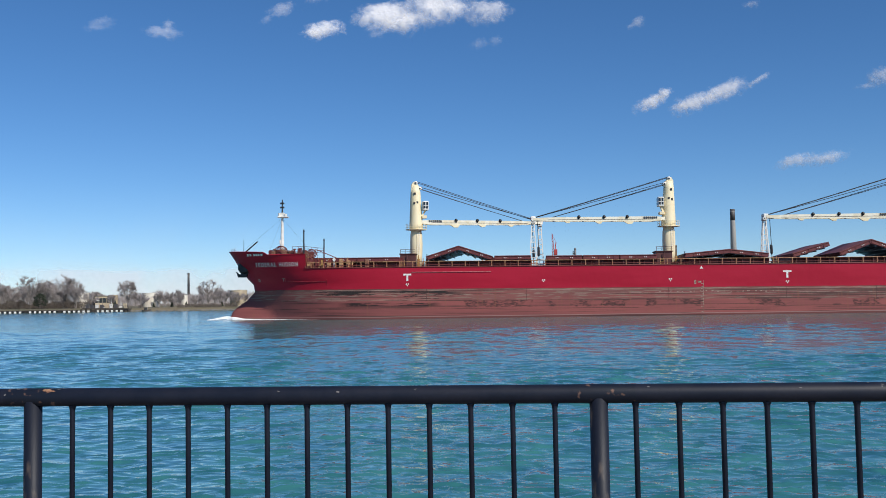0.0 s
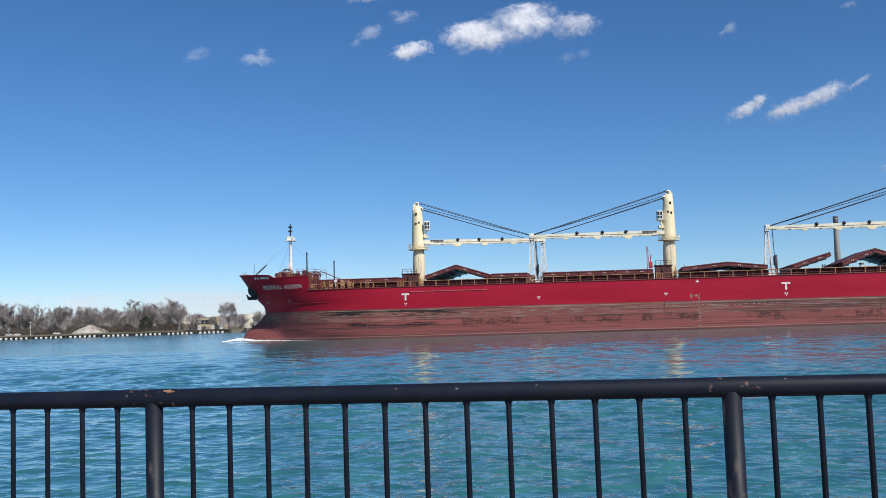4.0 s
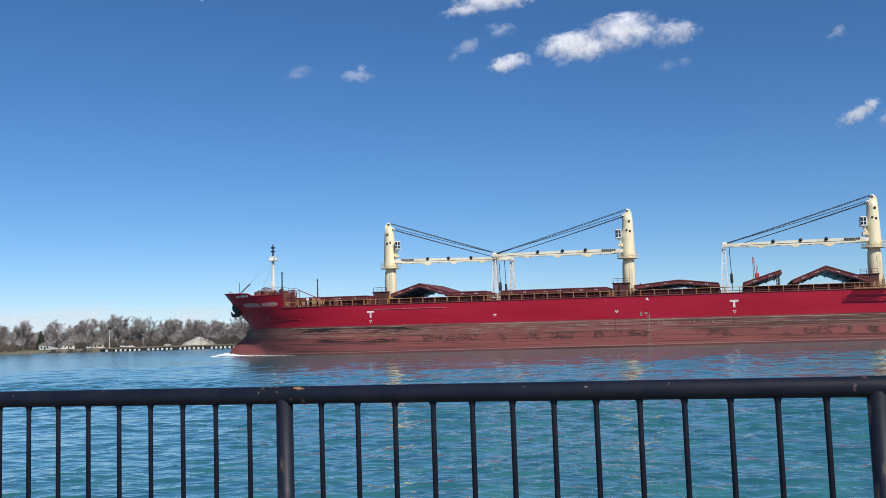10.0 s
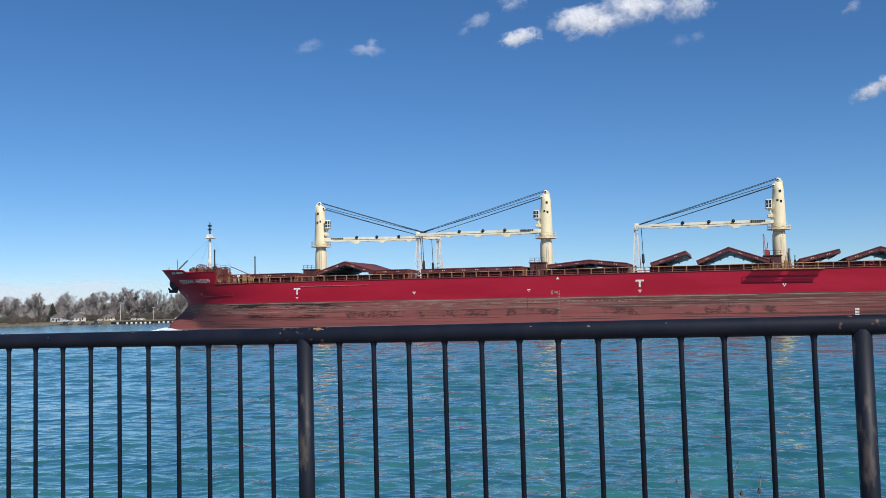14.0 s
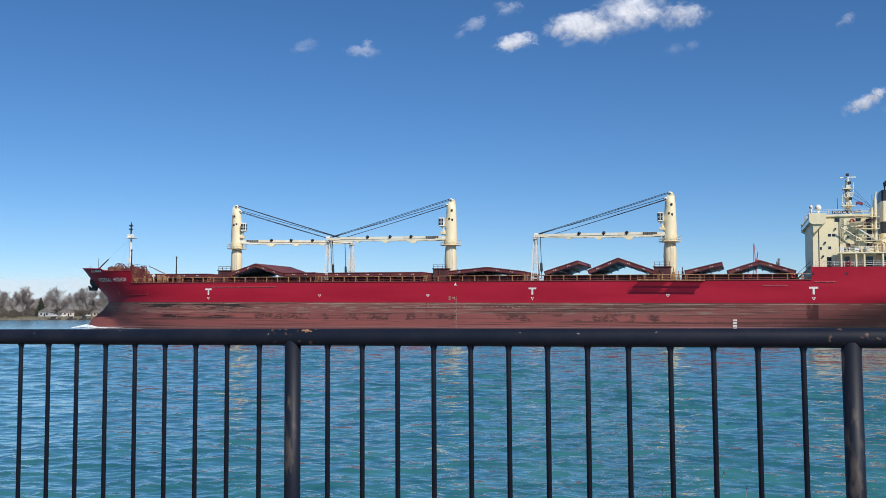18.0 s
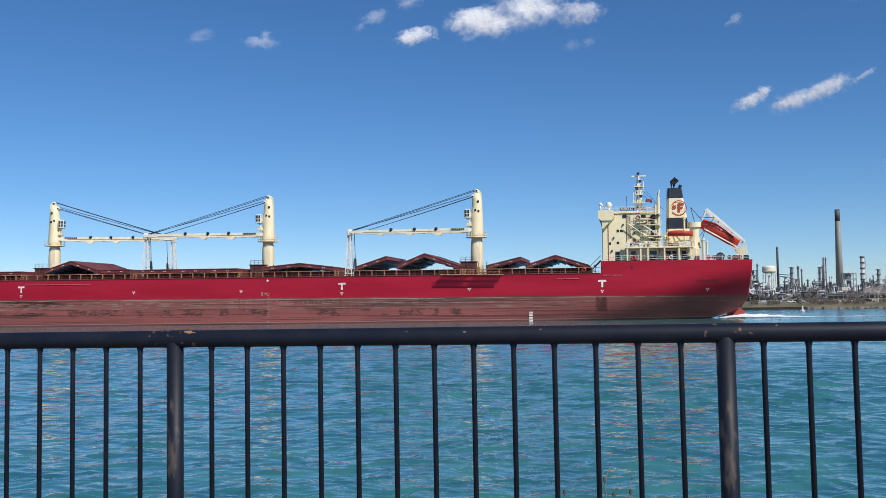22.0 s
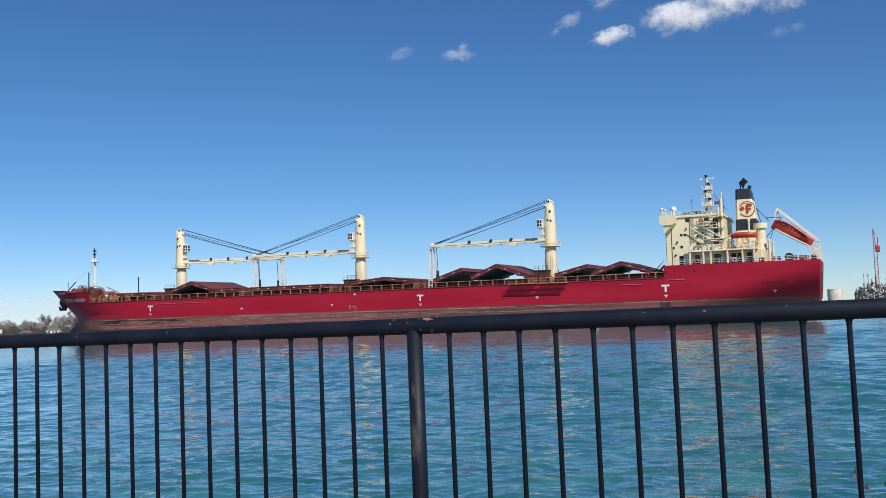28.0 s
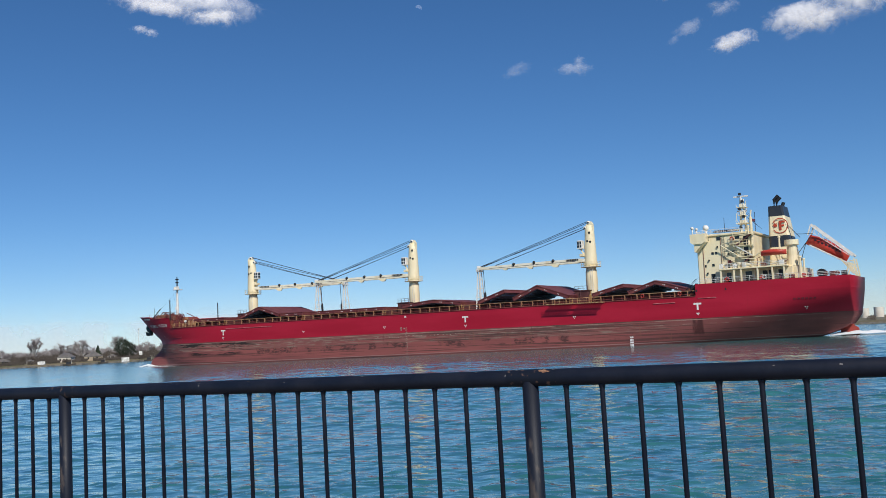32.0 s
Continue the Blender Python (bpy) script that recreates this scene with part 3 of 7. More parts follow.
    part("rudder", fixed(bm), material("rudder_paint", (0.34, 0.05, 0.035), 0.6, second=(0.22, 0.04, 0.03), scale=0.6), ship)
    return hull


hull = build_hull()


def side_plate(name, outline, mat, parent, lift=0.03):
    """A thin plate or painted mark that lies on the port side of the hull: (s, h) outlines, one or many."""
    for o in outline:
        bm = bmesh.new()
        bm.faces.new([bm.verts.new((s, -half_beam(s, h) - lift, h)) for s, h in o])
        part(name, bm, mat, parent)


def side_bar(bm, s0, s1, h, r=0.09):
    n = max(2, int((s1 - s0) / 2))
    tube(bm, [(s0 + (s1 - s0) * k / n, -half_beam(s0 + (s1 - s0) * k / n, h) - 0.05, h) for k in range(n + 1)], r, 6)


def lettering(text, size):
    cu = bpy.data.curves.new("lettering", "FONT")
    cu.body, cu.size, cu.align_x, cu.space_character, cu.offset = text, size, "LEFT", 1.22, 0.012
    ob = bpy.data.objects.new("lettering", cu)
    scene.collection.objects.link(ob)
    me = bpy.data.meshes.new_from_object(ob.evaluated_get(bpy.context.evaluated_depsgraph_get()))
    bpy.data.objects.remove(ob)
    bpy.data.curves.remove(cu)
    return me


def name_on_bow():
    for word, start, ln in (("FEDERAL", 7.7, 4.9), ("HUDSON", 13.25, 4.25)):
        me = lettering(word, 1.15)
        xs = [v.co.x for v in me.vertices]
        k = ln / (max(xs) - min(xs))
        for v in me.vertices:
            s, h = start + v.co.x * k, 10.5 + v.co.y * 1.06
            v.co = (s, -half_beam(s, h) - 0.12, h)
        place("name_lettering", me, MARK_WHITE, hull, "white painted ship name")
    side_plate("pilot_mark", [[(6.0 + 0.66 * k, 12.75), (6.45 + 0.66 * k, 12.75), (6.45 + 0.66 * k, 13.2), (6.0 + 0.66 * k, 13.2)] for k in (0, 1, 2.4, 3.2, 4.0, 5)], MARK_WHITE, hull, 0.12)


name_on_bow()


# paler red paints in the sunlight caught along the fender bars
FENDER = material("sunlit_fender_red", (0.46, 0.15, 0.15), 0.6, second=(0.36, 0.06, 0.07), scale=1)
FADED = material("faded_marking_paint", (0.36, 0.25, 0.20), 0.7, second=(0.2, 0.09, 0.07), scale=3)


def tug_mark(s, h):
    side_plate("tug_mark", [[(s - 0.8, h + 0.36), (s + 0.8, h + 0.36), (s + 0.8, h + 0.72), (s - 0.8, h + 0.72)], [(s - 0.19, h - 0.72), (s + 0.19, h - 0.72), (s + 0.19, h + 0.36), (s - 0.19, h + 0.36)]], MARK_WHITE, hull)
    small_mark(s, h - 1.55)


def small_mark(s, h):
    side_plate("frame_mark", [[(s - 0.32, h + 0.28), (s - 0.06, h + 0.28), (s - 0.06, h + 0.05), (s - 0.32, h + 0.05)], [(s + 0.06, h + 0.28), (s + 0.32, h + 0.28), (s + 0.32, h + 0.05), (s + 0.06, h + 0.05)], [(s - 0.18, h - 0.05), (s, h - 0.32), (s + 0.18, h - 0.05)]], MARK_WHITE, hull)


for s in (40.75, 115.8, 169.75):
    tug_mark(s, 7.95)
for s in (68.3, 93.3, 142.9, 190.2):
    small_mark(s, 7.0 if s < 150 else 6.6)
side_plate("thruster_mark", [[(7.3, 7.5), (7.7, 7.3), (8.0, 7.6), (7.8, 8.1), (7.4, 8.0)], [(13.5, 7.9), (14.2, 7.9), (14.2, 8.05), (13.95, 8.05), (13.95, 7.4), (13.78, 7.4), (13.78, 8.05), (13.5, 8.05)]], material("worn_mark_paint", (0.42, 0.22, 0.22), 0.6, second=(0.3, 0.1, 0.1), scale=3), hull)
side_plate("load_mark", [[(99.0, 9.15), (99.7, 9.15), (99.35, 9.7)]], MARK_WHITE, hull)
side_plate("draught_scale", [[(99.62, 0.2), (99.70, 0.2), (99.70, 6.9), (99.62, 6.9)], *[[(99.2, 0.6 + 0.5 * k), (99.6, 0.6 + 0.5 * k), (99.6, 0.72 + 0.5 * k), (99.2, 0.72 + 0.5 * k)] for k in range(12)], [(97.9, 6.1), (98.3, 6.1), (98.3, 6.9), (97.9, 6.9)], [(98.6, 6.4), (99.3, 6.4), (99.3, 6.75), (98.6, 6.75)]], FADED, hull)
random.seed(12)
side_plate("draught_figure", [[(s, h), (s + w, h), (s + w, h + 0.16), (s, h + 0.16)] for s, h, w in ((91 + 1.15 * k + random.uniform(-0.2, 0.2), 4.6 + random.uniform(-0.12, 0.12), random.uniform(0.2, 0.5)) for k in range(21))], FADED, hull)
side_plate("stern_draught_scale", [[(155.1, 0.5 + 0.52 * k), (155.85, 0.5 + 0.52 * k), (155.85, 0.86 + 0.52 * k), (155.1, 0.86 + 0.52 * k)] for k in range(4)], MARK_WHITE, hull)
for s0, s1, h in ((41.6, 57.8, 8.95), (160.6, 165.2, 8.95), (169.9, 173.6, 9.55)):
    bm = bmesh.new()
    side_bar(bm, s0, s1, h)
    part("fender_bar", bm, FENDER, hull)
bm = bmesh.new()
side_bar(bm, 19.4, 169.4, DECK - 0.02, 0.11)
part("sheer_strake", bm, DECK_RED, hull)
# weld bead of a doubling plate near the bow
bm = bmesh.new()
side_bar(bm, 14.3, 23.8, 7.3, 0.035)
for s, h0, h1 in ((14.3, 7.3, 8.0), (23.8, 6.6, 7.6)):
    tube(bm, [(s, -half_beam(s, h) - 0.04, h) for h in (h0, (h0 + h1) / 2, h1)], 0.035, 5)
part("weld_bead", bm, material("faded_red_bead", (0.44, 0.055, 0.065), 0.6, second=(0.36, 0.02, 0.035), scale=1), hull)
# port of registry, too worn to read, and two scuppers aft
side_plate("worn_letter", [[(188.2 + 0.72 * k, 8.25), (188.68 + 0.72 * k, 8.25), (188.68 + 0.72 * k, 8.6), (188.2 + 0.72 * k, 8.6)] for k in range(6)], material("worn_dark_lettering", (0.14, 0.010, 0.020), 0.6, second=(0.25, 0.012, 0.028), scale=3), hull, 0.05)
side_plate("scupper", [[(s - 0.16, 10.9), (s + 0.16, 10.9), (s + 0.16, 11.35), (s - 0.16, 11.35)] for s in (169.75, 175.6)], DARK, hull, 0.04)
SEAM = material("dark_seam_rust", (0.045, 0.022, 0.020), 0.8, second=(0.08, 0.035, 0.03), scale=3)
# fender seams on the bottom paint
for s in (44.6, 64.8, 92.9, 115.5, 132.5):
    side_plate("weld_seam", [[(s, 3.2), (s + 0.07, 3.2), (s + 0.07, 5.6), (s, 5.6)]], SEAM, hull, 0.02)


YELLOW_GEAR = material("yellow_safety_paint", (0.40, 0.24, 0.06), 0.6, second=(0.26, 0.11, 0.05), scale=2)
# coaming paint darkened for the shade under the covers, reused on dark gear
COAMING = material("shaded_coaming_paint", (0.070, 0.022, 0.022), 0.65, second=(0.105, 0.038, 0.033), scale=0.8, fine=0.3)
# blue-grey puts the sky's reflection into the colour of the cover undersides
UNDERSIDE = material("sky_tinted_cover_underside", (0.17, 0.21, 0.27), 0.3, second=(0.11, 0.14, 0.19), scale=0.6)
RUSTY_GEAR = material("rusty_deck_machinery", (0.15, 0.050, 0.035), 0.75, second=(0.26, 0.13, 0.08), scale=2.2, fine=0.4)


def build_hatches():
    """Coamings and folding covers, each cover panel a part."""
    def coaming(s0, s1):
        bm = bmesh.new()
        box(bm, s0, s1, -8.6, 8.6, DECK, 11.25, 0.06)
        k = s0 + 0.8
        while k < s1 - 0.4:
            for y in (-1, 1):
                prism_pts = ((k - 0.05, DECK), (k + 0.05, DECK), (k + 0.05, 11.2), (k - 0.05, 11.2))
                prism(bm, prism_pts, min(y * 8.6, y * 9.3), max(y * 8.6, y * 9.3))
            k += 2.1
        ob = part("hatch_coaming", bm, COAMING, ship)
        # the ledge on which the covers roll
        for y in (-1, 1):
            bm = bmesh.new()
            box(bm, s0 - 0.3, s1 + 0.3, min(y * 8.62, y * 9.5), max(y * 8.62, y * 9.5), 11.14, 11.28, 0.03)
            part("coaming_ledge", bm, HATCH_RED, ob)
        # yellow steps up to the hatch at its after end
        bm = bmesh.new()
        for x in (0, 0.7):
            beam(bm, (s1 + 0.5 + x, -10.1, DECK), (s1 + 0.5 + x, -9.5, 11.5), 0.09, 0.09)
        for h in (10.35, 10.75, 11.15):
            beam(bm, (s1 + 0.5, -10.1 + 0.42 * (h - DECK), h), (s1 + 1.2, -10.1 + 0.42 * (h - DECK), h), 0.12, 0.07)
        part("hatch_steps", bm, YELLOW_GEAR, ob, "yellow steel steps")

    def cover(a, z, thick=0.85):
        """A cover panel from (s, h) to (s, h) along its upper edge."""
        bm = bmesh.new()
        (s0, h0), (s1, h1) = a, z
        ln = math.hypot(s1 - s0, h1 - h0)
        box(bm, 0, ln, -8.9, 8.9, -thick, -thick + 0.62, 0.05)
        box(bm, 0, ln, -9.0, 9.0, -0.22, 0, 0.05)
        for k in range(int(ln / 1.5) + 1):
            x = 0.25 + k * 1.5
            if x < ln - 0.1:
                box(bm, x, x + 0.14, -8.98, -8.6, -thick, -0.2)
                box(bm, x, x + 0.14, 8.6, 8.98, -thick, -0.2)
        ob = part("hatch_cover", bm, HATCH_RED, ship)
        ob.matrix_basis = pose(s0, 0, h0, 0, -math.degrees(math.atan2(h1 - h0, s1 - s0)), 0)
        bm = bmesh.new()
        box(bm, 0.25, ln - 0.25, -8.5, 8.5, -thick - 0.06, -thick - 0.01)
        for k in range(4):
            x = ln * (k + 0.7) / 4.4
            box(bm, x, x + 0.2, -8.4, 8.4, -thick - 0.3, -thick - 0.05)
        part("cover_underside", bm, UNDERSIDE, ob)
        for f in (0.3, 0.7):
            for o in (-0.26, 0.12):
                bm = bmesh.new()
                box(bm, ln * f + o, ln * f + o + 0.16, -9.03, -9.0, -0.58, -0.40)
                part("cover_mark", bm, MARK_WHITE, ob)
        return ob

    for s0, s1 in ((20.6, 38.7), (44.0, 65.8), (68.9, 91.2), (96.6, 113.2), (117.5, 140.6), (145.8, 167.2)):
        coaming(s0, s1)
    flat = 12.2
    for a, z in (((20.6, flat), (29.6, flat)), ((29.7, flat), (38.7, flat)), ((58.3, flat + 0.1), (65.8, flat + 0.1)), ((68.9, flat), (76.2, flat)), ((76.3, flat), (83.6, flat)), ((83.7, flat), (91.1, flat)),
                 ((44.2, 12.3), (51.0, 14.45)), ((51.0, 14.45), (57.9, 12.25)), ((96.6, 12.35), (105.5, 13.15)), ((105.5, 13.15), (113.1, 12.25)),
                 ((117.6, 12.1), (124.7, 14.35)), ((126.6, 12.25), (132.9, 14.8)), ((132.9, 14.8), (140.5, 12.1)), ((145.9, 12.05), (153.2, 13.75)), ((154.0, 12.0), (160.3, 14.0)), ((160.3, 14.0), (167.0, 11.9))):
        cover(a, z)


build_hatches()


JIB_CREAM = material("pale_jib_paint", (0.80, 0.76, 0.62), 0.5, second=(0.70, 0.63, 0.46), scale=0.6, fine=0.15)


def build_crane(s, toward, length, slew):
    """A deck crane; toward is +1 where its jib points aft and -1 where it points forward, and the upper works are slewed by some degrees."""
    bm = bmesh.new()
    # fixed column: a slightly barrelled drum down to the deck
    tube(bm, [(0, 0, h) for h in (DECK, 13.0, 15.4, 17.4, 18.2)], [1.22, 1.30, 1.36, 1.28, 1.10], 24)
    crane = part("deck_crane", bm, CREAM, ship, "cream-painted deck crane", smooth=True)
    crane.location.x = s
    turn = pose(0, 0, 0, 0, 0, slew)

    def sub(name, b, m, label="", smooth=False, upper=True):
        ob = part(name, fixed(b), m, crane, label, smooth)
        if upper:
            ob.matrix_basis = turn
        return ob

    # turning tower, straight at the back and tapering towards the jib
    bm = bmesh.new()
    rings = [(0, 18.2, 1.12), (0, 18.5, 1.48), (0, 19.6, 1.48), (-0.02, 20.2, 1.44), (-0.14, 26.6, 1.08), (-0.18, 28.0, 0.86)]
    tube(bm, [(toward * x, 0, h) for x, h, _ in rings], [r for *_, r in rings], 24)
    sub("tower", bm, CREAM, smooth=True)
    # winch house and lockers at the foot, forward of the column
    bm = bmesh.new()
    box(bm, -3.1, 0.2, -3.2, 1.6, DECK, 13.2, 0.08)
    for x in (-3.0, -2.0, -1.0, 0.1):
        tube(bm, [(x, -3.1, 13.1), (x, -3.1, 14.1)], 0.05, 6)
    tube(bm, [(-3.0, -3.1, 14.1), (0.1, -3.1, 14.1)], 0.04, 5)
    tube(bm, [(-3.0, -3.1, 13.6), (0.1, -3.1, 13.6)], 0.03, 5)
    box(bm, -3.3, 0.4, -3.4, 1.8, 13.0, 13.2, 0.04)
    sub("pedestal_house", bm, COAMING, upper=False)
    for k, (x, w, z) in enumerate(((-3.9, 0.5, 12.2), (-1.5, 0.4, 12.9), (0.9, 0.5, 12.9), (1.9, 0.5, 12.2), (2.7, 0.4, 13.0), (3.5, 0.3, 12.3))):
        bm = bmesh.new()
        box(bm, x - w / 2, x + w / 2, -3.9, -3.3, DECK, z - 0.9, 0.05)
        tube(bm, [(x, -3.6, z - 0.9), (x, -3.6, z)], 0.09, 6)
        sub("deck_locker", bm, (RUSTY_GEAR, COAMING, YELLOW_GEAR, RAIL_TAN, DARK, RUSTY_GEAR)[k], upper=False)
    bm = bmesh.new()
    tube(bm, [(0, 0, 18.42), (0, 0, 18.55)], 2.3, 20)
    sub("platform", bm, CREAM)
    bm = bmesh.new()
    for h in (19.05, 19.6):
        tube(bm, [(2.25 * math.cos(a), 2.25 * math.sin(a), h) for a in [math.pi * k / 8 for k in range(17)]], 0.035, 5)
    for k in range(16):
        a = math.pi * k / 8
        tube(bm, [(2.25 * math.cos(a), 2.25 * math.sin(a), 18.5), (2.25 * math.cos(a), 2.25 * math.sin(a), 19.6)], 0.03, 5)
    sub("platform_rail", bm, CREAM)
    # driver's cab on its bracket, beside the tower on the jib's side
    cx = toward * 1.85
    bm = bmesh.new()
    box(bm, cx - 0.62, cx + 0.62, -1.75, -0.1, 22.6, 24.6, 0.12)
    cab = sub("cab", bm, WHITE)
    for z0, z1 in ((22.95, 23.5), (23.65, 24.35)):
        for x0, x1 in ((-0.5, -0.08), (0.08, 0.5)):
            bm = bmesh.new()
            box(bm, cx + x0, cx + x1, -1.79, -1.74, z0, z1, 0.01)
            part("cab_window", bm, GLASS, cab)
        bm = bmesh.new()
        box(bm, cx + toward * 0.61 - 0.03, cx + toward * 0.61 + 0.03, -1.6, -0.25, z0, z1, 0.01)
        part("cab_window", bm, GLASS, cab)
    bm = bmesh.new()
    beam(bm, (toward * 1.0, -0.7, 21.0), (cx, -0.9, 22.6), 0.3, 0.3)
    box(bm, toward * 1.6 - 0.5, toward * 1.6 + 0.5, -1.4, 0.1, 20.9, 21.5, 0.05)
    sub("cab_bracket", bm, CREAM)
    # head with sheaves
    bm = bmesh.new()
    prism(bm, [(toward * x, h) for x, h in ((-1.1, 26.6), (0.55, 26.9), (0.65, 27.7), (0.0, 28.75), (-0.65, 28.85), (-1.05, 28.2))], -0.55, 0.55)
    sub("crane_head", bm, CREAM)
    for x, h, r in ((0.75, 27.4, 0.40), (-0.15, 28.6, 0.40)):
        bm = bmesh.new()
        tube(bm, [(toward * x, -0.62, h), (toward * x, 0.62, h)], r, 16)
        sheave = sub("sheave", bm, WHITE, smooth=True)
        bm = bmesh.new()
        tube(bm, [(toward * x, -0.66, h), (toward * x, -0.62, h)], r * 0.45, 12)
        part("sheave_hub", bm, DARK, sheave)
    # jib: twin box girder tapering at both ends, cross members between
    for y in (-0.8, 0.8):
        bm = bmesh.new()
        prism(bm, [(toward * x, h) for x, h in ((0.7, 19.8), (3.2, 19.55), (length - 5, 19.66), (length, 19.85), (length, 20.36), (length - 5, 20.48), (3.2, 20.55), (0.7, 20.4))], y - 0.26, y + 0.26)
        girder = sub("jib_girder", bm, JIB_CREAM)
        if y < 0:
            # dark strip on the girder's side, drawn for the shade between the girders
            bm = bmesh.new()
            box(bm, min(toward * 3.3, toward * (length - 3)), max(toward * 3.3, toward * (length - 3)), y - 0.31, y - 0.26, 19.93, 19.99, 0.01)
            part("girder_shade_strip", bm, COAMING, girder)
    bm = bmesh.new()
    for k in range(9):
        x = toward * (2.5 + k * (length - 3) / 8.4)
        beam(bm, (x, -0.6, 19.95), (x, 0.6, 19.95), 0.2, 0.35)
    sub("jib_crossbar", bm, CREAM)
    bm = bmesh.new()
    tube(bm, [(toward * length, -1.0, 20.1), (toward * length, 1.0, 20.1)], 0.42, 12)
    box(bm, toward * length - 0.5, toward * length + 0.5, -0.9, 0.9, 20.2, 20.75, 0.1)
    sub("jib_tip", bm, WHITE)
    for f, w, d in ((0.30, 1.25, 0.62), (0.52, 0.95, 0.5), (0.75, 0.75, 0.36)):
        bm = bmesh.new()
        x = toward * length * f
        prism(bm, ((x - w, 19.62), (x + w, 19.62), (x + w * 0.55, 19.58 - d), (x - w * 0.1, 19.58 - d)), -1.08, -0.60)
        sub("jib_bracket", bm, CREAM)
    for f in (0.31, 0.48, 0.665):
        bm = bmesh.new()
        x = toward * length * f
        bmesh.ops.create_uvsphere(bm, u_segments=12, v_segments=8, radius=0.36, matrix=pose(x, -1.05, 20.5))
        tube(bm, [(x + toward * 0.1, -1.0, 20.0), (x, -1.05, 20.5)], 0.1, 6)
        sub("jib_floodlight", bm, DARK, smooth=True)
    # walkway grating at the jib's foot
    bm = bmesh.new()
    for k in range(7):
        x = toward * (2.6 + 0.42 * k)
        box(bm, min(x, x + toward * 0.3), max(x, x + toward * 0.3), -1.15, -1.08, 20.1, 20.5)
    sub("jib_grating", bm, STEEL_ROPE)
    # ropes from the head to the tip and to the hoist block
    for y, h0, x0, f in ((-0.5, 28.95, -0.15, 0.985), (0.4, 28.85, -0.15, 0.975), (-0.3, 27.75, 0.75, 0.98), (0.3, 27.4, 1.0, 0.86), (-0.4, 27.2, 0.95, 0.85)):
        bm = bmesh.new()
        a, z = Vector((toward * x0, y, h0)), Vector((toward * length * f, y, 20.55))
        tube(bm, [a.lerp(z, k / 8) - Vector((0, 0, 0.06 * math.sin(math.pi * k / 8))) for k in range(9)], 0.065, 5)
        sub("hoist_rope", bm, STEEL_ROPE)
    bm = bmesh.new()
    for h in range(11):
        tube(bm, [(0.35, -1.42, 13.4 + 0.45 * h), (0.85, -1.30, 13.4 + 0.45 * h)], 0.03, 4)
    for x, y in ((0.35, -1.44), (0.85, -1.32)):
        tube(bm, [(x, y, 13.0), (x, y, 18.4)], 0.035, 4)
    sub("ladder", bm, WHITE, upper=False)
    for h, x in ((26.0, -0.45), (23.9, -0.55), (24.1, 0.1)):
        bm = bmesh.new()
        box(bm, toward * x - 0.2, toward * x + 0.2, -1.22, -0.9, h, h + 0.45, 0.02)
        sub("access_port", bm, DARK)
    return crane


for s, toward, length, slew in ((41.15, 1, 27.7, 15.5), (94.75, -1, 28.6, 5.4), (142.65, -1, 28.3, 1.6)):
    build_crane(s, toward, length, slew)


def jib_rest(s, y0, top, w=1.5):
    """A white A-frame with rungs that carries a jib's end."""
    bm = bmesh.new()
    tall = top - DECK

    def narrow(k):
        return 1 - 0.66 * k / tall

    for x in (-1, 1):
        for y in (-1, 1):
            beam(bm, (x * w / 2, y * 1.0, DECK), (x * w / 2 * narrow(tall), y * 0.4, top), 0.20, 0.20)
    k, side = 0.9, 1
    while k < tall - 0.3:
        f, g = w / 2 * narrow(k), narrow(k)
        for y in (-1, 1):
            beam(bm, (-f, y * g, DECK + k), (f, y * g, DECK + k), 0.12, 0.12)
        if side > 0:
            beam(bm, (-f, -g, DECK + k), (f * 0.9, -g * 0.9, DECK + k + 1.1), 0.07, 0.07)
        for x in (-1, 1):
            beam(bm, (x * f, -g, DECK + k), (x * f, g, DECK + k), 0.09, 0.09)
        k += 1.1
        side = -side
    box(bm, -0.42, 0.42, -1.0, 1.0, top, top + 0.25, 0.04)
    for x in (-0.36, 0.36):
        box(bm, x - 0.08, x + 0.08, -1.0, 1.0, top + 0.25, top + 0.6, 0.03)
    ob = part("jib_rest", fixed(bm), WHITE, ship, "white lattice jib rest")
    ob.location = (s, y0, 0)
    return ob


jib_rest(66.3, -2.6, 19.35)
jib_rest(67.8, 7.4, 19.35)
jib_rest(114.2, -0.9, 19.4)
for s, y in ((67.4, -2.6), (66.3, 7.4), (115.5, -0.9)):
    bm = bmesh.new()
    tube(bm, [(s - 0.2, y, 19.8), (s, y, 15), (s + 0.1, y, 11)], 0.07, 5)
    tube(bm, [(s, y, 14.4), (s, y, 14.2), (s + 0.05, y, 12.6), (s + 0.05, y, 12.3)], [0.08, 0.26, 0.30, 0.12], 8)
    part("cargo_hook_wire", bm, DARK, ship)


def deck_fence():
    """Pipe and rail along the deck edge, with a stanchion every two metres."""
    for h in (10.45, 11.15):
        bm = bmesh.new()
        n = 80
        tube(bm, [(19.6 + (169.3 - 19.6) * k / n, -half_beam(19.6 + (169.3 - 19.6) * k / n, h) + 0.25, h) for k in range(n + 1)], 0.07 if h > 11 else 0.06, 5)
        part("deck_rail", bm, RAIL_TAN if h > 11 else DECK_RED, ship)
    bm = bmesh.new()
    box(bm, -0.09, 0.09, -0.1, 0.1, DECK, 11.15, 0.02)
    beam(bm, (0, 0, 11.0), (0, 0.9, 10.1), 0.1, 0.1)
    me = bpy.data.meshes.new("stanchion")
    bm.to_mesh(me), bm.free()
    for k in range(56):
        s = 20.4 + 2.68 * k
        ob = place("stanchion", me, RAIL_TAN, ship)
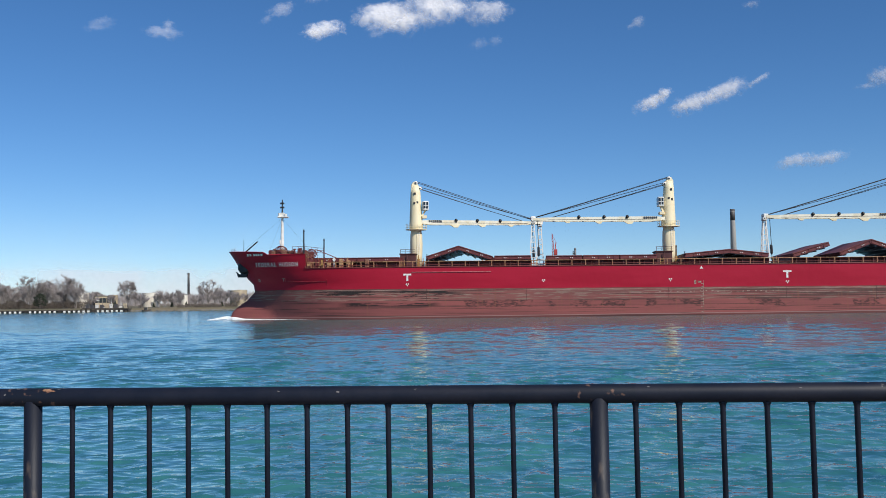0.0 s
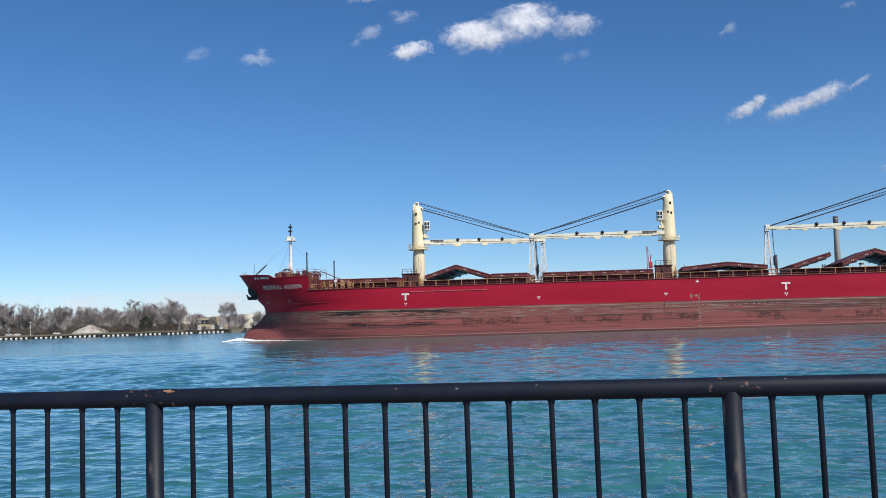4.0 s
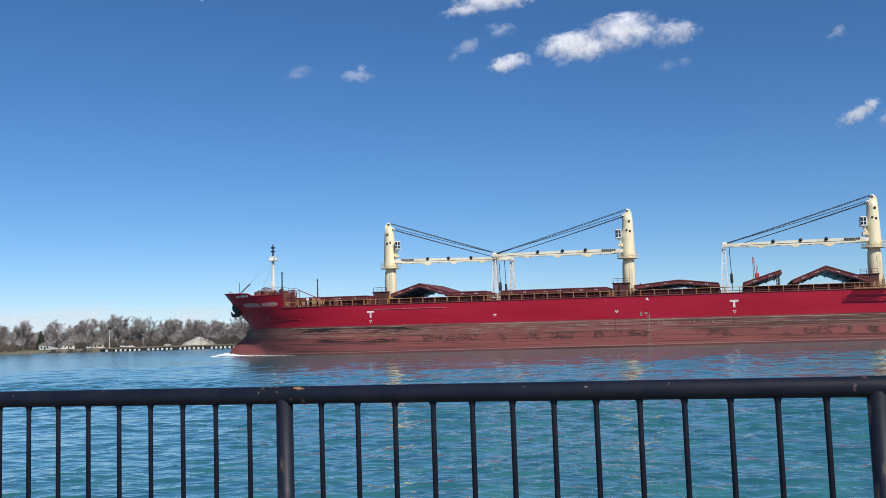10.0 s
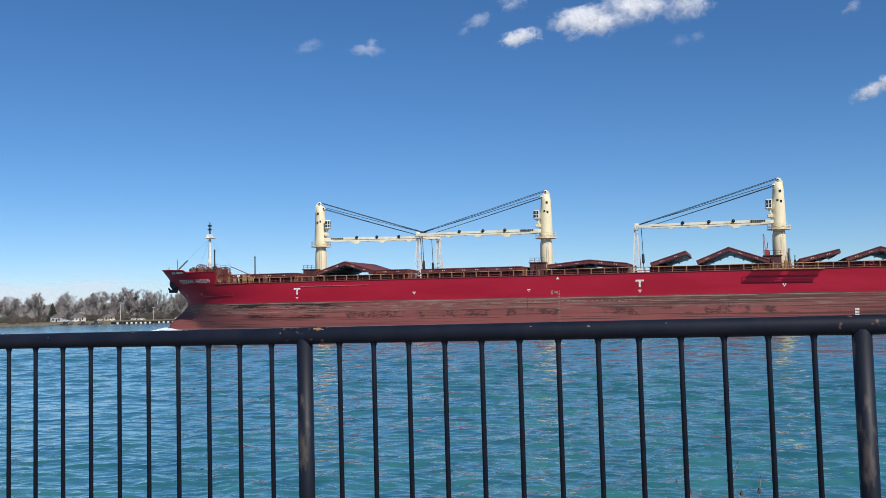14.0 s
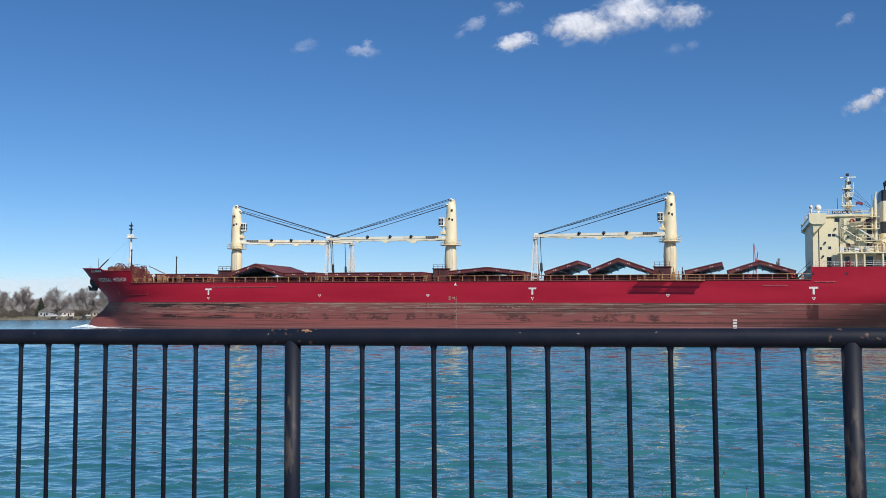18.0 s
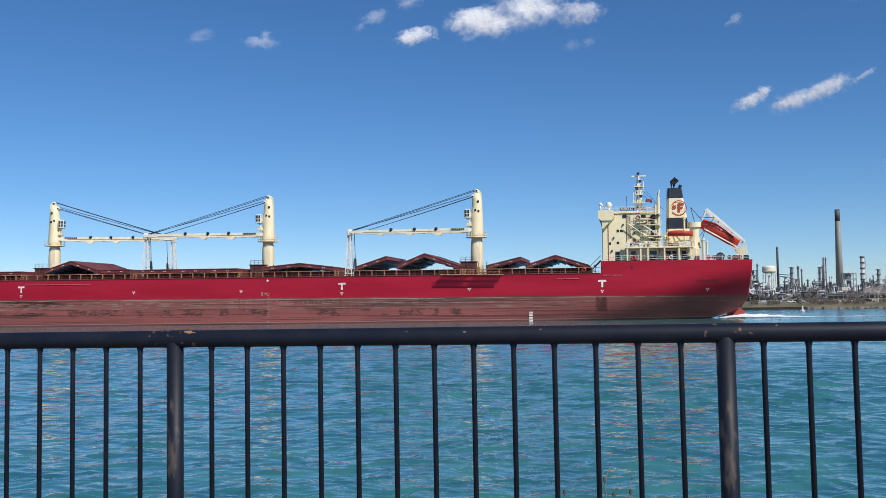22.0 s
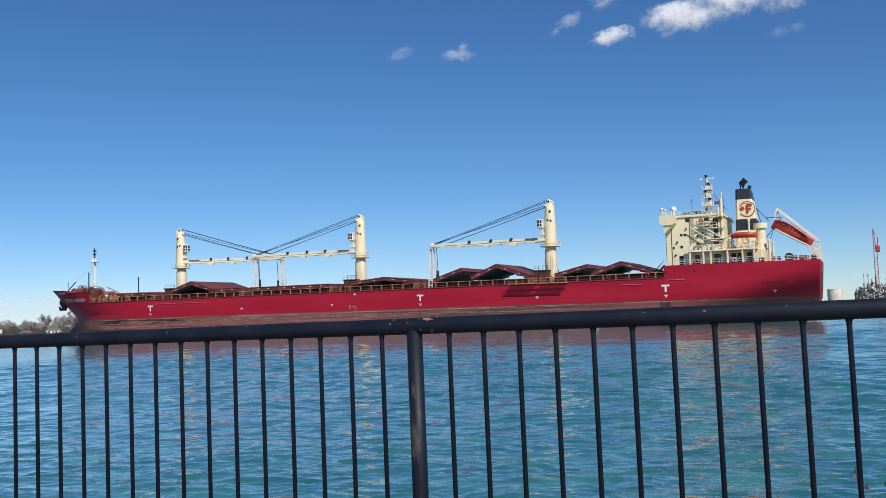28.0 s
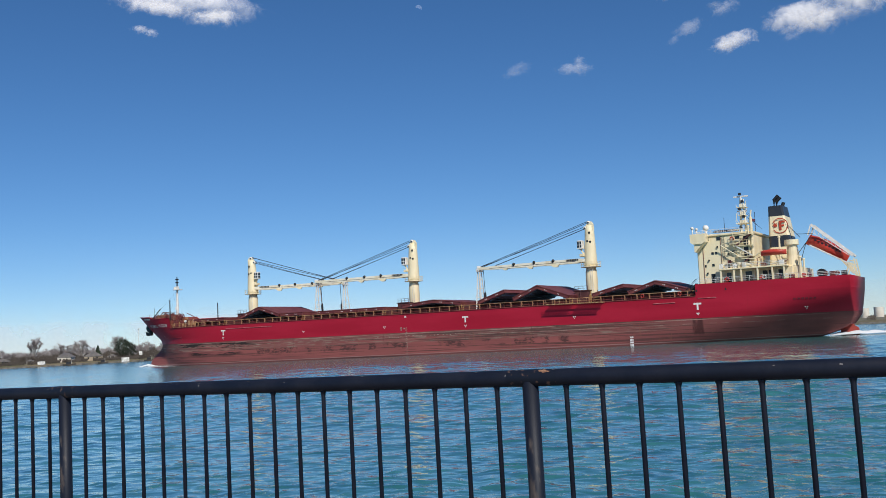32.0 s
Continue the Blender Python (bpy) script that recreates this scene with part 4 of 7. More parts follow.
        ob.location = (s, -half_beam(s, 10.2) + 0.25, 0)


deck_fence()


def build_foredeck():
    bm = bmesh.new()
    tube(bm, [(0, 0, FORE), (0, 0, 14.7), (0, 0, 21.6)], [0.5, 0.42, 0.26], 12)
    mast = part("foremast", bm, WHITE, ship, "white foremast with dark light head")
    mast.location.x = 11.55
    bm = bmesh.new()
    box(bm, -0.9, 1.3, -0.9, 0.9, 21.5, 21.75, 0.05)
    tube(bm, [(0.9, -0.5, 21.75), (0.9, -0.5, 22.3)], 0.3, 8)
    tube(bm, [(-0.5, -0.6, 21.75), (-0.5, -0.6, 22.5)], 0.25, 8)
    box(bm, -0.45, 0.45, -0.4, 0.4, 21.75, 22.6, 0.05)
    part("light_platform", bm, WHITE, mast)
    bm = bmesh.new()
    tube(bm, [(0, 0, 22.5), (0, 0, 25.5)], [0.2, 0.12], 8)
    for h in (23.6, 24.5):
        box(bm, -0.45, 0.4, -0.3, 0.3, h, h + 0.35, 0.04)
    part("mast_head", bm, DARK, mast)
    bm = bmesh.new()
    box(bm, -0.5, -0.2, -0.4, 0.4, 15.6, 16.6, 0.03)
    part("mast_box", bm, WHITE, mast)
    for x1, z1 in ((-8, 14.6), (6.5, 14.2), (-3, 13)):
        bm = bmesh.new()
        tube(bm, [(0, 0, 21.4), (x1, -1, z1)], 0.014, 4)
        part("stay_wire", bm, STEEL_ROPE, mast)
    # a thin post on each side of the forecastle break
    for y, top in ((-9.9, 18.1), (9.2, 17.4)):
        bm = bmesh.new()
        tube(bm, [(18.8, y, FORE), (18.8, y, top)], [0.17, 0.13], 8)
        box(bm, 18.6, 19.0, y - 0.2, y + 0.2, top - 0.42, top - 0.25, 0.03)
        part("vent_post", bm, DARK, ship)
    bm = bmesh.new()
    tube(bm, [(3.4, -1.5, FORE), (3.4, -1.5, 16.6)], 0.06, 6)
    part("jackstaff", bm, DARK, ship)
    bm = bmesh.new()
    tube(bm, [(3.5, -2, 13.6), (6.6, -2, 16.2)], 0.14, 8)
    tube(bm, [(3.5, -2, FORE), (3.5, -2, 13.7)], 0.14, 8)
    part("stores_davit", bm, DARK, ship)
    bm = bmesh.new()
    for h in (14.3, 14.7):
        tube(bm, [(0.25, -0.5, h), (1.9, -2.2, h)], 0.035, 4)
    for k in range(4):
        tube(bm, [(0.25 + 0.55 * k, -0.5 - 0.57 * k, 13.6), (0.25 + 0.55 * k, -0.5 - 0.57 * k, 14.7)], 0.035, 4)
    part("bow_rail", bm, WHITE, ship)
    # winches, reels and bollards
    random.seed(5)
    for k in range(7):
        s = 10.5 + 1.35 * k
        y = -3.5 - 2.2 * random.random()
        bm = bmesh.new()
        r = random.uniform(0.35, 0.7) if k != 1 else 1.0
        tube(bm, [(0, -0.9, r), (0, -0.8, r), (0, -0.79, r), (0, 0.8, r), (0, 0.81, r), (0, 0.9, r)], [r, r, r * 0.62, r * 0.62, r, r], 14)
        box(bm, -r * 0.8, r * 0.8, -1.1, 1.1, 0, 0.35, 0.04)
        box(bm, r * 0.7, r * 1.5, -0.5, 0.5, 0, r * 1.3, 0.06)
        w = part("mooring_winch", bm, HATCH_RED if k % 3 else RAIL_TAN, ship, "oxide-red mooring winch")
        w.location = (s, y, FORE)
    for k in range(12):
        s = 19.8 + 1.05 * k * (0.8 + 0.4 * random.random())
        bm = bmesh.new()
        z = random.uniform(0.7, 1.9)
        if k % 2:
            tube(bm, [(0, 0, 0), (0, 0, z), (0.25, 0, z + 0.2)], [0.18, 0.18, 0.26], 8)
        else:
            box(bm, -0.4, 0.4, -0.4, 0.4, 0, z, 0.06)
        b = part("deck_fitting", bm, random.choice((DECK_RED, RAIL_TAN, RUSTY_GEAR, DECK_RED)), ship)
        b.location = (s, -half_beam(s, DECK) + 1.0, DECK)
    # mooring reel with spoked flanges
    for s, y, r in ((13.0, -6.2, 1.25), (19.8, -6.8, 0.85)):
        bm = bmesh.new()
        for e in (-0.55, 0.55):
            tube(bm, [(r * math.cos(a), e, r * math.sin(a)) for a in [math.pi * k / 10 for k in range(21)]], 0.10, 6)
            for k in range(6):
                a = math.pi * k / 6
                beam(bm, (r * math.cos(a), e, r * math.sin(a)), (-r * math.cos(a), e, -r * math.sin(a)), 0.09, 0.09)
        tube(bm, [(0, -0.55, 0), (0, 0.55, 0)], r * 0.5, 12)
        ob = part("rope_reel", bm, HATCH_RED, ship, "rust-red rope reel with spokes")
        ob.location = (s, y, FORE + r + 0.15)
    # rust-streaked machinery, vents and rails crowded on the forecastle
    for k in range(26):
        s = 10.8 + 0.37 * k + random.uniform(-0.25, 0.25)
        z = random.uniform(1.1, 2.0) if s < 18 else random.uniform(0.8, 1.7)
        bm = bmesh.new()
        kind = k % 4
        if kind == 0:
            tube(bm, [(0, 0, 0), (0, 0, z), (0, 0, z + 0.02), (0, 0, z + 0.25)], [0.16, 0.16, 0.34, 0.26], 9)
        elif kind == 1:
            tube(bm, [(0, -0.6, z - 0.45), (0, 0.6, z - 0.45)], 0.5, 12)
            box(bm, -0.4, 0.4, -0.5, 0.5, 0, z - 0.5, 0.05)
        elif kind == 2:
            box(bm, -0.35, 0.35, -0.5, 0.5, 0, z, 0.08)
            box(bm, -0.2, 0.5, -0.2, 0.2, z, z + 0.2, 0.03)
        else:
            tube(bm, [(-0.5, 0, z), (0.2, 0, z + 0.1), (0.5, 0, z - 0.5), (0.5, 0, 0)], 0.09, 6)
        ob = part("foredeck_gear", bm, random.choice((HATCH_RED, DECK_RED, RUSTY_GEAR, RUSTY_GEAR, HATCH_RED)), ship)
        ob.location = (s, -half_beam(s, 12.3) + random.uniform(1.2, 3.0), FORE if s < 19.2 else DECK + 0.8)
    for k in range(16):
        s = 19.7 + 0.38 * k + random.uniform(-0.15, 0.15)
        z = random.uniform(0.5, 1.7)
        bm = bmesh.new()
        if k % 3 == 0:
            tube(bm, [(0, -0.25, z), (0, 0.25, z)], 0.3, 10)
            box(bm, -0.1, 0.1, -0.1, 0.1, 0, z)
        elif k % 3 == 1:
            beam(bm, (-0.5, 0, 0), (0.5, 0, z), 0.14, 0.3)
            beam(bm, (0.5, 0, 0), (0.5, 0, z + 0.5), 0.08, 0.08)
        else:
            box(bm, -0.22, 0.22, -0.22, 0.22, 0, z, 0.04)
        ob = part("foredeck_gear", bm, random.choice((WHITE, WHITE, RAIL_TAN, YELLOW_GEAR, RUSTY_GEAR, DECK_RED, HATCH_RED)), ship)
        ob.location = (s, -half_beam(s, DECK) + random.uniform(0.5, 1.4), DECK)
    for h in (13.6, 14.1, 14.6):
        bm = bmesh.new()
        tube(bm, [(s, -half_beam(s, 12.3) + 0.9, h - 0.12 * max(0, s - 19)) for s in (16.2, 17.5, 19.0, 21.0, 23.2)], 0.04, 5)
        part("forecastle_rail", bm, HATCH_RED, ship)
    for k in range(6):
        s = 16.2 + 1.4 * k
        bm = bmesh.new()
        tube(bm, [(s, -half_beam(s, 12.3) + 0.9, FORE if s < 19.2 else DECK), (s, -half_beam(s, 12.3) + 0.9, 14.6 - 0.12 * max(0, s - 19))], 0.05, 5)
        part("rail_post", bm, HATCH_RED, ship)
    bm = bmesh.new()
    tube(bm, [(20.0, -4.5, 14.2), (20.9, -4.5, 13.9), (24.5, -4.5, 12.4)], 0.1, 6)
    tube(bm, [(17.0, -6, 13.6), (20.0, -6, 13.5)], 0.12, 6)
    part("deck_pipe", bm, DECK_RED, ship)
    # anchor in its pocket
    bm = bmesh.new()
    box(bm, -0.35, 0.35, -0.55, 0.1, -1.3, 1.3, 0.1)
    prism(bm, ((-1.3, -0.3), (-0.9, -1.5), (0.9, -1.5), (1.3, -0.3), (0.8, -0.8), (-0.8, -0.8)), -0.7, 0.0)
    a = part("anchor", fixed(bm), DARK, ship, "black stockless anchor at the bow")
    a.location = (3.9, -half_beam(3.9, 10.2) - 0.05, 9.9)
    bm = bmesh.new()
    tube(bm, [(0, 0.4, 0), (0, -0.25, 0)], [1.5, 1.1], 14)
    a = part("hawse_pipe", bm, DARK, ship)
    a.location = (4.3, -half_beam(4.3, 10.6) + 0.1, 10.6)


build_foredeck()


def build_ladder():
    """The stowed accommodation ladder and its working platform outboard of the rail."""
    bm = bmesh.new()
    s0, s1 = 137.2, 150.0
    for y in (-0.15, -1.05, -2.0):
        beam(bm, (s0, -BEAM + y, 10.1), (s1, -BEAM + y, 9.95), 0.14, 0.2)
    ladder = part("accommodation_ladder", bm, RAIL_TAN, ship, "grey-brown ladder stowed outboard of the deck edge")
    bm = bmesh.new()
    box(bm, 0, 0.2, -BEAM - 2.0, -BEAM - 0.1, 10.02, 10.08)
    me = bpy.data.meshes.new("tread")
    bm.to_mesh(me), bm.free()
    for k in range(31):
        if 14 <= k <= 16:
            continue
        ob = place("tread", me, RAIL_TAN, ladder)
        ob.location.x = s0 + 0.2 + 0.405 * k
    bm = bmesh.new()
    for h in (10.6, 11.1):
        tube(bm, [(s0, -BEAM - 2.0, h), (s1, -BEAM - 2.0, h - 0.1)], 0.04, 4)
    for k in range(9):
        tube(bm, [(s0 + 1.59 * k, -BEAM - 2.0, 10.0), (s0 + 1.59 * k, -BEAM - 2.0, 11.1)], 0.04, 4)
    part("ladder_rail", bm, RAIL_TAN, ladder)


build_ladder()


def build_house():
    """Bridge block, funnel and boats on the poop."""
    bm = bmesh.new()
    box(bm, 169.8, 181.0, -9.6, 9.6, POOP, 22.0, 0.15)
    house = part("bridge_house", bm, CREAM, ship, "cream-painted bridge superstructure")
    sub = lambda name, b, m, label="", smooth=False: part(name, fixed(b), m, house, label, smooth)
    # wings of the bridge
    bm = bmesh.new()
    prism(bm, ((169.2, 20.9), (169.2, 22.55), (172.2, 22.55), (172.2, 20.9), (171.6, 20.5), (169.8, 20.5)), -12.2, -9.6)
    sub("bridge_wing", bm, CREAM)
    bm = bmesh.new()
    prism(bm, ((169.2, 20.9), (169.2, 22.55), (172.2, 22.55), (172.2, 20.9), (171.6, 20.5), (169.8, 20.5)), 9.6, 12.2)
    sub("bridge_wing", bm, CREAM)
    bm = bmesh.new()
    prism(bm, ((169.9, 20.5), (171.6, 20.5), (170.1, 18.9), (169.9, 18.9)), -11.9, -9.6)
    sub("wing_bracket", bm, CREAM)
    bm = bmesh.new()
    box(bm, 169.4, 181.3, -9.9, 9.9, 22.0, 22.45, 0.08)
    sub("bridge_roof", bm, CREAM)
    bm = bmesh.new()
    box(bm, 169.2, 169.75, -11.0, 11.0, 20.9, 21.7, 0.05)
    sub("bridge_windows", bm, GLASS)
    for s, h, w, z in ((171.4, 21.1, 0.9, 0.75), (173.9, 21.1, 0.9, 0.7), (177.6, 21.1, 0.9, 0.7), (172.7, 18.3, 0.5, 0.5), (173.4, 18.3, 0.5, 0.5), (176.9, 18.3, 0.5, 0.5), (172.7, 15.9, 0.5, 0.5), (174.2, 15.6, 0.0, 0.0), (175.2, 15.4, 1.1, 0.7), (172.6, 13.0, 0.6, 1.2), (171.2, 15.8, 0.35, 0.5)):
        if w:
            bm = bmesh.new()
            box(bm, s, s + w, -9.66, -9.58, h, h + z, 0.01)
            sub("window", bm, GLASS)
    bm = bmesh.new()
    tube(bm, [(177.0 + 0.34 * math.cos(a), -9.7, 21.2 + 0.34 * math.sin(a)) for a in [math.pi * k / 8 for k in range(17)]], 0.09, 6)
    sub("lifebuoy", bm, ORANGE)
    bm = bmesh.new()
    box(bm, 177.9, 180.6, -10.3, -9.6, 15.2, 20.4, 0.1)
    sub("stair_casing", bm, CREAM)
    bm = bmesh.new()
    tube(bm, [(181.0, -9.9, 15.2), (181.0, -9.9, 25.2)], 0.30, 12)
    tube(bm, [(180.4, -9.9, 15.2), (180.4, -9.9, 23.6)], 0.22, 12)
    tube(bm, [(181.0, -9.9, 25.2), (181.2, -9.9, 26.6)], 0.16, 8)
    sub("exhaust_trunk", bm, CREAM)
    bm = bmesh.new()
    for h in (20.4, 21.2):
        for y in (-10.6,):
            tube(bm, [(176.6, y, h + 0.4), (179.4, y, h + 0.4)], 0.05, 5)
    box(bm, 176.6, 179.4, -10.7, -9.6, 20.0, 20.15)
    sub("balcony", bm, CREAM)
    # lower gallery with pillars and its deck
    bm = bmesh.new()
    box(bm, 174.4, 187.6, -11.7, 11.7, 14.85, 15.15, 0.06)
    sub("boat_deck", bm, CREAM)
    bm = bmesh.new()
    box(bm, 181.0, 189.0, -8.8, 8.8, POOP, 14.85, 0.08)
    sub("lower_house", bm, CREAM)
    bm = bmesh.new()
    box(bm, 186.4, 188.2, -9.4, 9.4, POOP, 15.0, 0.1)
    sub("aft_casing", bm, CREAM)
    for s in (174.6, 177.2, 178.6, 181.8, 184.6, 186.8):
        bm = bmesh.new()
        box(bm, s, s + 0.32, -11.6, -11.2, POOP, 14.85, 0.03)
        sub("pillar", bm, CREAM)
    for s, w in ((172.4, 0.8), (175.5, 0.9), (179.2, 0.8), (180.0, 0.5), (182.4, 0.9), (183.6, 0.8), (185.4, 0.8)):
        bm = bmesh.new()
        y = -9.66 if s < 180.5 else -8.86
        box(bm, s, s + w, y, y + 0.08, POOP + 0.15, POOP + 2.0, 0.02)
        sub("door", bm, GLASS if s < 181 else DARK)
    # rails
    def fence(name, pts, z, top, step=1.5):
        bm = bmesh.new()
        for h in (z + (top - z) * 0.35, z + (top - z) * 0.7, top):
            tube(bm, [(s, y, h) for s, y in pts], 0.035, 4)
        for (s0, y0), (s1, y1) in zip(pts, pts[1:]):
            n = max(1, int(math.hypot(s1 - s0, y1 - y0) / step))
            for k in range(n):
                f = k / n
                tube(bm, [(s0 + (s1 - s0) * f, y0 + (y1 - y0) * f, z), (s0 + (s1 - s0) * f, y0 + (y1 - y0) * f, top)], 0.035, 4)
        return sub(name, bm, WHITE)

    fence("poop_rail", [(170.2, -11.6), (182, -11.45), (189.5, -11.1)], POOP, POOP + 1.05)
    fence("poop_rail", [(189.5, -11.1), (193, -10.8), (196.5, -10.45), (198.5, -10.2)], POOP, POOP + 0.9)
    fence("boat_deck_rail", [(174.6, -11.5), (187.4, -11.5)], 15.15, 16.1)
    fence("roof_rail", [(169.6, 9.6), (169.6, -9.6), (181, -9.6)], 22.45, 23.4)
    # names board, domes and main mast on the roof
    bm = bmesh.new()
    box(bm, 173.5, 178.5, -9.82, -9.72, 22.62, 23.12, 0.02)
    sub("name_board", bm, DARK)
    for word, at, ln in (("FEDERAL", 173.6, 2.45), ("HUDSON", 176.3, 2.1)):
        me = lettering(word, 0.55)
        xs = [v.co.x for v in me.vertices]
        for v in me.vertices:
            v.co = (at + v.co.x * ln / max(xs), -9.85, 22.68 + v.co.y)
        place("board_lettering", me, MARK_WHITE, house)
    for s, y, r in ((171.2, -7.0, 0.62), (169.6, -11.4, 0.35), (169.8, -9.0, 0.3)):
        bm = bmesh.new()
        bmesh.ops.create_uvsphere(bm, u_segments=14, v_segments=9, radius=r, matrix=pose(s, y, 23.5 + r))
        tube(bm, [(s, y, 22.4), (s, y, 23.6)], r * 0.4, 8)
        sub("radome", bm, WHITE, smooth=True)
    bm = bmesh.new()
    for y in (-0.5, 0.5):
        tube(bm, [(177.3 + y * 0.9, y, 22.4), (177.3 + y * 0.5, y * 0.5, 30.2)], [0.30, 0.17], 8)
    for k in range(12):
        z, e = 22.8 + 0.6 * k, 0.45 - 0.018 * k
        beam(bm, (177.3 - e, -0.3, z), (177.3 + e, 0.3, z + 0.6 * (k % 2)), 0.08, 0.08)
    tube(bm, [(177.9, -0.9, 26.6), (178.3, -0.9, 27.4), (178.3, -0.9, 29.6)], 0.07, 6)
    tube(bm, [(176.9, -0.9, 24.9), (176.2, -0.9, 25.6), (176.2, -0.9, 27.2)], 0.07, 6)
    for h, w in ((24.9, 1.2), (26.6, 0.7), (28.3, 0.95)):
        box(bm, 177.3 - w, 177.3 + w, -1.3, 1.3, h, h + 0.18, 0.03)
        tube(bm, [(177.3 - w, -1.2, h), (177.3 - w, -1.2, h + 0.8)], 0.05, 5)
        tube(bm, [(177.3 + w, -1.2, h), (177.3 + w, -1.2, h + 0.8)], 0.05, 5)
        box(bm, 177.3 - w * 0.4, 177.3 + w * 0.5, -1.2, -0.7, h + 0.15, h + 0.75, 0.05)
    sub("radar_mast", bm, JIB_CREAM, "white radar mast with scanner bars")
    for h, ln in ((30.5, 1.5), (27.4, 0.9)):
        bm = bmesh.new()
        box(bm, 177.3 - ln, 177.3 + ln, -0.9, -0.6, h, h + 0.28, 0.04)
        tube(bm, [(177.3, -0.75, h - 0.8), (177.3, -0.75, h)], 0.2, 8)
        sub("radar_scanner", bm, WHITE)
    bm = bmesh.new()
    prism(bm, ((178.6, 25.1), (179.2, 25.2), (179.9, 24.9), (180.0, 25.55), (179.3, 25.8), (178.7, 25.75)), -0.9, -0.86)
    sub("flag", bm, material("dark_flag_cloth", (0.05, 0.04, 0.10), 0.8, second=(0.30, 0.05, 0.06), scale=2.2), "small weathered flag")
    for s, top in ((174.8, 26.0), (181.0, 26.5)):
        bm = bmesh.new()
        tube(bm, [(s, -6, 22.4), (s, -6, top)], 0.05, 5)
        sub("whip_aerial", bm, DARK)
    # funnel
    def funnel_ring(h):
        f = (h - 15.1) / 12
        return 182.75 + 0.35 * f, 187.9 - 1.9 * f, 3.6 - 0.5 * f

    def funnel_part(name, h0, h1, m, label=""):
        bm = bmesh.new()
        rings = []
        for h in (h0, h1):
            a, z, w = funnel_ring(h)
            c = 0.35
            rings.append([bm.verts.new(p) for p in ((a + c, -w, h), (z - c, -w, h), (z, -w + c, h), (z, w - c, h), (z - c, w, h), (a + c, w, h), (a, w - c, h), (a, -w + c, h))])
        for i in range(8):
            bm.faces.new((rings[0][i], rings[0][(i + 1) % 8], rings[1][(i + 1) % 8], rings[1][i]))
        bm.faces.new(rings[0][::-1]), bm.faces.new(rings[1])
        return part(name, fixed(bm), m, ship, label)

    funnel_part("funnel_casing", 15.1, 19.2, CREAM)
    funnel_part("funnel_base", 19.2, 21.5, NAVY)
    fun = funnel_part("funnel", 21.5, 25.55, CREAM, "cream and dark funnel with a red ring emblem")
    funnel_part("funnel_cap", 25.55, 27.7, NAVY)
    # emblem: a ring, a leaf and a bar figure
    bm = bmesh.new()
    y = -funnel_ring(23.2)[2] - 0.16
    ring = [[bm.verts.new((185.3 + r * math.cos(a), y, 23.5 + r * math.sin(a))) for a in [radians(-150 + 10 * k) for k in range(31)]] for r in (1.58, 1.40)]
    for k in range(30):
        bm.faces.new((ring[0][k], ring[0][k + 1], ring[1][k + 1], ring[1][k]))
    part("emblem_ring", bm, SIGN_RED, fun)
    bm = bmesh.new()
    for outline in (((185.1, 22.6), (185.57, 22.6), (185.57, 24.5), (185.1, 24.5)), ((185.57, 24.1), (186.3, 24.1), (186.3, 24.5), (185.57, 24.5)), ((185.57, 23.35), (186.1, 23.35), (186.1, 23.72), (185.57, 23.72))):
        bm.faces.new([bm.verts.new((s, y, h)) for s, h in outline])
    part("emblem_bars", bm, SIGN_RED, fun)
    bm = bmesh.new()
    bm.faces.new([bm.verts.new((184.4 + 0.85 * r * math.cos(radians(a)), y, 23.65 + 0.85 * r * math.sin(radians(a)))) for a, r in ((0, 0.45), (35, 0.35), (60, 0.72), (85, 0.4), (115, 0.8), (140, 0.4), (170, 0.75), (195, 0.4), (235, 0.7), (270, 0.35), (310, 0.5))])
    part("emblem_leaf", bm, SIGN_RED, fun)
    for s, h, lean in ((183.9, 30.0, 1.0), (184.4, 29.6, 0.9), (185.5, 28.5, 0.35)):
        bm = bmesh.new()
        tube(bm, [(s, -0.8, 27.0), (s + 0.1, -0.8, h - 0.8), (s + lean, -0.8, h)], [0.34, 0.34, 0.36], 10)
        part("exhaust_pipe", bm, DARK, fun)
    # tank platform, davit arm, boats
    bm = bmesh.new()
    tube(bm, [(188.0, -7.5, 19.1), (188.0, -7.5, 20.1)], 1.35, 18)
    tube(bm, [(188.0, -7.5, 14.9), (188.0, -7.5, 17.0), (188.0, -7.5, 19.1)], [1.35, 1.0, 0.9], 14)
    sub("crane_platform", bm, CREAM)
    bm = bmesh.new()
    for p, q in (((188.2, -7, 20), (187.4, -7, 23.2)), ((187.4, -7, 23.2), (189.6, -7, 20.5)), ((188.6, -7, 16.8), (192.0, -7, 21.0)), ((192.0, -7, 21), (189, -7, 21.2)), ((189.0, -6, 15), (190.5, -6, 19.5))):
        beam(bm, p, q, 0.11, 0.11)
    sub("boat_davit", bm, DARK)
    bm = bmesh.new()
    tube(bm, [(174.9, -10.6, 19.9), (179.0, -10.8, 17.0), (181.6, -10.9, 16.7)], 0.11, 8)
    tube(bm, [(181.3, -10.4, 15.1), (181.3, -10.4, 17.2), (183.2, -10.8, 18.2)], 0.14, 8)
    sub("stores_crane", bm, CREAM)

    def boat_hull(length, width, depth, top):
        rows = []
        for k in range(13):
            u = k / 12
            w = width / 2 * (1 - abs(2 * u - 1) ** 2.6) + 0.05
            row = []
            for j in range(13):
                a = math.pi * 2 * j / 12
                z = -depth * math.sin(a) if a < math.pi else -top * math.sin(a) * (0.55 + 0.45 * math.sin(math.pi * min(1, u * 1.2)))
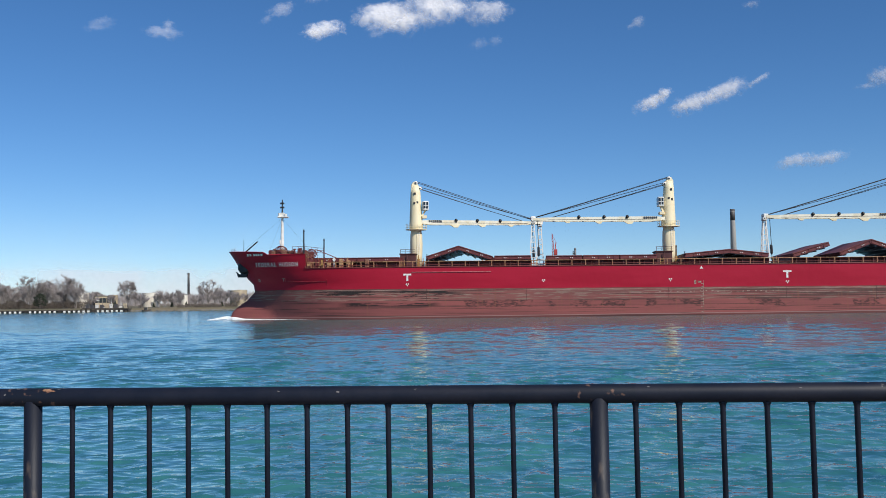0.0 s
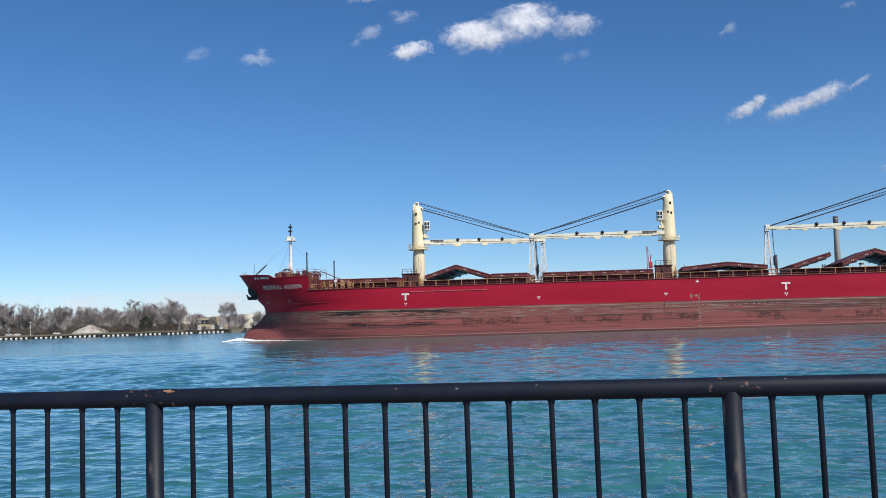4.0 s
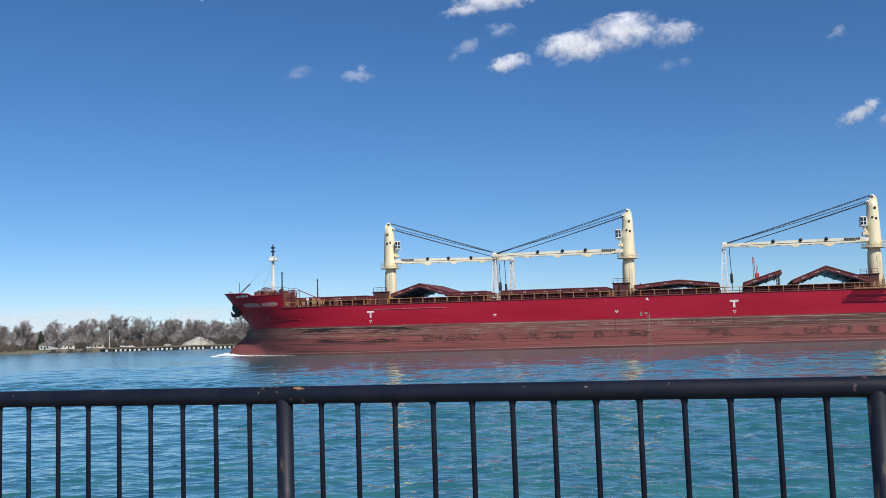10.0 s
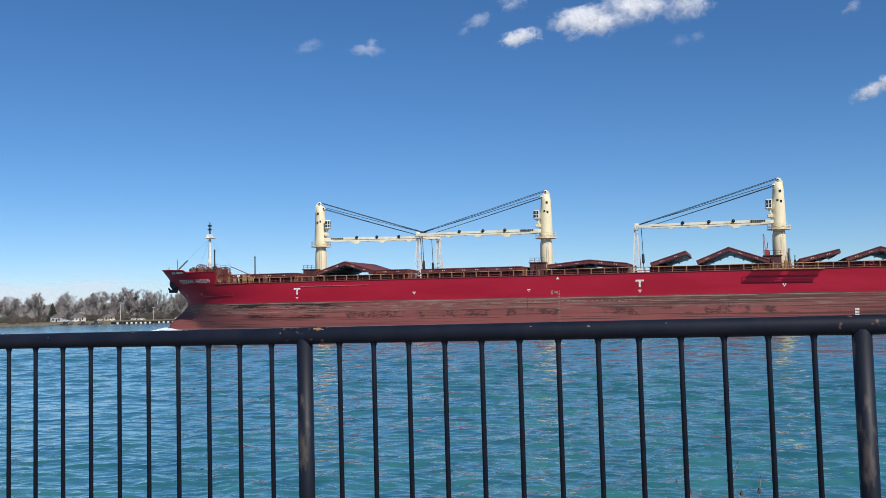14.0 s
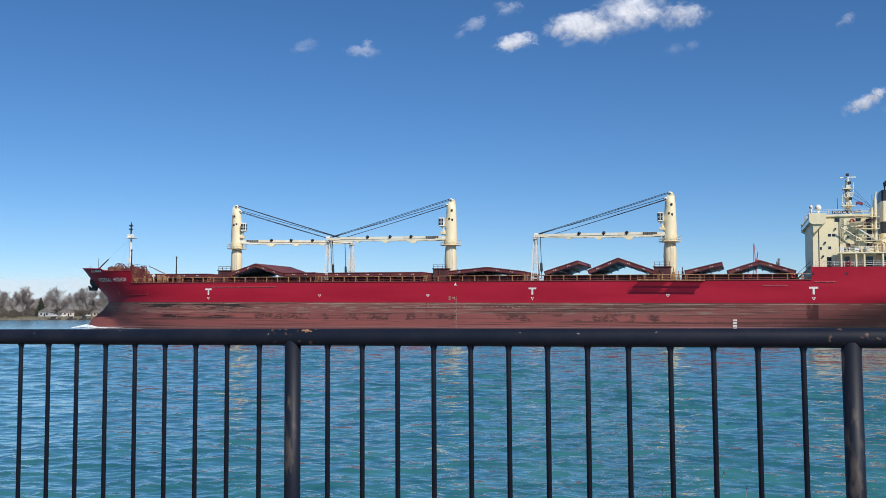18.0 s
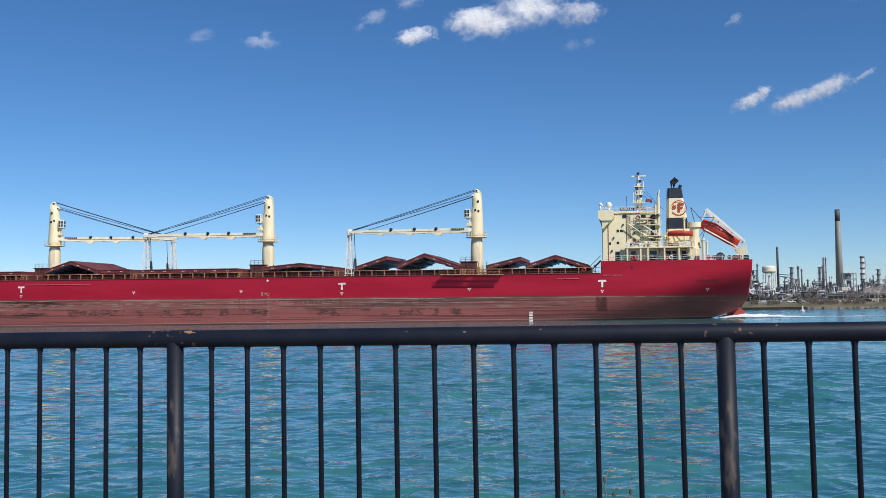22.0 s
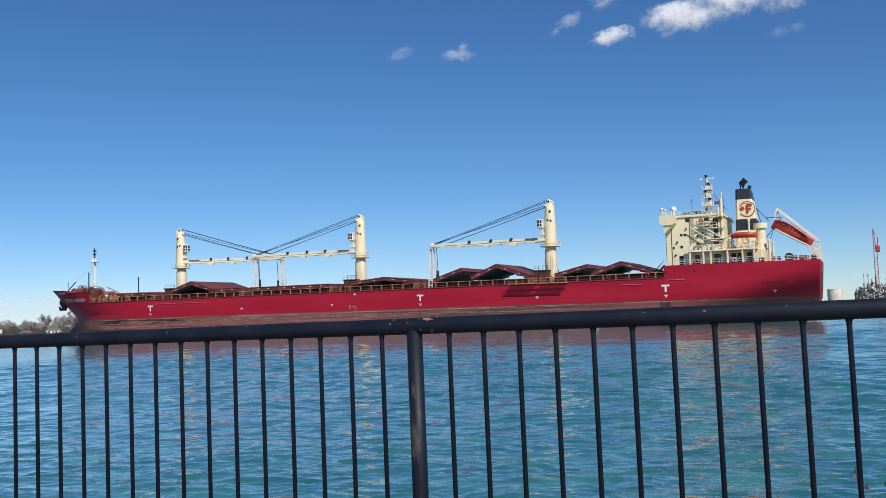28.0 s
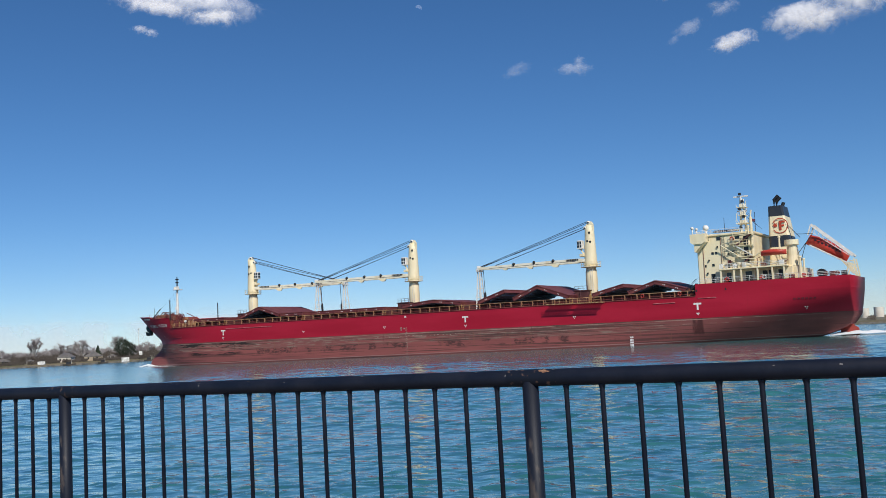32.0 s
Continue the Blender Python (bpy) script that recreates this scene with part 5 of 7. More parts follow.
                row.append((length * (u - 0.5), w * math.cos(a), z))
            rows.append(row)
        return grid_mesh("boat", rows)

    ob = place("rescue_boat", boat_hull(4.9, 2.0, 0.75, 0.45), ORANGE, house, "orange rescue boat in its davit", smooth=True)
    ob.matrix_basis = pose(185.1, -10.7, 17.9)
    ob = place("free_fall_lifeboat", boat_hull(8.6, 2.9, 1.35, 1.25), ORANGE, ship, "orange free-fall lifeboat on its sloping ramp", smooth=True)
    tilt = pose(193.7, 0, 18.55, 0, 31, 0)
    ob.matrix_basis = tilt
    boat = ob
    bm = bmesh.new()
    for k in range(8):
        box(bm, -2.9 + 0.75 * k, -2.5 + 0.75 * k, -1.5, -1.36, 0.05, 0.4, 0.02)
    part("lifeboat_window", bm, DARK, boat)
    bm = bmesh.new()
    for y in (-1.75, 1.75):
        beam(bm, (190.9, y, 23.3), (198.4, y, 16.4), 0.3, 0.5)
        beam(bm, (190.4, y, 19.2), (197.4, y, 15.0), 0.2, 0.25)
        beam(bm, (190.9, y, 23.3), (190.2, y, 21.2), 0.2, 0.25)
    for f in (0.02, 0.35, 0.7, 0.98):
        beam(bm, (190.9 + 7.5 * f, -1.75, 23.3 - 6.9 * f), (190.9 + 7.5 * f, 1.75, 23.3 - 6.9 * f), 0.2, 0.3)
    part("launch_ramp", bm, WHITE, ship, "white sloping launch ramp")
    bm = bmesh.new()
    for k in range(9):
        x = 191.4 + 0.75 * k
        beam(bm, (x, -1.75, 22.6 - 0.69 * k), (x + 0.25, -1.75, 21.3 - 0.60 * k), 0.09, 0.09)
    beam(bm, (191.2, -1.75, 21.6), (197.8, -1.75, 16.4), 0.1, 0.12)
    part("ramp_rail", bm, WHITE, ship)
    for y in (-1.75, 1.75):
        bm = bmesh.new()
        for p, q in (((197.6, y, 15.2), (198.7, y, 12.4)), ((196.0, y, 16.0), (198.2, y, 12.9)), ((197.6, y, 15.2), (196.6, y, 12.4)), ((198.4, y, 15.9), (198.9, y, 12.4))):
            beam(bm, p, q, 0.24, 0.24)
        for k in range(5):
            beam(bm, (197.2 + 0.25 * k, y, 15.6 - 0.7 * k), (198.5 + 0.1 * k, y, 15.4 - 0.7 * k), 0.12, 0.12)
        part("ramp_trestle", bm, CREAM, ship)
    # poop fittings
    bm = bmesh.new()
    tube(bm, [(193.0, -6.8, POOP + 0.8), (193.0, -5.0, POOP + 0.8)], 0.85, 16)
    part("mooring_reel", bm, DARK, ship, smooth=False)
    random.seed(8)
    for s in (175.4, 182.6, 186.4, 188.2, 190.4, 191.4, 194.4, 195.5, 196.4, 197.6):
        bm = bmesh.new()
        if random.random() < 0.6:
            tube(bm, [(0, -0.2, 0.5), (0, 0.2, 0.5)], 0.42, 12)
        else:
            box(bm, -0.5, 0.5, -0.4, 0.4, 0, 0.85, 0.06)
        ob = part("poop_fitting", bm, random.choice((ORANGE, DECK_RED, DARK, DECK_RED)), ship)
        ob.location = (s, -half_beam(s, POOP) + 0.75, POOP)
    for s in (174.5, 179.0, 186.0):
        bm = bmesh.new()
        box(bm, s, s + random.uniform(0.5, 1.0), -11.3, -10.6, 15.15, 16.1, 0.05)
        sub("liferaft_canister", bm, WHITE)
    # open stairs and landings down the after part of the house
    for k, z in enumerate((15.2, 17.4, 19.6, 21.8)):
        bm = bmesh.new()
        box(bm, 177.4, 181.6, -11.0, -10.3, z - 0.12, z, 0.02)
        for x in (177.5, 178.8, 180.1, 181.5):
            tube(bm, [(x, -10.95, z), (x, -10.95, z + 1.0)], 0.045, 5)
        for h in (0.5, 1.0):
            tube(bm, [(177.5, -10.95, z + h), (181.5, -10.95, z + h)], 0.04, 5)
        sub("landing", bm, CREAM)
        if k < 3:
            a, b = ((177.9, 181.1), (181.1, 177.9))[k % 2]
            bm = bmesh.new()
            for y in (-10.9, -10.4):
                beam(bm, (a, y, z), (b, y, z + 2.2), 0.08, 0.22)
            for j in range(8):
                x = a + (b - a) * (j + 0.5) / 8
                box(bm, x - 0.12, x + 0.12, -10.9, -10.4, z + 0.1 + 0.27 * j, z + 0.14 + 0.27 * j)
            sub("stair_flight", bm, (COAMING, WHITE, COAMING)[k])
            bm = bmesh.new()
            box(bm, 179.4, 180.3, -10.36, -10.3, z + 0.1, z + 1.9, 0.02)
            sub("door", bm, DARK)
    for s, r, z in ((182.2, 0.35, 17.2), (182.9, 0.28, 16.6), (189.6, 0.4, 16.4), (190.3, 0.3, 15.9), (186.0, 0.3, 20.6)):
        bm = bmesh.new()
        tube(bm, [(s, -9.0, POOP if s > 189 else 15.1), (s, -9.0, z), (s, -9.0, z + 0.02), (s, -9.0, z + 0.35)], [r * 0.6, r * 0.6, r, r * 0.8], 12)
        sub("mushroom_vent", bm, CREAM)
    # conduits, ladder and vents on the house side
    for s, z0, z1 in ((171.05, 12.5, 20.3), (174.7, 15.2, 21.9), (178.9, 15.2, 19.8), (180.7, 12.5, 20.0)):
        bm = bmesh.new()
        tube(bm, [(s, -9.68, z0), (s, -9.68, z1)], 0.06, 6)
        sub("conduit", bm, CREAM if s > 178 else RUSTY_GEAR)
    bm = bmesh.new()
    for x in (175.05, 175.45):
        tube(bm, [(x, -9.75, 16.9), (x, -9.75, 21.8)], 0.03, 5)
    for k in range(14):
        tube(bm, [(175.05, -9.75, 17.0 + 0.35 * k), (175.45, -9.75, 17.0 + 0.35 * k)], 0.025, 4)
    sub("wall_ladder", bm, DARK)
    for s, h, w, z in ((172.0, 17.0, 0.3, 0.3), (173.9, 19.6, 0.25, 0.35), (176.0, 18.0, 0.35, 0.3), (179.4, 20.9, 0.5, 0.6), (180.2, 18.7, 0.4, 0.5), (171.6, 14.4, 0.3, 0.3), (178.3, 17.2, 0.4, 0.4)):
        bm = bmesh.new()
        box(bm, s, s + w, -9.95, -9.6, h, h + z, 0.03)
        sub("wall_box", bm, DARK if z < 0.4 else HATCH_RED)
    for h, x in ((23.9, 177.0), (26.1, 177.7), (27.8, 176.9), (29.3, 177.6), (30.9, 177.2)):
        bm = bmesh.new()
        box(bm, x - 0.28, x + 0.28, -1.35, -0.85, h, h + 0.5, 0.05)
        sub("mast_lantern", bm, DARK)
    for k in range(3):
        bm = bmesh.new()
        tube(bm, [(177.3, -0.6, 29.5 - 1.2 * k), (181.0 + 0.6 * k, -6.0, 24.0 - 0.5 * k)], 0.03, 4)
        sub("signal_halyard", bm, DARK)
    # stair from the main deck, lifebuoys on the rails, gear on the boat deck
    bm = bmesh.new()
    for y in (-10.6, -9.8):
        beam(bm, (166.9, y, DECK), (169.5, y, POOP + 0.2), 0.1, 0.3)
        beam(bm, (166.9, y, DECK + 1.0), (169.5, y, POOP + 1.2), 0.07, 0.07)
    for k in range(9):
        box(bm, 167.0 + 0.28 * k, 167.25 + 0.28 * k, -10.6, -9.8, DECK + 0.15 + 0.265 * k, DECK + 0.2 + 0.265 * k)
    sub("deck_stair", bm, DARK)
    for s, h, y in ((158.3, 10.75, -11.75), (166.2, 10.75, -11.75), (176.0, POOP + 0.6, -11.65), (183.2, POOP + 0.6, -11.62), (187.3, POOP + 0.6, -11.6)):
        bm = bmesh.new()
        tube(bm, [(s + 0.33 * math.cos(a), y, h + 0.33 * math.sin(a)) for a in [math.pi * k / 8 for k in range(17)]], 0.085, 6)
        sub("lifebuoy", bm, (ORANGE, WHITE)[int(s) % 2])
    random.seed(31)
    for k in range(15):
        s = 175.2 + 0.85 * k + random.uniform(-0.3, 0.3)
        z = random.uniform(0.5, 1.7)
        bm = bmesh.new()
        if k % 3 == 0:
            tube(bm, [(s - 0.4, -10.9, 15.6), (s + 0.4, -10.9, 15.6)], 0.36, 10)
            box(bm, s - 0.3, s + 0.3, -11.2, -10.6, 15.15, 15.4)
        elif k % 3 == 1:
            box(bm, s - 0.2, s + 0.2, -11.1, -10.7, 15.15, 15.15 + z, 0.04)
        else:
            tube(bm, [(s, -10.8, 15.15), (s, -10.8, 15.15 + z), (s + 0.5, -10.8, 15.3 + z)], 0.08, 6)
        sub("boat_deck_gear", bm, random.choice((WHITE, HATCH_RED, DARK, CREAM, RUSTY_GEAR)))
    bm = bmesh.new()
    box(bm, 175.9, 176.5, -9.72, -9.6, 16.3, 16.9, 0.02)
    sub("notice_board", bm, HATCH_RED)


build_house()


# ---- foam ----
def foam_material(name, scale, stretch, low, high):
    m = bpy.data.materials.new(name)
    m.use_nodes = True
    n, l = m.node_tree.nodes, m.node_tree.links
    b = n["Principled BSDF"]
    b.inputs["Base Color"].default_value, b.inputs["Roughness"].default_value = (0.82, 0.85, 0.86, 1), 0.7
    tc, mp, t, r = n.new("ShaderNodeTexCoord"), n.new("ShaderNodeMapping"), n.new("ShaderNodeTexNoise"), n.new("ShaderNodeValToRGB")
    at = n.new("ShaderNodeAttribute")
    at.attribute_name = "cover"
    mp.inputs["Scale"].default_value = stretch
    t.inputs["Scale"].default_value, t.inputs["Detail"].default_value = scale, 5
    add = n.new("ShaderNodeMath")
    add.operation = "ADD"
    l.new(tc.outputs["Object"], mp.inputs[0]), l.new(mp.outputs[0], t.inputs["Vector"]), l.new(t.outputs[0], add.inputs[0]), l.new(at.outputs["Fac"], add.inputs[1])
    r.color_ramp.elements[0].position, r.color_ramp.elements[1].position = low, high
    l.new(add.outputs[0], r.inputs[0]), l.new(r.outputs[0], b.inputs["Alpha"])
    return m


def foam_sheet(name, rows, covers, mat, label):
    """A ragged sheet of foam: rows of points, and how much foam lies on each."""
    me = grid_mesh(name, rows)
    at = me.attributes.new("cover", "FLOAT", "POINT")
    at.data.foreach_set("value", [c for r in covers for c in r])
    ob = place(name, me, mat, smooth=True)
    return tagged(ob, label, "foam")


def build_foam():
    noise_rows, covers = [], []
    for i in range(60):
        s = -5.5 + 27.5 * i / 59
        u = i / 59
        hb = half_beam(s, -0.7) if s > stem(-0.7) else 0.0
        crest = 0.62 * math.exp(-((s + 0.5) / 3.6) ** 2) + 0.34 * (1 - u) * min(1, u * 8)
        row, cov = [], []
        for j in range(9):
            w = j / 8
            y = -hb + 0.3 - (0.35 + 2.4 * min(1, u * 1.6 + 0.15) * (1 - 0.55 * u)) * w
            z = crest * math.sin(math.pi * (0.25 + 0.7 * w)) * (0.85 + 0.3 * noise.noise((s * 0.9, w * 3, 2))) + 0.02
            row.append((s, y, z - 0.858 + 0.00858 * s))
            cov.append(0.06 + 0.46 * math.sin(math.pi * (0.1 + 0.85 * w)) - 0.35 * u ** 2 - (0.4 if i == 0 else 0))
        noise_rows.append(row), covers.append(cov)
    bow = foam_sheet("bow_wave", noise_rows, covers, foam_material("bow_foam", 1.6, (0.5, 1, 1), 0.55, 0.72), "white foam curling off the ship's bow")
    rows, covers = [], []
    for i in range(90):
        s = 193 + 150 * (i / 89) ** 1.4
        u = (s - 193) / 150
        row, cov = [], []
        for j in range(15):
            w = j / 14 * 2 - 1
            width = 3.0 + 9 * u ** 0.6
            z = (0.5 * math.exp(-((s - 199) / 7) ** 2) + 0.18 * (1 - u)) * (1 - w * w) * (1 + 0.7 * noise.noise((s * 0.7, w * 2, 8))) + 0.05
            row.append((s, -1.0 + w * width, z - 0.858 + 0.00858 * s))
            ridge = math.exp(-((abs(w) - 0.62) / 0.22) ** 2)
            cov.append(0.08 + 0.16 * ridge + 0.26 * math.exp(-((s - 198) / 7) ** 2) - 0.20 * u - 0.3 * abs(w) ** 6)
        rows.append(row), covers.append(cov)
    wake = foam_sheet("stern_wake", rows, covers, foam_material("wake_foam", 1.3, (0.22, 1, 1), 0.60, 0.82), "streaks of white wake trailing behind the stern")
    return bow, wake


foam_things = build_foam()


# ---- trees ----
def twig_mesh(name, sticks, sides=3):
    """Many thin tapered sticks in one mesh: (start, end, radius at start, at end)."""
    verts, faces = [], []
    for p, q, r0, r1 in sticks:
        d = (q - p).normalized()
        side = d.cross(Vector((0.3, 0.2, 1)) if abs(d.z) < 0.95 else Vector((1, 0, 0.1))).normalized()
        up = side.cross(d)
        b = len(verts)
        for c, r in ((p, r0), (q, r1)):
            for k in range(sides):
                a = 2 * math.pi * k / sides
                verts.append(c + side * math.cos(a) * r + up * math.sin(a) * r)
        for k in range(sides):
            j = (k + 1) % sides
            faces.append((b + k, b + j, b + sides + j, b + sides + k))
    me = bpy.data.meshes.new(name)
    me.from_pydata(verts, [], faces)
    me.update()
    return me


def bare_tree(seed, height=20.0, spread=0.5, low=0.22):
    """Meshes of a leafless tree: trunk with its limbs, and a rounded crown of fine twigs."""
    rnd = random.Random(seed)
    wood, twigs = [], []
    h = height
    centre, rx, rz = Vector((0, 0, h * (0.5 + low * 0.6))), h * spread * 0.62, h * (0.5 - low * 0.6)
    lumps = [Vector((rnd.uniform(-1, 1), rnd.uniform(-1, 1), rnd.uniform(-0.4, 1))).normalized() for _ in range(9)]

    def reach(d):
        """How far the crown goes in a direction; lumpy, flatter below."""
        k = 0.74 + 0.30 * max(d.dot(v) ** 5 if d.dot(v) > 0 else 0 for v in lumps)
        return Vector((d.x * rx * k, d.y * rx * k, d.z * rz * k * (1.0 if d.z > 0 else 0.75)))

    def limb(p, q, r, n, wob, store):
        prev = p
        for k in range(1, n + 1):
            f = k / n
            e = p.lerp(q, f) + Vector((rnd.uniform(-1, 1), rnd.uniform(-1, 1), rnd.uniform(0, 1))) * wob * math.sin(math.pi * f)
            store.append((prev, e, r * (1 - 0.75 * (k - 1) / n), r * (1 - 0.75 * f)))
            prev = e

    fork = Vector((rnd.uniform(-0.3, 0.3), rnd.uniform(-0.3, 0.3), h * low))
    wood.append((Vector((0, 0, -0.5)), fork, h * 0.020, h * 0.016))
    for k in range(13):
        a = 2.4 * k + rnd.uniform(-0.4, 0.4)
        d = Vector((math.cos(a), math.sin(a), rnd.uniform(-0.15, 1.6))).normalized()
        tip = centre + reach(d) * rnd.uniform(0.75, 0.98)
        start = Vector((0, 0, h * (low + 0.16 * rnd.random())))
        limb(start, tip, h * 0.0085, 4, h * 0.035, wood)
        for j in range(9):
            f = rnd.uniform(0.35, 0.95)
            p = start.lerp(tip, f)
            d2 = (d + Vector((rnd.uniform(-1, 1), rnd.uniform(-1, 1), rnd.uniform(-0.3, 0.9))) * 0.9).normalized()
            q = centre + reach(d2) * rnd.uniform(0.7, 1.0)
            q = p.lerp(q, rnd.uniform(0.35, 0.8))
            limb(p, q, h * 0.0036, 3, h * 0.015, wood)
            for _ in range(22):
                p3 = p.lerp(q, rnd.uniform(0.3, 1.0))
                out = (p3 - centre).normalized()
                d3 = (out + Vector((rnd.uniform(-1, 1), rnd.uniform(-1, 1), rnd.uniform(-0.4, 1.1)))).normalized()
                q3 = p3 + d3 * h * rnd.uniform(0.035, 0.095)
                twigs.append((p3, q3, 0.034, 0.02))
                m = p3.lerp(q3, 0.5)
                twigs.append((m, m + (d3 + Vector((rnd.uniform(-1, 1), rnd.uniform(-1, 1), rnd.uniform(-0.3, 0.8)))).normalized() * h * 0.04, 0.026, 0.016))
    return twig_mesh("trunk", wood, 5), twig_mesh("crown", twigs, 3)


def evergreen(seed, height=14.0, width=0.34):
    rnd = random.Random(seed)
    wood, needles = [(Vector((0, 0, -0.5)), Vector((0, 0, height)), 0.28, 0.04)], []
    for k in range(900):
        u = rnd.random() ** 0.8
        z = height * (0.08 + 0.92 * u)
        r = height * width * (1 - u) ** 0.75 * rnd.uniform(0.35, 1.0) * (1 + 0.25 * math.sin(k * 0.7))
        a = rnd.uniform(0, 2 * math.pi)
        p = Vector((math.cos(a) * r * 0.5, math.sin(a) * r * 0.5, z + 0.2))
        q = Vector((math.cos(a) * r, math.sin(a) * r, z - 0.25 * r + rnd.uniform(-0.2, 0.3)))
        needles.append((p, q, 0.30, 0.10))
    return twig_mesh("trunk", wood, 6), twig_mesh("crown", needles, 3)


random.seed(21)
BARE = [bare_tree(s, 20, sp, lo) for s, sp, lo in ((1, 0.66, 0.11), (2, 0.80, 0.08), (3, 0.56, 0.18), (4, 0.90, 0.06), (5, 0.70, 0.14))]


def round_pine(seed, height=14.0):
    """A broad evergreen with a rounded, broken crown of needle clumps."""
    rnd = random.Random(seed)
    wood, needles = [(Vector((0, 0, -0.5)), Vector((0, 0, height * 0.8)), 0.32, 0.10)], []
    for k in range(26):
        a, z = 2.4 * k, height * (0.22 + 0.66 * k / 26)
        r = height * 0.40 * math.sin(math.pi * (0.22 + 0.70 * k / 26)) * rnd.uniform(0.55, 1.05)
        c = Vector((math.cos(a) * r, math.sin(a) * r, z))
        wood.append((Vector((0, 0, z - 1)), c, 0.10, 0.04))
        for _ in range(60):
            d = Vector((rnd.gauss(0, 1), rnd.gauss(0, 1), rnd.gauss(0.2, 0.7)))
            p = c + d * height * 0.045
            needles.append((p, p + d.normalized() * height * 0.05, 0.16, 0.05))
    return twig_mesh("trunk", wood, 6), twig_mesh("crown", needles, 3)


GREEN = [evergreen(7), round_pine(8), round_pine(9)]


def tree(az, d, height, variant, green=False, label=""):
    trunk, crown = (GREEN if green else BARE)[variant % (3 if green else 5)]
    base = 14.0 if green else 20.0
    z = far_height(d - shore_distance(az))
    t = thing("evergreen_tree" if green else "bare_tree", Matrix.Translation(polar(az, d, z)) @ pose(0, 0, 0, 0, 0, (az * 997) % 360), label or ("dark evergreen on the far bank" if green else "leafless grey-brown tree on the far bank"), "tree", "trees on the far bank")
    t.scale = (height / base,) * 3
    place("trunk", trunk, BARK, t)
    place("crown", crown, PINE if green else TWIG, t)
    return t


def far_height(off):
    return float(np.interp(off, (-2.5, 0, 2, 5, 14, 45, 140, 400, 1200), (-0.6, 0.35, 1.3, 1.75, 2.0, 2.2, 2.6, 3.6, 5.0)))


EYE = 3.5


def height_at(el, d, off):
    return EYE + d * math.tan(radians(el)) - far_height(off)


BRUSH = material("dry_brush", (0.12, 0.098, 0.08), 0.95, second=(0.08, 0.066, 0.053), scale=0.2)


def plant_trees():
    rnd = random.Random(4)
    k = 0
    for az, el in ((27.7, 1.3), (26.4, 1.7), (25.6, 1.45), (24.7, 1.8), (24.1, 1.3), (21.3, 1.48), (16.85, 1.42), (33.3, 1.7), (31.8, 1.6), (30.5, 1.4), (29.2, 1.45), (28.5, 1.35), (38.2, 1.5), (36.4, 1.58), (34.9, 1.52), (33.9, 1.5), (32.6, 1.6),
                   (51.2, 1.25), (50.0, 0.95), (49.4, 0.8), (48.8, 1.1), (45.4, 0.8), (52.6, 0.5), (53.6, 0.6), (39.4, 1.3), (40.6, 1.45), (42.0, 1.2), (43.4, 1.0), (44.3, 0.8), (46.9, 1.15), (-16.4, 1.3), (-17.0, 1.18), (-17.8, 1.0), (-19.4, 0.9)):
        d = shore_distance(az) + rnd.uniform(40, 70)
        tree(az, d, height_at(el * 1.12, d, 55), k)
        k += 1
    az = 24.3
    while az < 56:
        d = shore_distance(az) + rnd.uniform(50, 120)
        el = rnd.uniform(0.85, 1.5) * (0.5 if az > 43 else 1)
        tree(az, d, height_at(el, d, 80), rnd.randint(0, 4))
        az += rnd.uniform(0.26, 0.48)
    for az in (23.0, 20.9, 20.5, 19.6, 19.3, 19.0, 18.8, 18.5, 17.6, 17.2, 16.5, 16.2, 15.4, 14.2, 13.6):
        d = shore_distance(az) + rnd.uniform(25, 70)
        tree(az, d, height_at(rnd.uniform(0.6, 0.98), d, 50), rnd.randint(0, 4))
    # thin trees standing before the tanks
    for az, el in ((24.05, 1.25), (23.35, 0.95), (22.2, 0.75), (20.6, 0.72), (19.6, 0.8), (18.5, 0.75), (15.9, 0.95), (15.3, 0.8), (14.8, 0.7)):
        d = shore_distance(az) + rnd.uniform(12, 22)
        tree(az, d, height_at(el, d, 17), rnd.randint(0, 4))
    for az in (-9.6, -10.3, -11.0, -12.1, -14.2, -14.6, -15.0, -12.6, -11.6):
        d = shore_distance(az) + rnd.uniform(30, 60)
        tree(az, d, height_at(rnd.uniform(0.35, 0.6), d, 45), rnd.randint(0, 4))
    for az, el, v in ((37.3, 0.92, 0), (46.6, 1.1, 1), (46.3, 0.9, 1), (47.95, 0.72, 0), (25.9, 0.8, 1), (-7.3, 0.42, 1), (-7.75, 0.58, 2), (-8.2, 0.62, 1), (-8.6, 0.66, 2), (-9.0, 0.5, 1), (-9.3, 0.4, 2), (22.0, 0.35, 0), (19.9, 0.15, 0), (18.9, 0.2, 0), (18.1, 0.2, 0), (16.1, 0.2, 0)):
        d = shore_distance(az) + rnd.uniform(22, 40)
        tree(az, d, height_at(el, d, 30), v, True)
    # brush at the water's edge
    sticks = []
    for i in range(30000):
        az = rnd.uniform(38.5, 57) if i < 16000 else rnd.uniform(-22, 21)
        d = shore_distance(az) + rnd.uniform(2.5, 19)
        if noise.noise((az * 2.3, 1.5, 7)) < (-0.25 if az > 38 else 0.05):
            continue
        top = (1.5 + 1.5 * noise.noise((az * 3.1, 0, 2))) * (0.6 if az > 38 else 0.8)
        p = polar(az, d, far_height(d - shore_distance(az)) + max(0.4, top) * rnd.random())
        sticks.append((p, p + Vector((rnd.uniform(-0.8, 0.8), rnd.uniform(-0.5, 0.5), rnd.uniform(0.3, 1.4))), 0.09, 0.04))
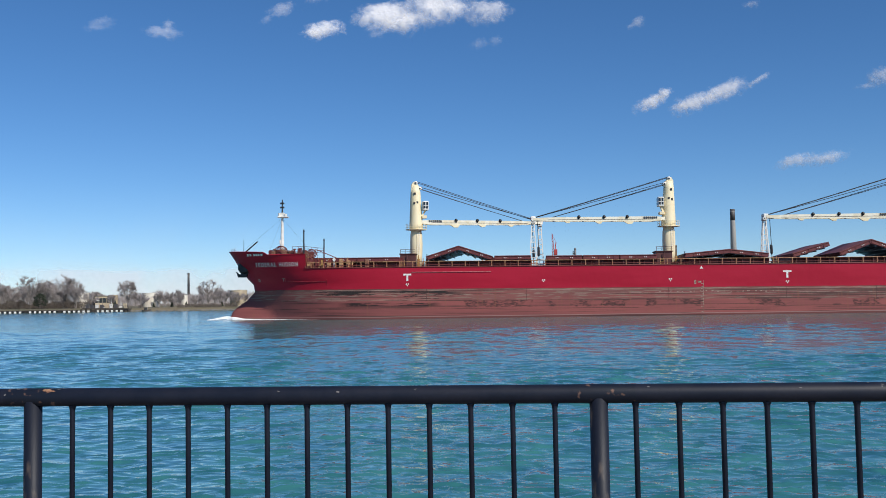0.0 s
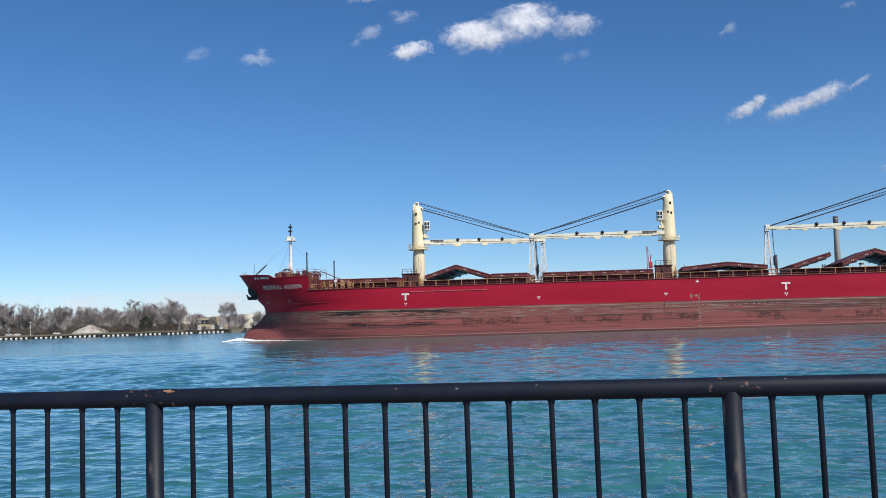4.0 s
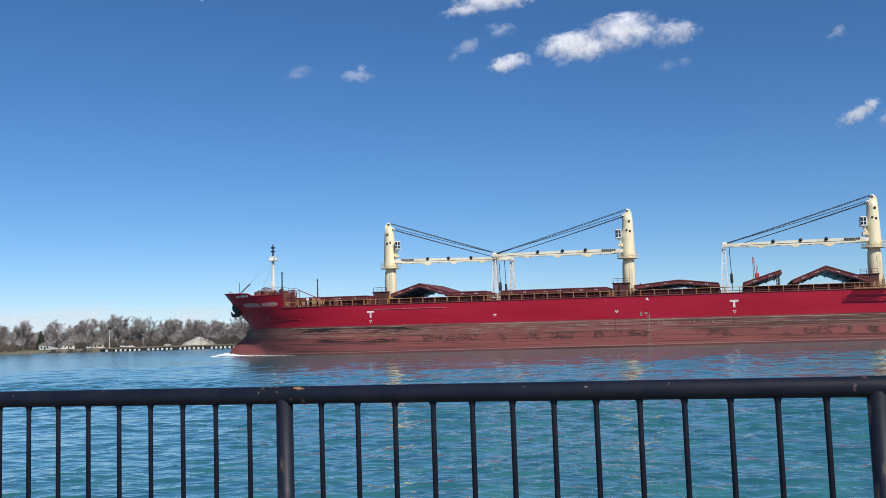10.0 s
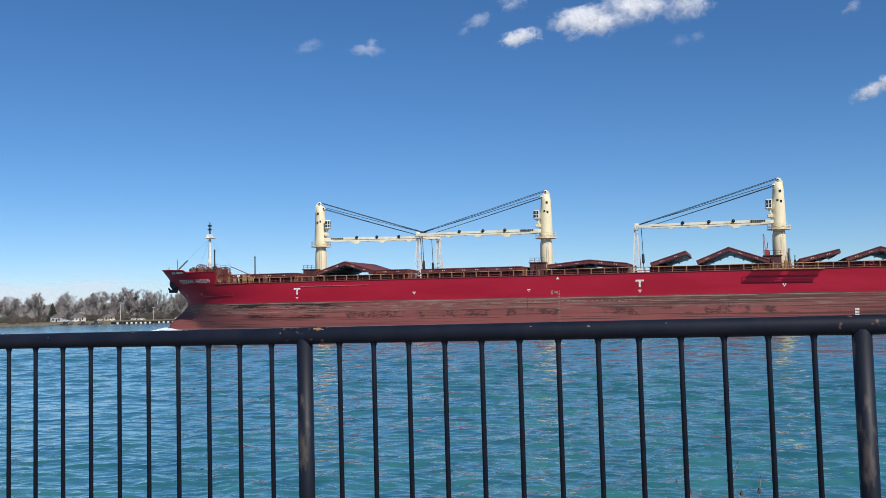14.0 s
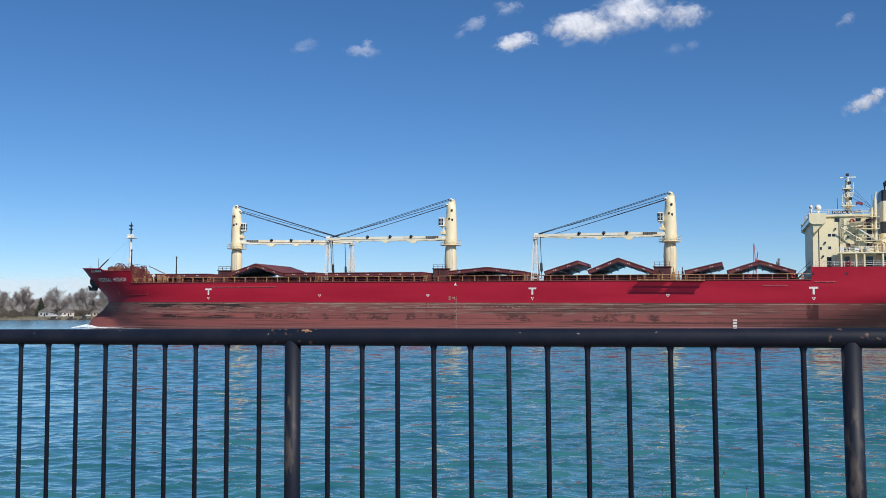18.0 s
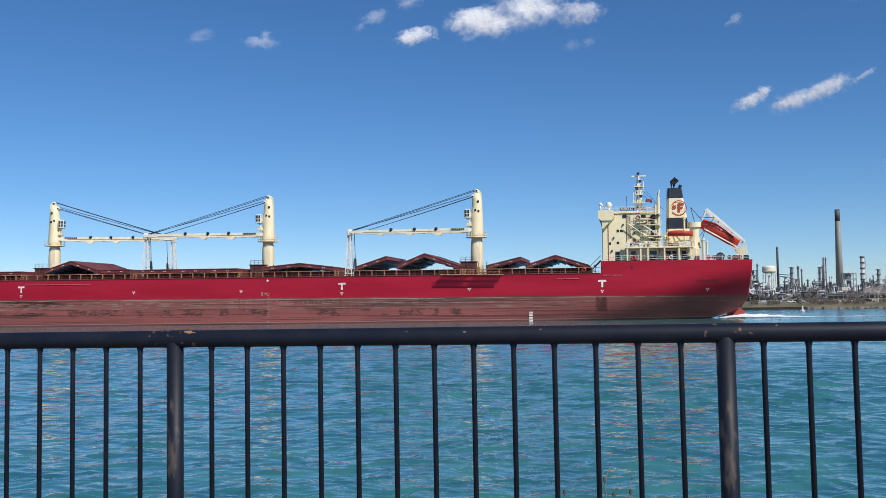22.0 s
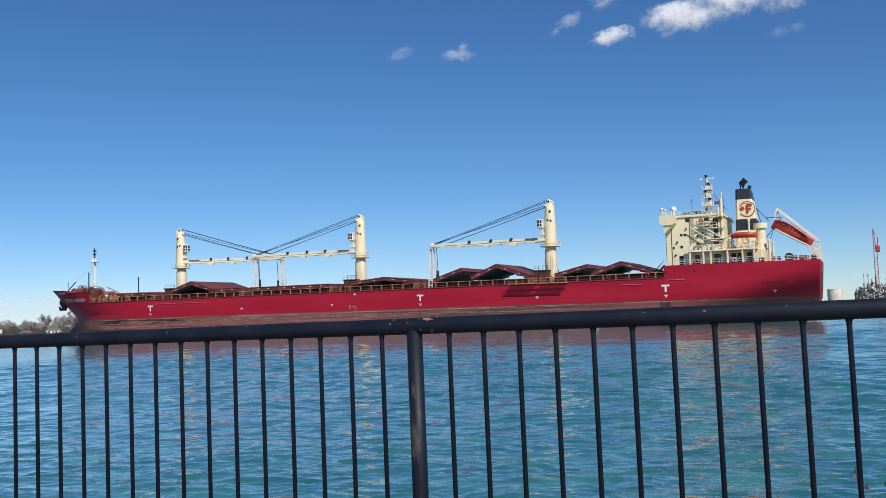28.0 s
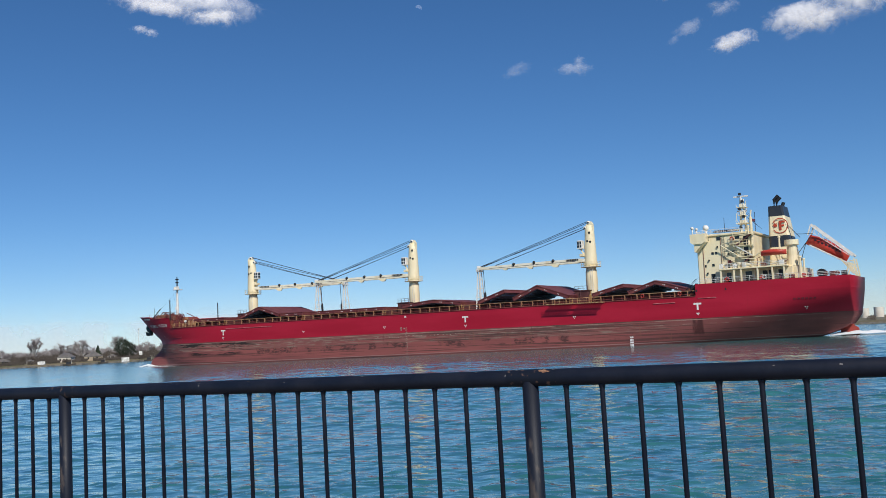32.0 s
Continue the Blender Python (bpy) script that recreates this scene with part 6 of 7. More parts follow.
    # thicket under the trees
    for i in range(40000):
        az = rnd.uniform(22.5, 57)
        d = shore_distance(az) + rnd.uniform(38, 75)
        top = 3.6 + 3.4 * noise.noise((az * 2.1, 0, 12))
        p = polar(az, d, far_height(d - shore_distance(az)) + max(1.5, top) * rnd.random())
        sticks.append((p, p + Vector((rnd.uniform(-1.2, 1.2), rnd.uniform(-0.5, 0.5), rnd.uniform(0.4, 1.8))), 0.10, 0.04))
    tagged(place("shore_brush", twig_mesh("shore_brush", sticks, 3), BRUSH), "dry brown brush along the far bank", "brush", kind="stuff")
    # distant woods fill the gaps
    sticks = []
    for i in range(56000):
        az = rnd.uniform(13, 60) if i < 51000 else rnd.uniform(-24, -15)
        d = shore_distance(az) + rnd.uniform(80, 170)
        top = height_at((0.70 + 0.35 * noise.noise((az * 1.1, 0, 4)) + 0.2 * noise.noise((az * 4, 0, 9))) * (0.8 if az < 24 else (0.62 if az > 43 else 1)), d, 150)
        z = far_height(150) + max(1, top) * rnd.random()
        p = polar(az, d, z)
        sticks.append((p, p + Vector((rnd.uniform(-1.6, 1.6), rnd.uniform(-1, 1), rnd.uniform(0.4, 2.6))), 0.11, 0.05))
    ob = place("far_woods", twig_mesh("far_woods", sticks, 3), TWIG)
    tagged(ob, "hazy grey-brown leafless woods behind the bank", "woods", kind="stuff")


plant_trees()


# ---- left shore: jetty, tanks, houses ----
def build_jetty():
    t = thing("jetty", Matrix(), "long low timber jetty with pale piles along the far bank", "jetty")
    pts = [polar(21.2 + 0.25 * k, shore_distance(21.2 + 0.25 * k) - 8) for k in range(53)]
    bm = bmesh.new()
    for a, b in zip(pts, pts[1:]):
        beam(bm, (a.x, a.y, 1.3), (b.x, b.y, 1.3), 4.2, 0.45)
    part("jetty_deck", bm, material("weathered_deck_timber", (0.075, 0.062, 0.052), 0.9, second=(0.045, 0.038, 0.033), scale=0.3), t)
    # backing added under the deck so the gaps between piles look dark
    bm = bmesh.new()
    for a, b in zip(pts, pts[1:]):
        beam(bm, (a.x, a.y, 0.3), (b.x, b.y, 0.3), 2.0, 1.6)
    part("dark_backing", bm, WOOD_DARK, t)
    bm = bmesh.new()
    box(bm, -0.62, 0.62, -0.4, 0.4, -1, 1.0, 0.08)
    me = bpy.data.meshes.new("jetty_pile")
    bm.to_mesh(me), bm.free()
    dark_pile = me.copy()
    for k in range(51):
        az = 21.4 + 0.25 * k
        ob = place("jetty_pile", me if k % 7 else dark_pile, PILE_PALE if k % 7 else WOOD_DARK, t)
        ob.matrix_basis = Matrix.Translation(polar(az, shore_distance(az) - 10.7)) @ pose(0, 0, 0, 0, 0, az)
    bm = bmesh.new()
    for a, b in zip(pts[:11], pts[1:11]):
        beam(bm, (a.x, a.y, 2.0), (b.x, b.y, 2.0), 5.0, 0.5)
    for k in range(11):
        tube(bm, [(pts[k].x, pts[k].y - 2, -1), (pts[k].x, pts[k].y - 2, 2)], 0.4, 6)
    part("loading_platform", bm, WOOD_DARK, t)
    rnd = random.Random(2)
    # rails round the platform
    for k in range(10):
        a, b = pts[k], pts[k + 1]
        bm = bmesh.new()
        for z in (2.8, 3.4):
            tube(bm, [(a.x, a.y - 2.3, z), (b.x, b.y - 2.3, z)], 0.07, 4)
        tube(bm, [(a.x, a.y - 2.3, 2.2), (a.x, a.y - 2.3, 3.4)], 0.09, 4)
        part("platform_rail", bm, PLANT_DARK, t)
    for k in range(9):
        p = pts[1 + k]
        bm = bmesh.new()
        box(bm, -0.9, 0.9, -0.7, 0.7, 2.2, 2.2 + rnd.uniform(0.8, 2.6), 0.08)
        if k % 2:
            tube(bm, [(0.3, 0, 2.2), (0.3, 0, 7.0)], 0.12, 5)
        ob = part("platform_gear", bm, rnd.choice((TANK_TAN, PILE_PALE, PLANT_DARK)), t)
        ob.location = (p.x, p.y, 0)


build_jetty()


def tank(az, wide, el, d, mat, label):
    """A storage tank with a shallow cone roof, a rim and a stair."""
    off = d - shore_distance(az)
    h, r = height_at(el, d, off), d * math.tan(radians(wide)) / 2
    t = thing("storage_tank", Matrix.Translation(polar(az, d, far_height(off))), label, "tank", "tanks on the far bank")
    bm = bmesh.new()
    tube(bm, [(0, 0, -0.5), (0, 0, h)], r, 28)
    part("tank_shell", bm, mat, t)
    bm = bmesh.new()
    tube(bm, [(0, 0, h), (0, 0, h + 0.25), (0, 0, h + r * 0.12)], [r * 1.015, r * 1.015, 0.3], 28)
    part("tank_roof", bm, mat, t)
    bm = bmesh.new()
    tube(bm, [(math.cos(a) * (r + 0.3), math.sin(a) * (r + 0.3), h * k / 14) for k, a in enumerate(radians(200 + 9 * k) for k in range(15))], 0.14, 4)
    part("tank_stair", bm, mat, t)


for row in ((23.65, 0.55, 0.72, 650, TANK_WHITE), (20.05, 0.95, 0.66, 650, TANK_WHITE), (18.2, 0.36, 0.51, 615, TANK_WHITE), (15.15, 1.0, 0.76, 600, TANK_TAN), (24.35, 0.5, 0.7, 680, PLANT_STEEL), (22.1, 0.5, 0.58, 640, TANK_TAN),
            (4.5, 0.45, 0.42, 640, TANK_WHITE), (3.8, 0.5, 0.46, 650, TANK_WHITE), (-1.3, 0.8, 0.66, 640, TANK_WHITE), (3.1, 0.5, 0.4, 660, TANK_WHITE), (2.2, 0.6, 0.45, 700, TANK_TAN)):
    tank(*row, "pale cylindrical storage tank on the far bank" if row[4] is TANK_WHITE else "tan cylindrical storage tank on the far bank")


def stack(az, el, d, r0, r1, mat, label, band=None):
    off = d - shore_distance(az)
    z = far_height(off)
    h = height_at(el, d, off)
    t = thing("chimney", Matrix.Translation(polar(az, d, z)), label, "chimney", "plant chimneys")
    bm = bmesh.new()
    tube(bm, [(0, 0, -1), (0, 0, h * 0.85), (0, 0, h)], [r0, r1 + (r0 - r1) * 0.15, r1], 16)
    part("shaft", bm, mat, t, smooth=True)
    if band:
        bm = bmesh.new()
        tube(bm, [(0, 0, h * (1 - band)), (0, 0, h * 1.002)], [(r1 + (r0 - r1) * band) * 1.02, r1 * 1.04], 16)
        part("sooty_top", bm, PLANT_DARK, t, "soot-dark chimney top", smooth=True)
    for f in (0.6, 0.97):
        bm = bmesh.new()
        r = r1 + (r0 - r1) * (1 - f) + 0.25
        tube(bm, [(0, 0, h * f), (0, 0, h * f + 0.5)], r, 16)
        part("gallery", bm, mat, t)


stack(17.98, 1.81, 760, 1.0, 0.75, PLANT_DARK, "slim dark chimney behind the trees")
stack(17.34, 1.07, 760, 0.6, 0.5, PLANT_DARK, "short dark chimney behind the trees")
stack(-13.78, 4.97, 1300, 5.0, 2.9, CHIMNEY, "tall tapered concrete chimney with a dark top", 0.13)
stack(-10.57, 3.03, 1100, 1.35, 1.15, PLANT_DARK, "tall dark steel stack")


SALT = material("grey_road_salt", (0.46, 0.43, 0.37), 0.95, second=(0.34, 0.31, 0.27), scale=0.25)


def salt_dome():
    d, az = 655, 28.85
    z = far_height(d - shore_distance(az))
    rows = []
    for j in range(8):
        u = j / 7
        rows.append([(math.cos(a) * 11.5 * (1 - u ** 1.3), math.sin(a) * 9 * (1 - u ** 1.3), 5.2 * u ** 0.85 * (1 + 0.08 * noise.noise((a, u, 1)))) for a in [2 * math.pi * k / 28 for k in range(29)]])
    ob = place("salt_pile", grid_mesh("salt_pile", rows), SALT, smooth=True)
    ob.matrix_basis = Matrix.Translation(polar(az, d, z)) @ pose(0, 0, 0, 0, 0, az)
    tagged(ob, "pale grey heap of salt on the far bank", "heap")


salt_dome()


def house(az, d, w, h, mat, label, roof=ROOF):
    t = thing("house", Matrix.Translation(polar(az, d, far_height(d - shore_distance(az)))) @ pose(0, 0, 0, 0, 0, az + 25 * math.sin(az * 3)), label, "house", "houses on the far bank")
    bm = bmesh.new()
    box(bm, -w / 2, w / 2, -3.5, 3.5, -0.3, h, 0.03)
    part("wall", bm, mat, t)
    bm = bmesh.new()
    prism(bm, ((-w / 2 - 0.4, h), (w / 2 + 0.4, h), (w / 2 + 0.3, h + 0.25), (0, h + w * 0.32), (-w / 2 - 0.3, h + 0.25)), -3.9, 3.9)
    part("roof", fixed(bm), roof, t)
    for x in (-w * 0.28, w * 0.2):
        bm = bmesh.new()
        box(bm, x - 0.5, x + 0.5, -3.56, -3.48, 0.9, 2.2, 0.02)
        part("window", bm, GLASS, t)
    bm = bmesh.new()
    box(bm, -0.45, 0.45, -3.56, -3.48, 0, 2.0, 0.02)
    part("door", bm, GLASS, t)


for az, off, w, h, m in ((49.60, 22, 8.5, 2.9, TANK_WHITE), (48.2, 22, 11, 2.6, TANK_TAN), (47.2, 34, 5, 1.9, TANK_WHITE), (52.8, 30, 6, 2.0, TANK_TAN), (51.42, 22, 3.4, 1.6, TANK_WHITE), (44.4, 26, 5, 1.7, TANK_WHITE), (36.0, 30, 8, 2.4, TANK_WHITE), (34.4, 26, 7, 2.2, TANK_TAN), (37.0, 36, 8, 2.8, PLANT_PALE), (43.0, 30, 9, 2.8, TANK_WHITE), (40.4, 30, 8, 2.6, TANK_TAN)):
    house(az, shore_distance(az) + off, w, h, m, "small white house with a grey roof among trees" if m is TANK_WHITE else "small tan house with a grey roof among trees")


def slab_building(az, d, w, depth, h, mat, label, windows=6):
    t = thing("plant_building", Matrix.Translation(polar(az, d, far_height(d - shore_distance(az)))) @ pose(0, 0, 0, 0, 0, az), label, "building", "plant buildings")
    bm = bmesh.new()
    box(bm, -w / 2, w / 2, -depth / 2, depth / 2, -0.5, h, 0.06)
    part("wall", bm, mat, t)
    bm = bmesh.new()
    box(bm, -w / 2 - 0.3, w / 2 + 0.3, -depth / 2 - 0.3, depth / 2 + 0.3, h, h + 0.35, 0.05)
    part("roof", bm, ROOF, t)
    n = windows
    for k in range(n):
        x = -w / 2 + (k + 0.5) * w / n
        bm = bmesh.new()
        box(bm, x - w / n * 0.47, x + w / n * 0.47, -depth / 2 - 0.06, -depth / 2 + 0.02, h * 0.45, h * 0.85, 0.02)
        part("window", bm, GLASS, t)


BRICK_RED = material("red_brown_cladding", (0.26, 0.07, 0.05), 0.8, second=(0.20, 0.06, 0.04), scale=0.2)
slab_building(22.55, 632, 11, 9, 7.2, TANK_TAN, "tan industrial building behind the jetty", 5)
slab_building(0.36, 560, 9.5, 8, 5.5, BRICK_RED, "red-brown industrial building on the far bank", 3)
slab_building(1.4, 580, 12, 8, 4.0, TANK_WHITE, "low white industrial building on the far bank", 4)
slab_building(-14.2, 470, 17, 10, 3.5, TANK_TAN, "long low office block with dark windows", 8)
slab_building(-16.4, 480, 19, 10, 3.3, TANK_TAN, "long low office block with dark windows", 9)
slab_building(-18.6, 480, 16, 10, 2.3, TANK_WHITE, "long low white office block", 8)
slab_building(-12.2, 520, 7, 8, 5.0, PLANT_DARK, "dark boxy plant building", 3)
slab_building(-6.5, 560, 9, 8, 3.4, TANK_WHITE, "small pale shed by the water", 3)
slab_building(-10.0, 540, 14, 9, 2.6, PLANT_PALE, "pale low plant building", 5)
slab_building(-4.6, 600, 16, 9, 3.0, PLANT_STEEL, "grey low plant building", 5)


def pole(az, d, el, r, mat, label, name="lamp_post"):
    off = d - shore_distance(az)
    h = height_at(el, d, off)
    t = thing(name, Matrix.Translation(polar(az, d, far_height(off))), label, "lamp post")
    bm = bmesh.new()
    tube(bm, [(0, 0, -0.5), (0, 0, h)], [r, r * 0.6], 6)
    part("pole", bm, mat, t)
    bm = bmesh.new()
    box(bm, -r * 5, r * 5, -r * 2, r * 2, h, h + r * 2.5, r * 0.4)
    part("lamp_head", bm, mat, t)


for az, off, el, r, m in ((33.75, 20, 0.85, 0.18, PILE_PALE), (45.76, 90, 1.5, 0.22, PILE_PALE), (31.95, 20, 0.55, 0.15, PILE_PALE), (-15.67, 40, 0.38, 0.14, PILE_PALE), (-0.37, 120, 2.22, 0.2, PLANT_STEEL), (49.0, 30, 0.5, 0.12, PLANT_STEEL), (51.6, 30, 0.35, 0.12, PLANT_STEEL), (22.9, 4, 0.28, 0.15, PILE_PALE)):
    pole(az, shore_distance(az) + off, el, r, m, "tall slim light pole on the far bank")


def sign(az, d, w, h, z):
    t = thing("sign_board", Matrix.Translation(polar(az, d, far_height(d - shore_distance(az)))) @ pose(0, 0, 0, 0, 0, az), "plain white board on posts at the water's edge", "sign")
    bm = bmesh.new()
    box(bm, -w / 2, w / 2, -0.08, 0.08, z, z + h, 0.02)
    part("board", bm, PILE_PALE, t)
    for x in (-w * 0.35, w * 0.35):
        bm = bmesh.new()
        box(bm, x - 0.12, x + 0.12, -0.06, 0.06, -0.5, z, 0.02)
        part("post", bm, WOOD_DARK, t)


sign(50.88, shore_distance(50.88) + 1.5, 4.2, 1.9, 0.3)
sign(46.5, 632, 4.6, 2.6, 1.0)
sign(45.67, 640, 2.0, 2.4, 4.0)


def moored_boat(az, off, length, label):
    """A small dark workboat with a low cabin."""
    d = shore_distance(az) - off
    t = thing("moored_boat", Matrix.Translation(polar(az, d)) @ pose(0, 0, 0, 0, 0, az + 12), label, "boat", "boats along the far bank")
    n = length / 2
    bm = bmesh.new()
    prism(bm, ((-n, 0.9), (-n * 0.9, -0.4), (n * 0.8, -0.4), (n, 1.2), (n * 0.3, 0.85)), -1.0, 1.0)
    part("hull", fixed(bm), WOOD_DARK, t)
    bm = bmesh.new()
    box(bm, -n * 0.5, n * 0.2, -0.8, 0.8, 0.8, 2.2, 0.1)
    part("cabin", bm, DARK, t)
    bm = bmesh.new()
    tube(bm, [(n * 0.3, 0, 0.8), (n * 0.3, 0, 3.4)], 0.08, 6)
    part("mast", bm, PILE_PALE, t)


for az, off, length in ((36.6, 6, 8.0), (35.7, 6, 6.0), (35.0, 7, 7.0), (49.44, 9, 7.5), (47.67, 9, 6.0), (45.2, 10, 6.5), (44.4, 10, 5.0), (20.3, 10, 4.5)):
    moored_boat(az, off, length, "small dark workboat moored off the far bank")


# ---- refinery ----
def column(az, el, d, w, mat, bands=False):
    """A process column: shaft, ring platforms and a side pipe."""
    off = d - shore_distance(az)
    h = height_at(el, d, off)
    t = thing("process_column", Matrix.Translation(polar(az, d, far_height(off))), "grey refinery column ringed with platforms" if not bands else "pale refinery column with dark bands", "column", "refinery columns")
    bm = bmesh.new()
    tube(bm, [(0, 0, -1), (0, 0, h * 0.6), (0, 0, h * 0.62), (0, 0, h * 0.94), (0, 0, h)], [w / 2, w / 2, w * 0.42, w * 0.42, w * 0.16], 12)
    part("shaft", bm, mat, t, smooth=True)
    k = h * 0.30
    i = 0
    while k < h:
        bm = bmesh.new()
        tube(bm, [(0, 0, k), (0, 0, k + (1.6 if bands else 0.45))], w * (0.53 if bands else 0.82), 12)
        part("ring_platform", bm, PLANT_DARK if bands or i % 2 else PLANT_STEEL, t)
        k += h * (0.13 if bands else 0.17)
        i += 1
    bm = bmesh.new()
    tube(bm, [(w * 0.75, 0, 0), (w * 0.75, 0, h * 0.9), (w * 0.2, 0, h * 1.0)], w * 0.09, 6)
    part("riser_pipe", bm, PLANT_PALE, t)


def flue(az, el, d, w, mat=PLANT_DARK):
    off = d - shore_distance(az)
    h = height_at(el, d, off)
    t = thing("refinery_stack", Matrix.Translation(polar(az, d, far_height(off))), "slim dark refinery stack", "stack", "refinery stacks")
    bm = bmesh.new()
    tube(bm, [(0, 0, -1), (0, 0, h * 0.3), (0, 0, h)], [w * 0.7, w * 0.5, w * 0.42], 10)
    part("shaft", bm, mat, t, smooth=True)
    bm = bmesh.new()
    tube(bm, [(0, 0, h * 0.93), (0, 0, h * 0.95)], w * 0.9, 10)
    part("gallery", bm, PLANT_STEEL, t)


def frame_tower(az, el, d, w, mat=PLANT_STEEL):
    """An open steel structure with floors and vessels."""
    rnd = random.Random(int(az * 100) + 5000)
    off = d - shore_distance(az)
    h = height_at(el, d, off)
    t = thing("process_structure", Matrix.Translation(polar(az, d, far_height(off))), "open steel process structure with vessels", "structure", "refinery structures")
    bm = bmesh.new()
    for x in (-w / 2, w / 2):
        for y in (-w / 2, w / 2):
            beam(bm, (x, y, -1), (x, y, h), 0.55, 0.55)
    part("steel_frame", bm, mat, t)
    n = max(2, int(h / 5))
    for k in range(1, n + 1):
        bm = bmesh.new()
        z = h * k / n
        box(bm, -w / 2 - 0.4, w / 2 + 0.4, -w / 2 - 0.4, w / 2 + 0.4, z - 0.3, z, 0.05)
        for s in (-1, 1):
            beam(bm, (-w / 2 * s, -w / 2, z - h / n), (w / 2 * s, -w / 2, z), 0.3, 0.3)
        part("floor", bm, mat, t)
        bm = bmesh.new()
        r = w * rnd.uniform(0.16, 0.34)
        x = rnd.uniform(-0.25, 0.25) * w
        if rnd.random() < 0.5:
            tube(bm, [(x, 0, z - h / n * 0.95), (x, 0, z - h / n * 0.1)], r, 10)
        else:
            tube(bm, [(-w * 0.42, 0, z - h / n * 0.5), (w * 0.42, 0, z - h / n * 0.5)], min(r, h / n * 0.4), 10)
        part("vessel", bm, rnd.choice((PLANT_PALE, PLANT_STEEL, PLANT_DARK, TANK_WHITE)), t)


def build_refinery():
    rnd = random.Random(12)
    for az, el, w in ((-6.9, 1.74, 2.0), (-7.33, 1.29, 2.4), (-8.7, 1.86, 1.0), (-8.91, 1.96, 1.7), (-9.47, 2.11, 1.8), (-7.82, 1.57, 1.6), (-7.95, 1.68, 1.8), (-11.64, 1.92, 2.2), (-11.82, 1.77, 1.6), (-12.12, 1.16, 2.2), (-12.42, 0.98, 2.4), (-13.09, 2.36, 1.2), (-12.90, 1.9, 1.3), (-15.46, 1.30, 1.2), (-5.3, 2.1, 1.3), (-4.3, 1.5, 1.3), (-3.4, 1.3, 1.6), (-4.9, 1.3, 1.4), (-6.1, 1.15, 1.4), (-2.8, 0.95, 1.5)):
        flue(az, el, 1050 + 80 * rnd.random(), w)
    for k in range(24):
        az = rnd.uniform(-15.6, -2.6)
        flue(az, rnd.uniform(0.7, 1.45), 1000 + 150 * rnd.random(), rnd.uniform(0.6, 1.4), rnd.choice((PLANT_STEEL, PLANT_STEEL, PLANT_PALE)))
    for az, el, w, m in ((-6.38, 1.37, 3.2, PLANT_STEEL), (-5.85, 1.44, 3.4, PLANT_STEEL), (-7.5, 1.47, 2.6, PLANT_PALE), (-11.29, 1.87, 3.4, PLANT_STEEL), (-12.76, 1.84, 3.2, PLANT_STEEL), (-12.97, 2.36, 2.0, PLANT_STEEL), (-15.73, 1.62, 3.0, PLANT_STEEL), (-10.95, 1.3, 3.0, PLANT_PALE), (-4.0, 1.1, 3.0, PLANT_STEEL), (-5.0, 1.0, 3.0, PLANT_PALE), (-3.0, 0.85, 3, PLANT_STEEL)):
        column(az, el, 1020 + 60 * rnd.random(), w, m)
    column(-14.95, 2.38, 1080, 4.6, PLANT_PALE, True)
    for az, el, w in ((-9.27, 1.75, 6), (-8.32, 1.15, 6), (-6.6, 0.95, 7), (-7.2, 1.0, 6), (-9.0, 1.0, 8), (-11.5, 1.2, 6), (-12.6, 1.05, 7), (-14.25, 1.45, 10), (-13.3, 0.9, 9), (-10.8, 0.9, 7), (-5.6, 0.95, 7), (-4.6, 0.9, 6), (-3.7, 0.8, 7), (-15.3, 0.75, 8), (-8.0, 0.85, 7), (-11.0, 0.7, 9), (-12.0, 0.75, 8), (-9.7, 0.8, 8), (-2.6, 0.6, 8)):
        frame_tower(az, el, 960 + 100 * rnd.random(), w)
    # low units, drums and pipe racks between the towers
    for k in range(70):
        az = rnd.uniform(-16.3, -2.4)
        d = rnd.uniform(760, 940)
        off = d - shore_distance(az)
        top = height_at(rnd.uniform(0.38, 0.9), d, off)
        t = thing("process_unit", Matrix.Translation(polar(az, d, far_height(off))) @ pose(0, 0, 0, 0, 0, az), "low refinery unit of drums and pipework", "unit", "refinery units")
        bm = bmesh.new()
        w = rnd.uniform(3, 8)
        box(bm, -w / 2, w / 2, -3, 3, -1, top * rnd.uniform(0.5, 0.9), 0.1)
        part("unit_body", bm, rnd.choice((PLANT_DARK, PLANT_STEEL, PLANT_PALE, PLANT_STEEL, TANK_WHITE, PLANT_DARK)), t)
        bm = bmesh.new()
        tube(bm, [(w * 0.3, -2, 0), (w * 0.3, -2, top)], rnd.uniform(0.3, 0.9), 8)
        part("standpipe", bm, rnd.choice((PLANT_STEEL, PLANT_PALE, PLANT_DARK)), t)
        bm = bmesh.new()
        tube(bm, [(-w * 0.7, -3.4, top * 0.5), (w * 0.7, -3.4, top * 0.5)], rnd.uniform(0.4, 1.1), 8)
        part("drum", bm, rnd.choice((PLANT_STEEL, PLANT_PALE, TANK_WHITE)), t)
    # tall stack in scaffolding
    stack(-4.76, 3.0, 1050, 1.3, 1.1, PLANT_STEEL, "tall grey stack wrapped in pipes and platforms")
    for k in (2, 5, 8):
        frame_tower(-4.70 + 0.012 * (k % 2), 0.5 + 0.29 * k, 1052, 2.6)
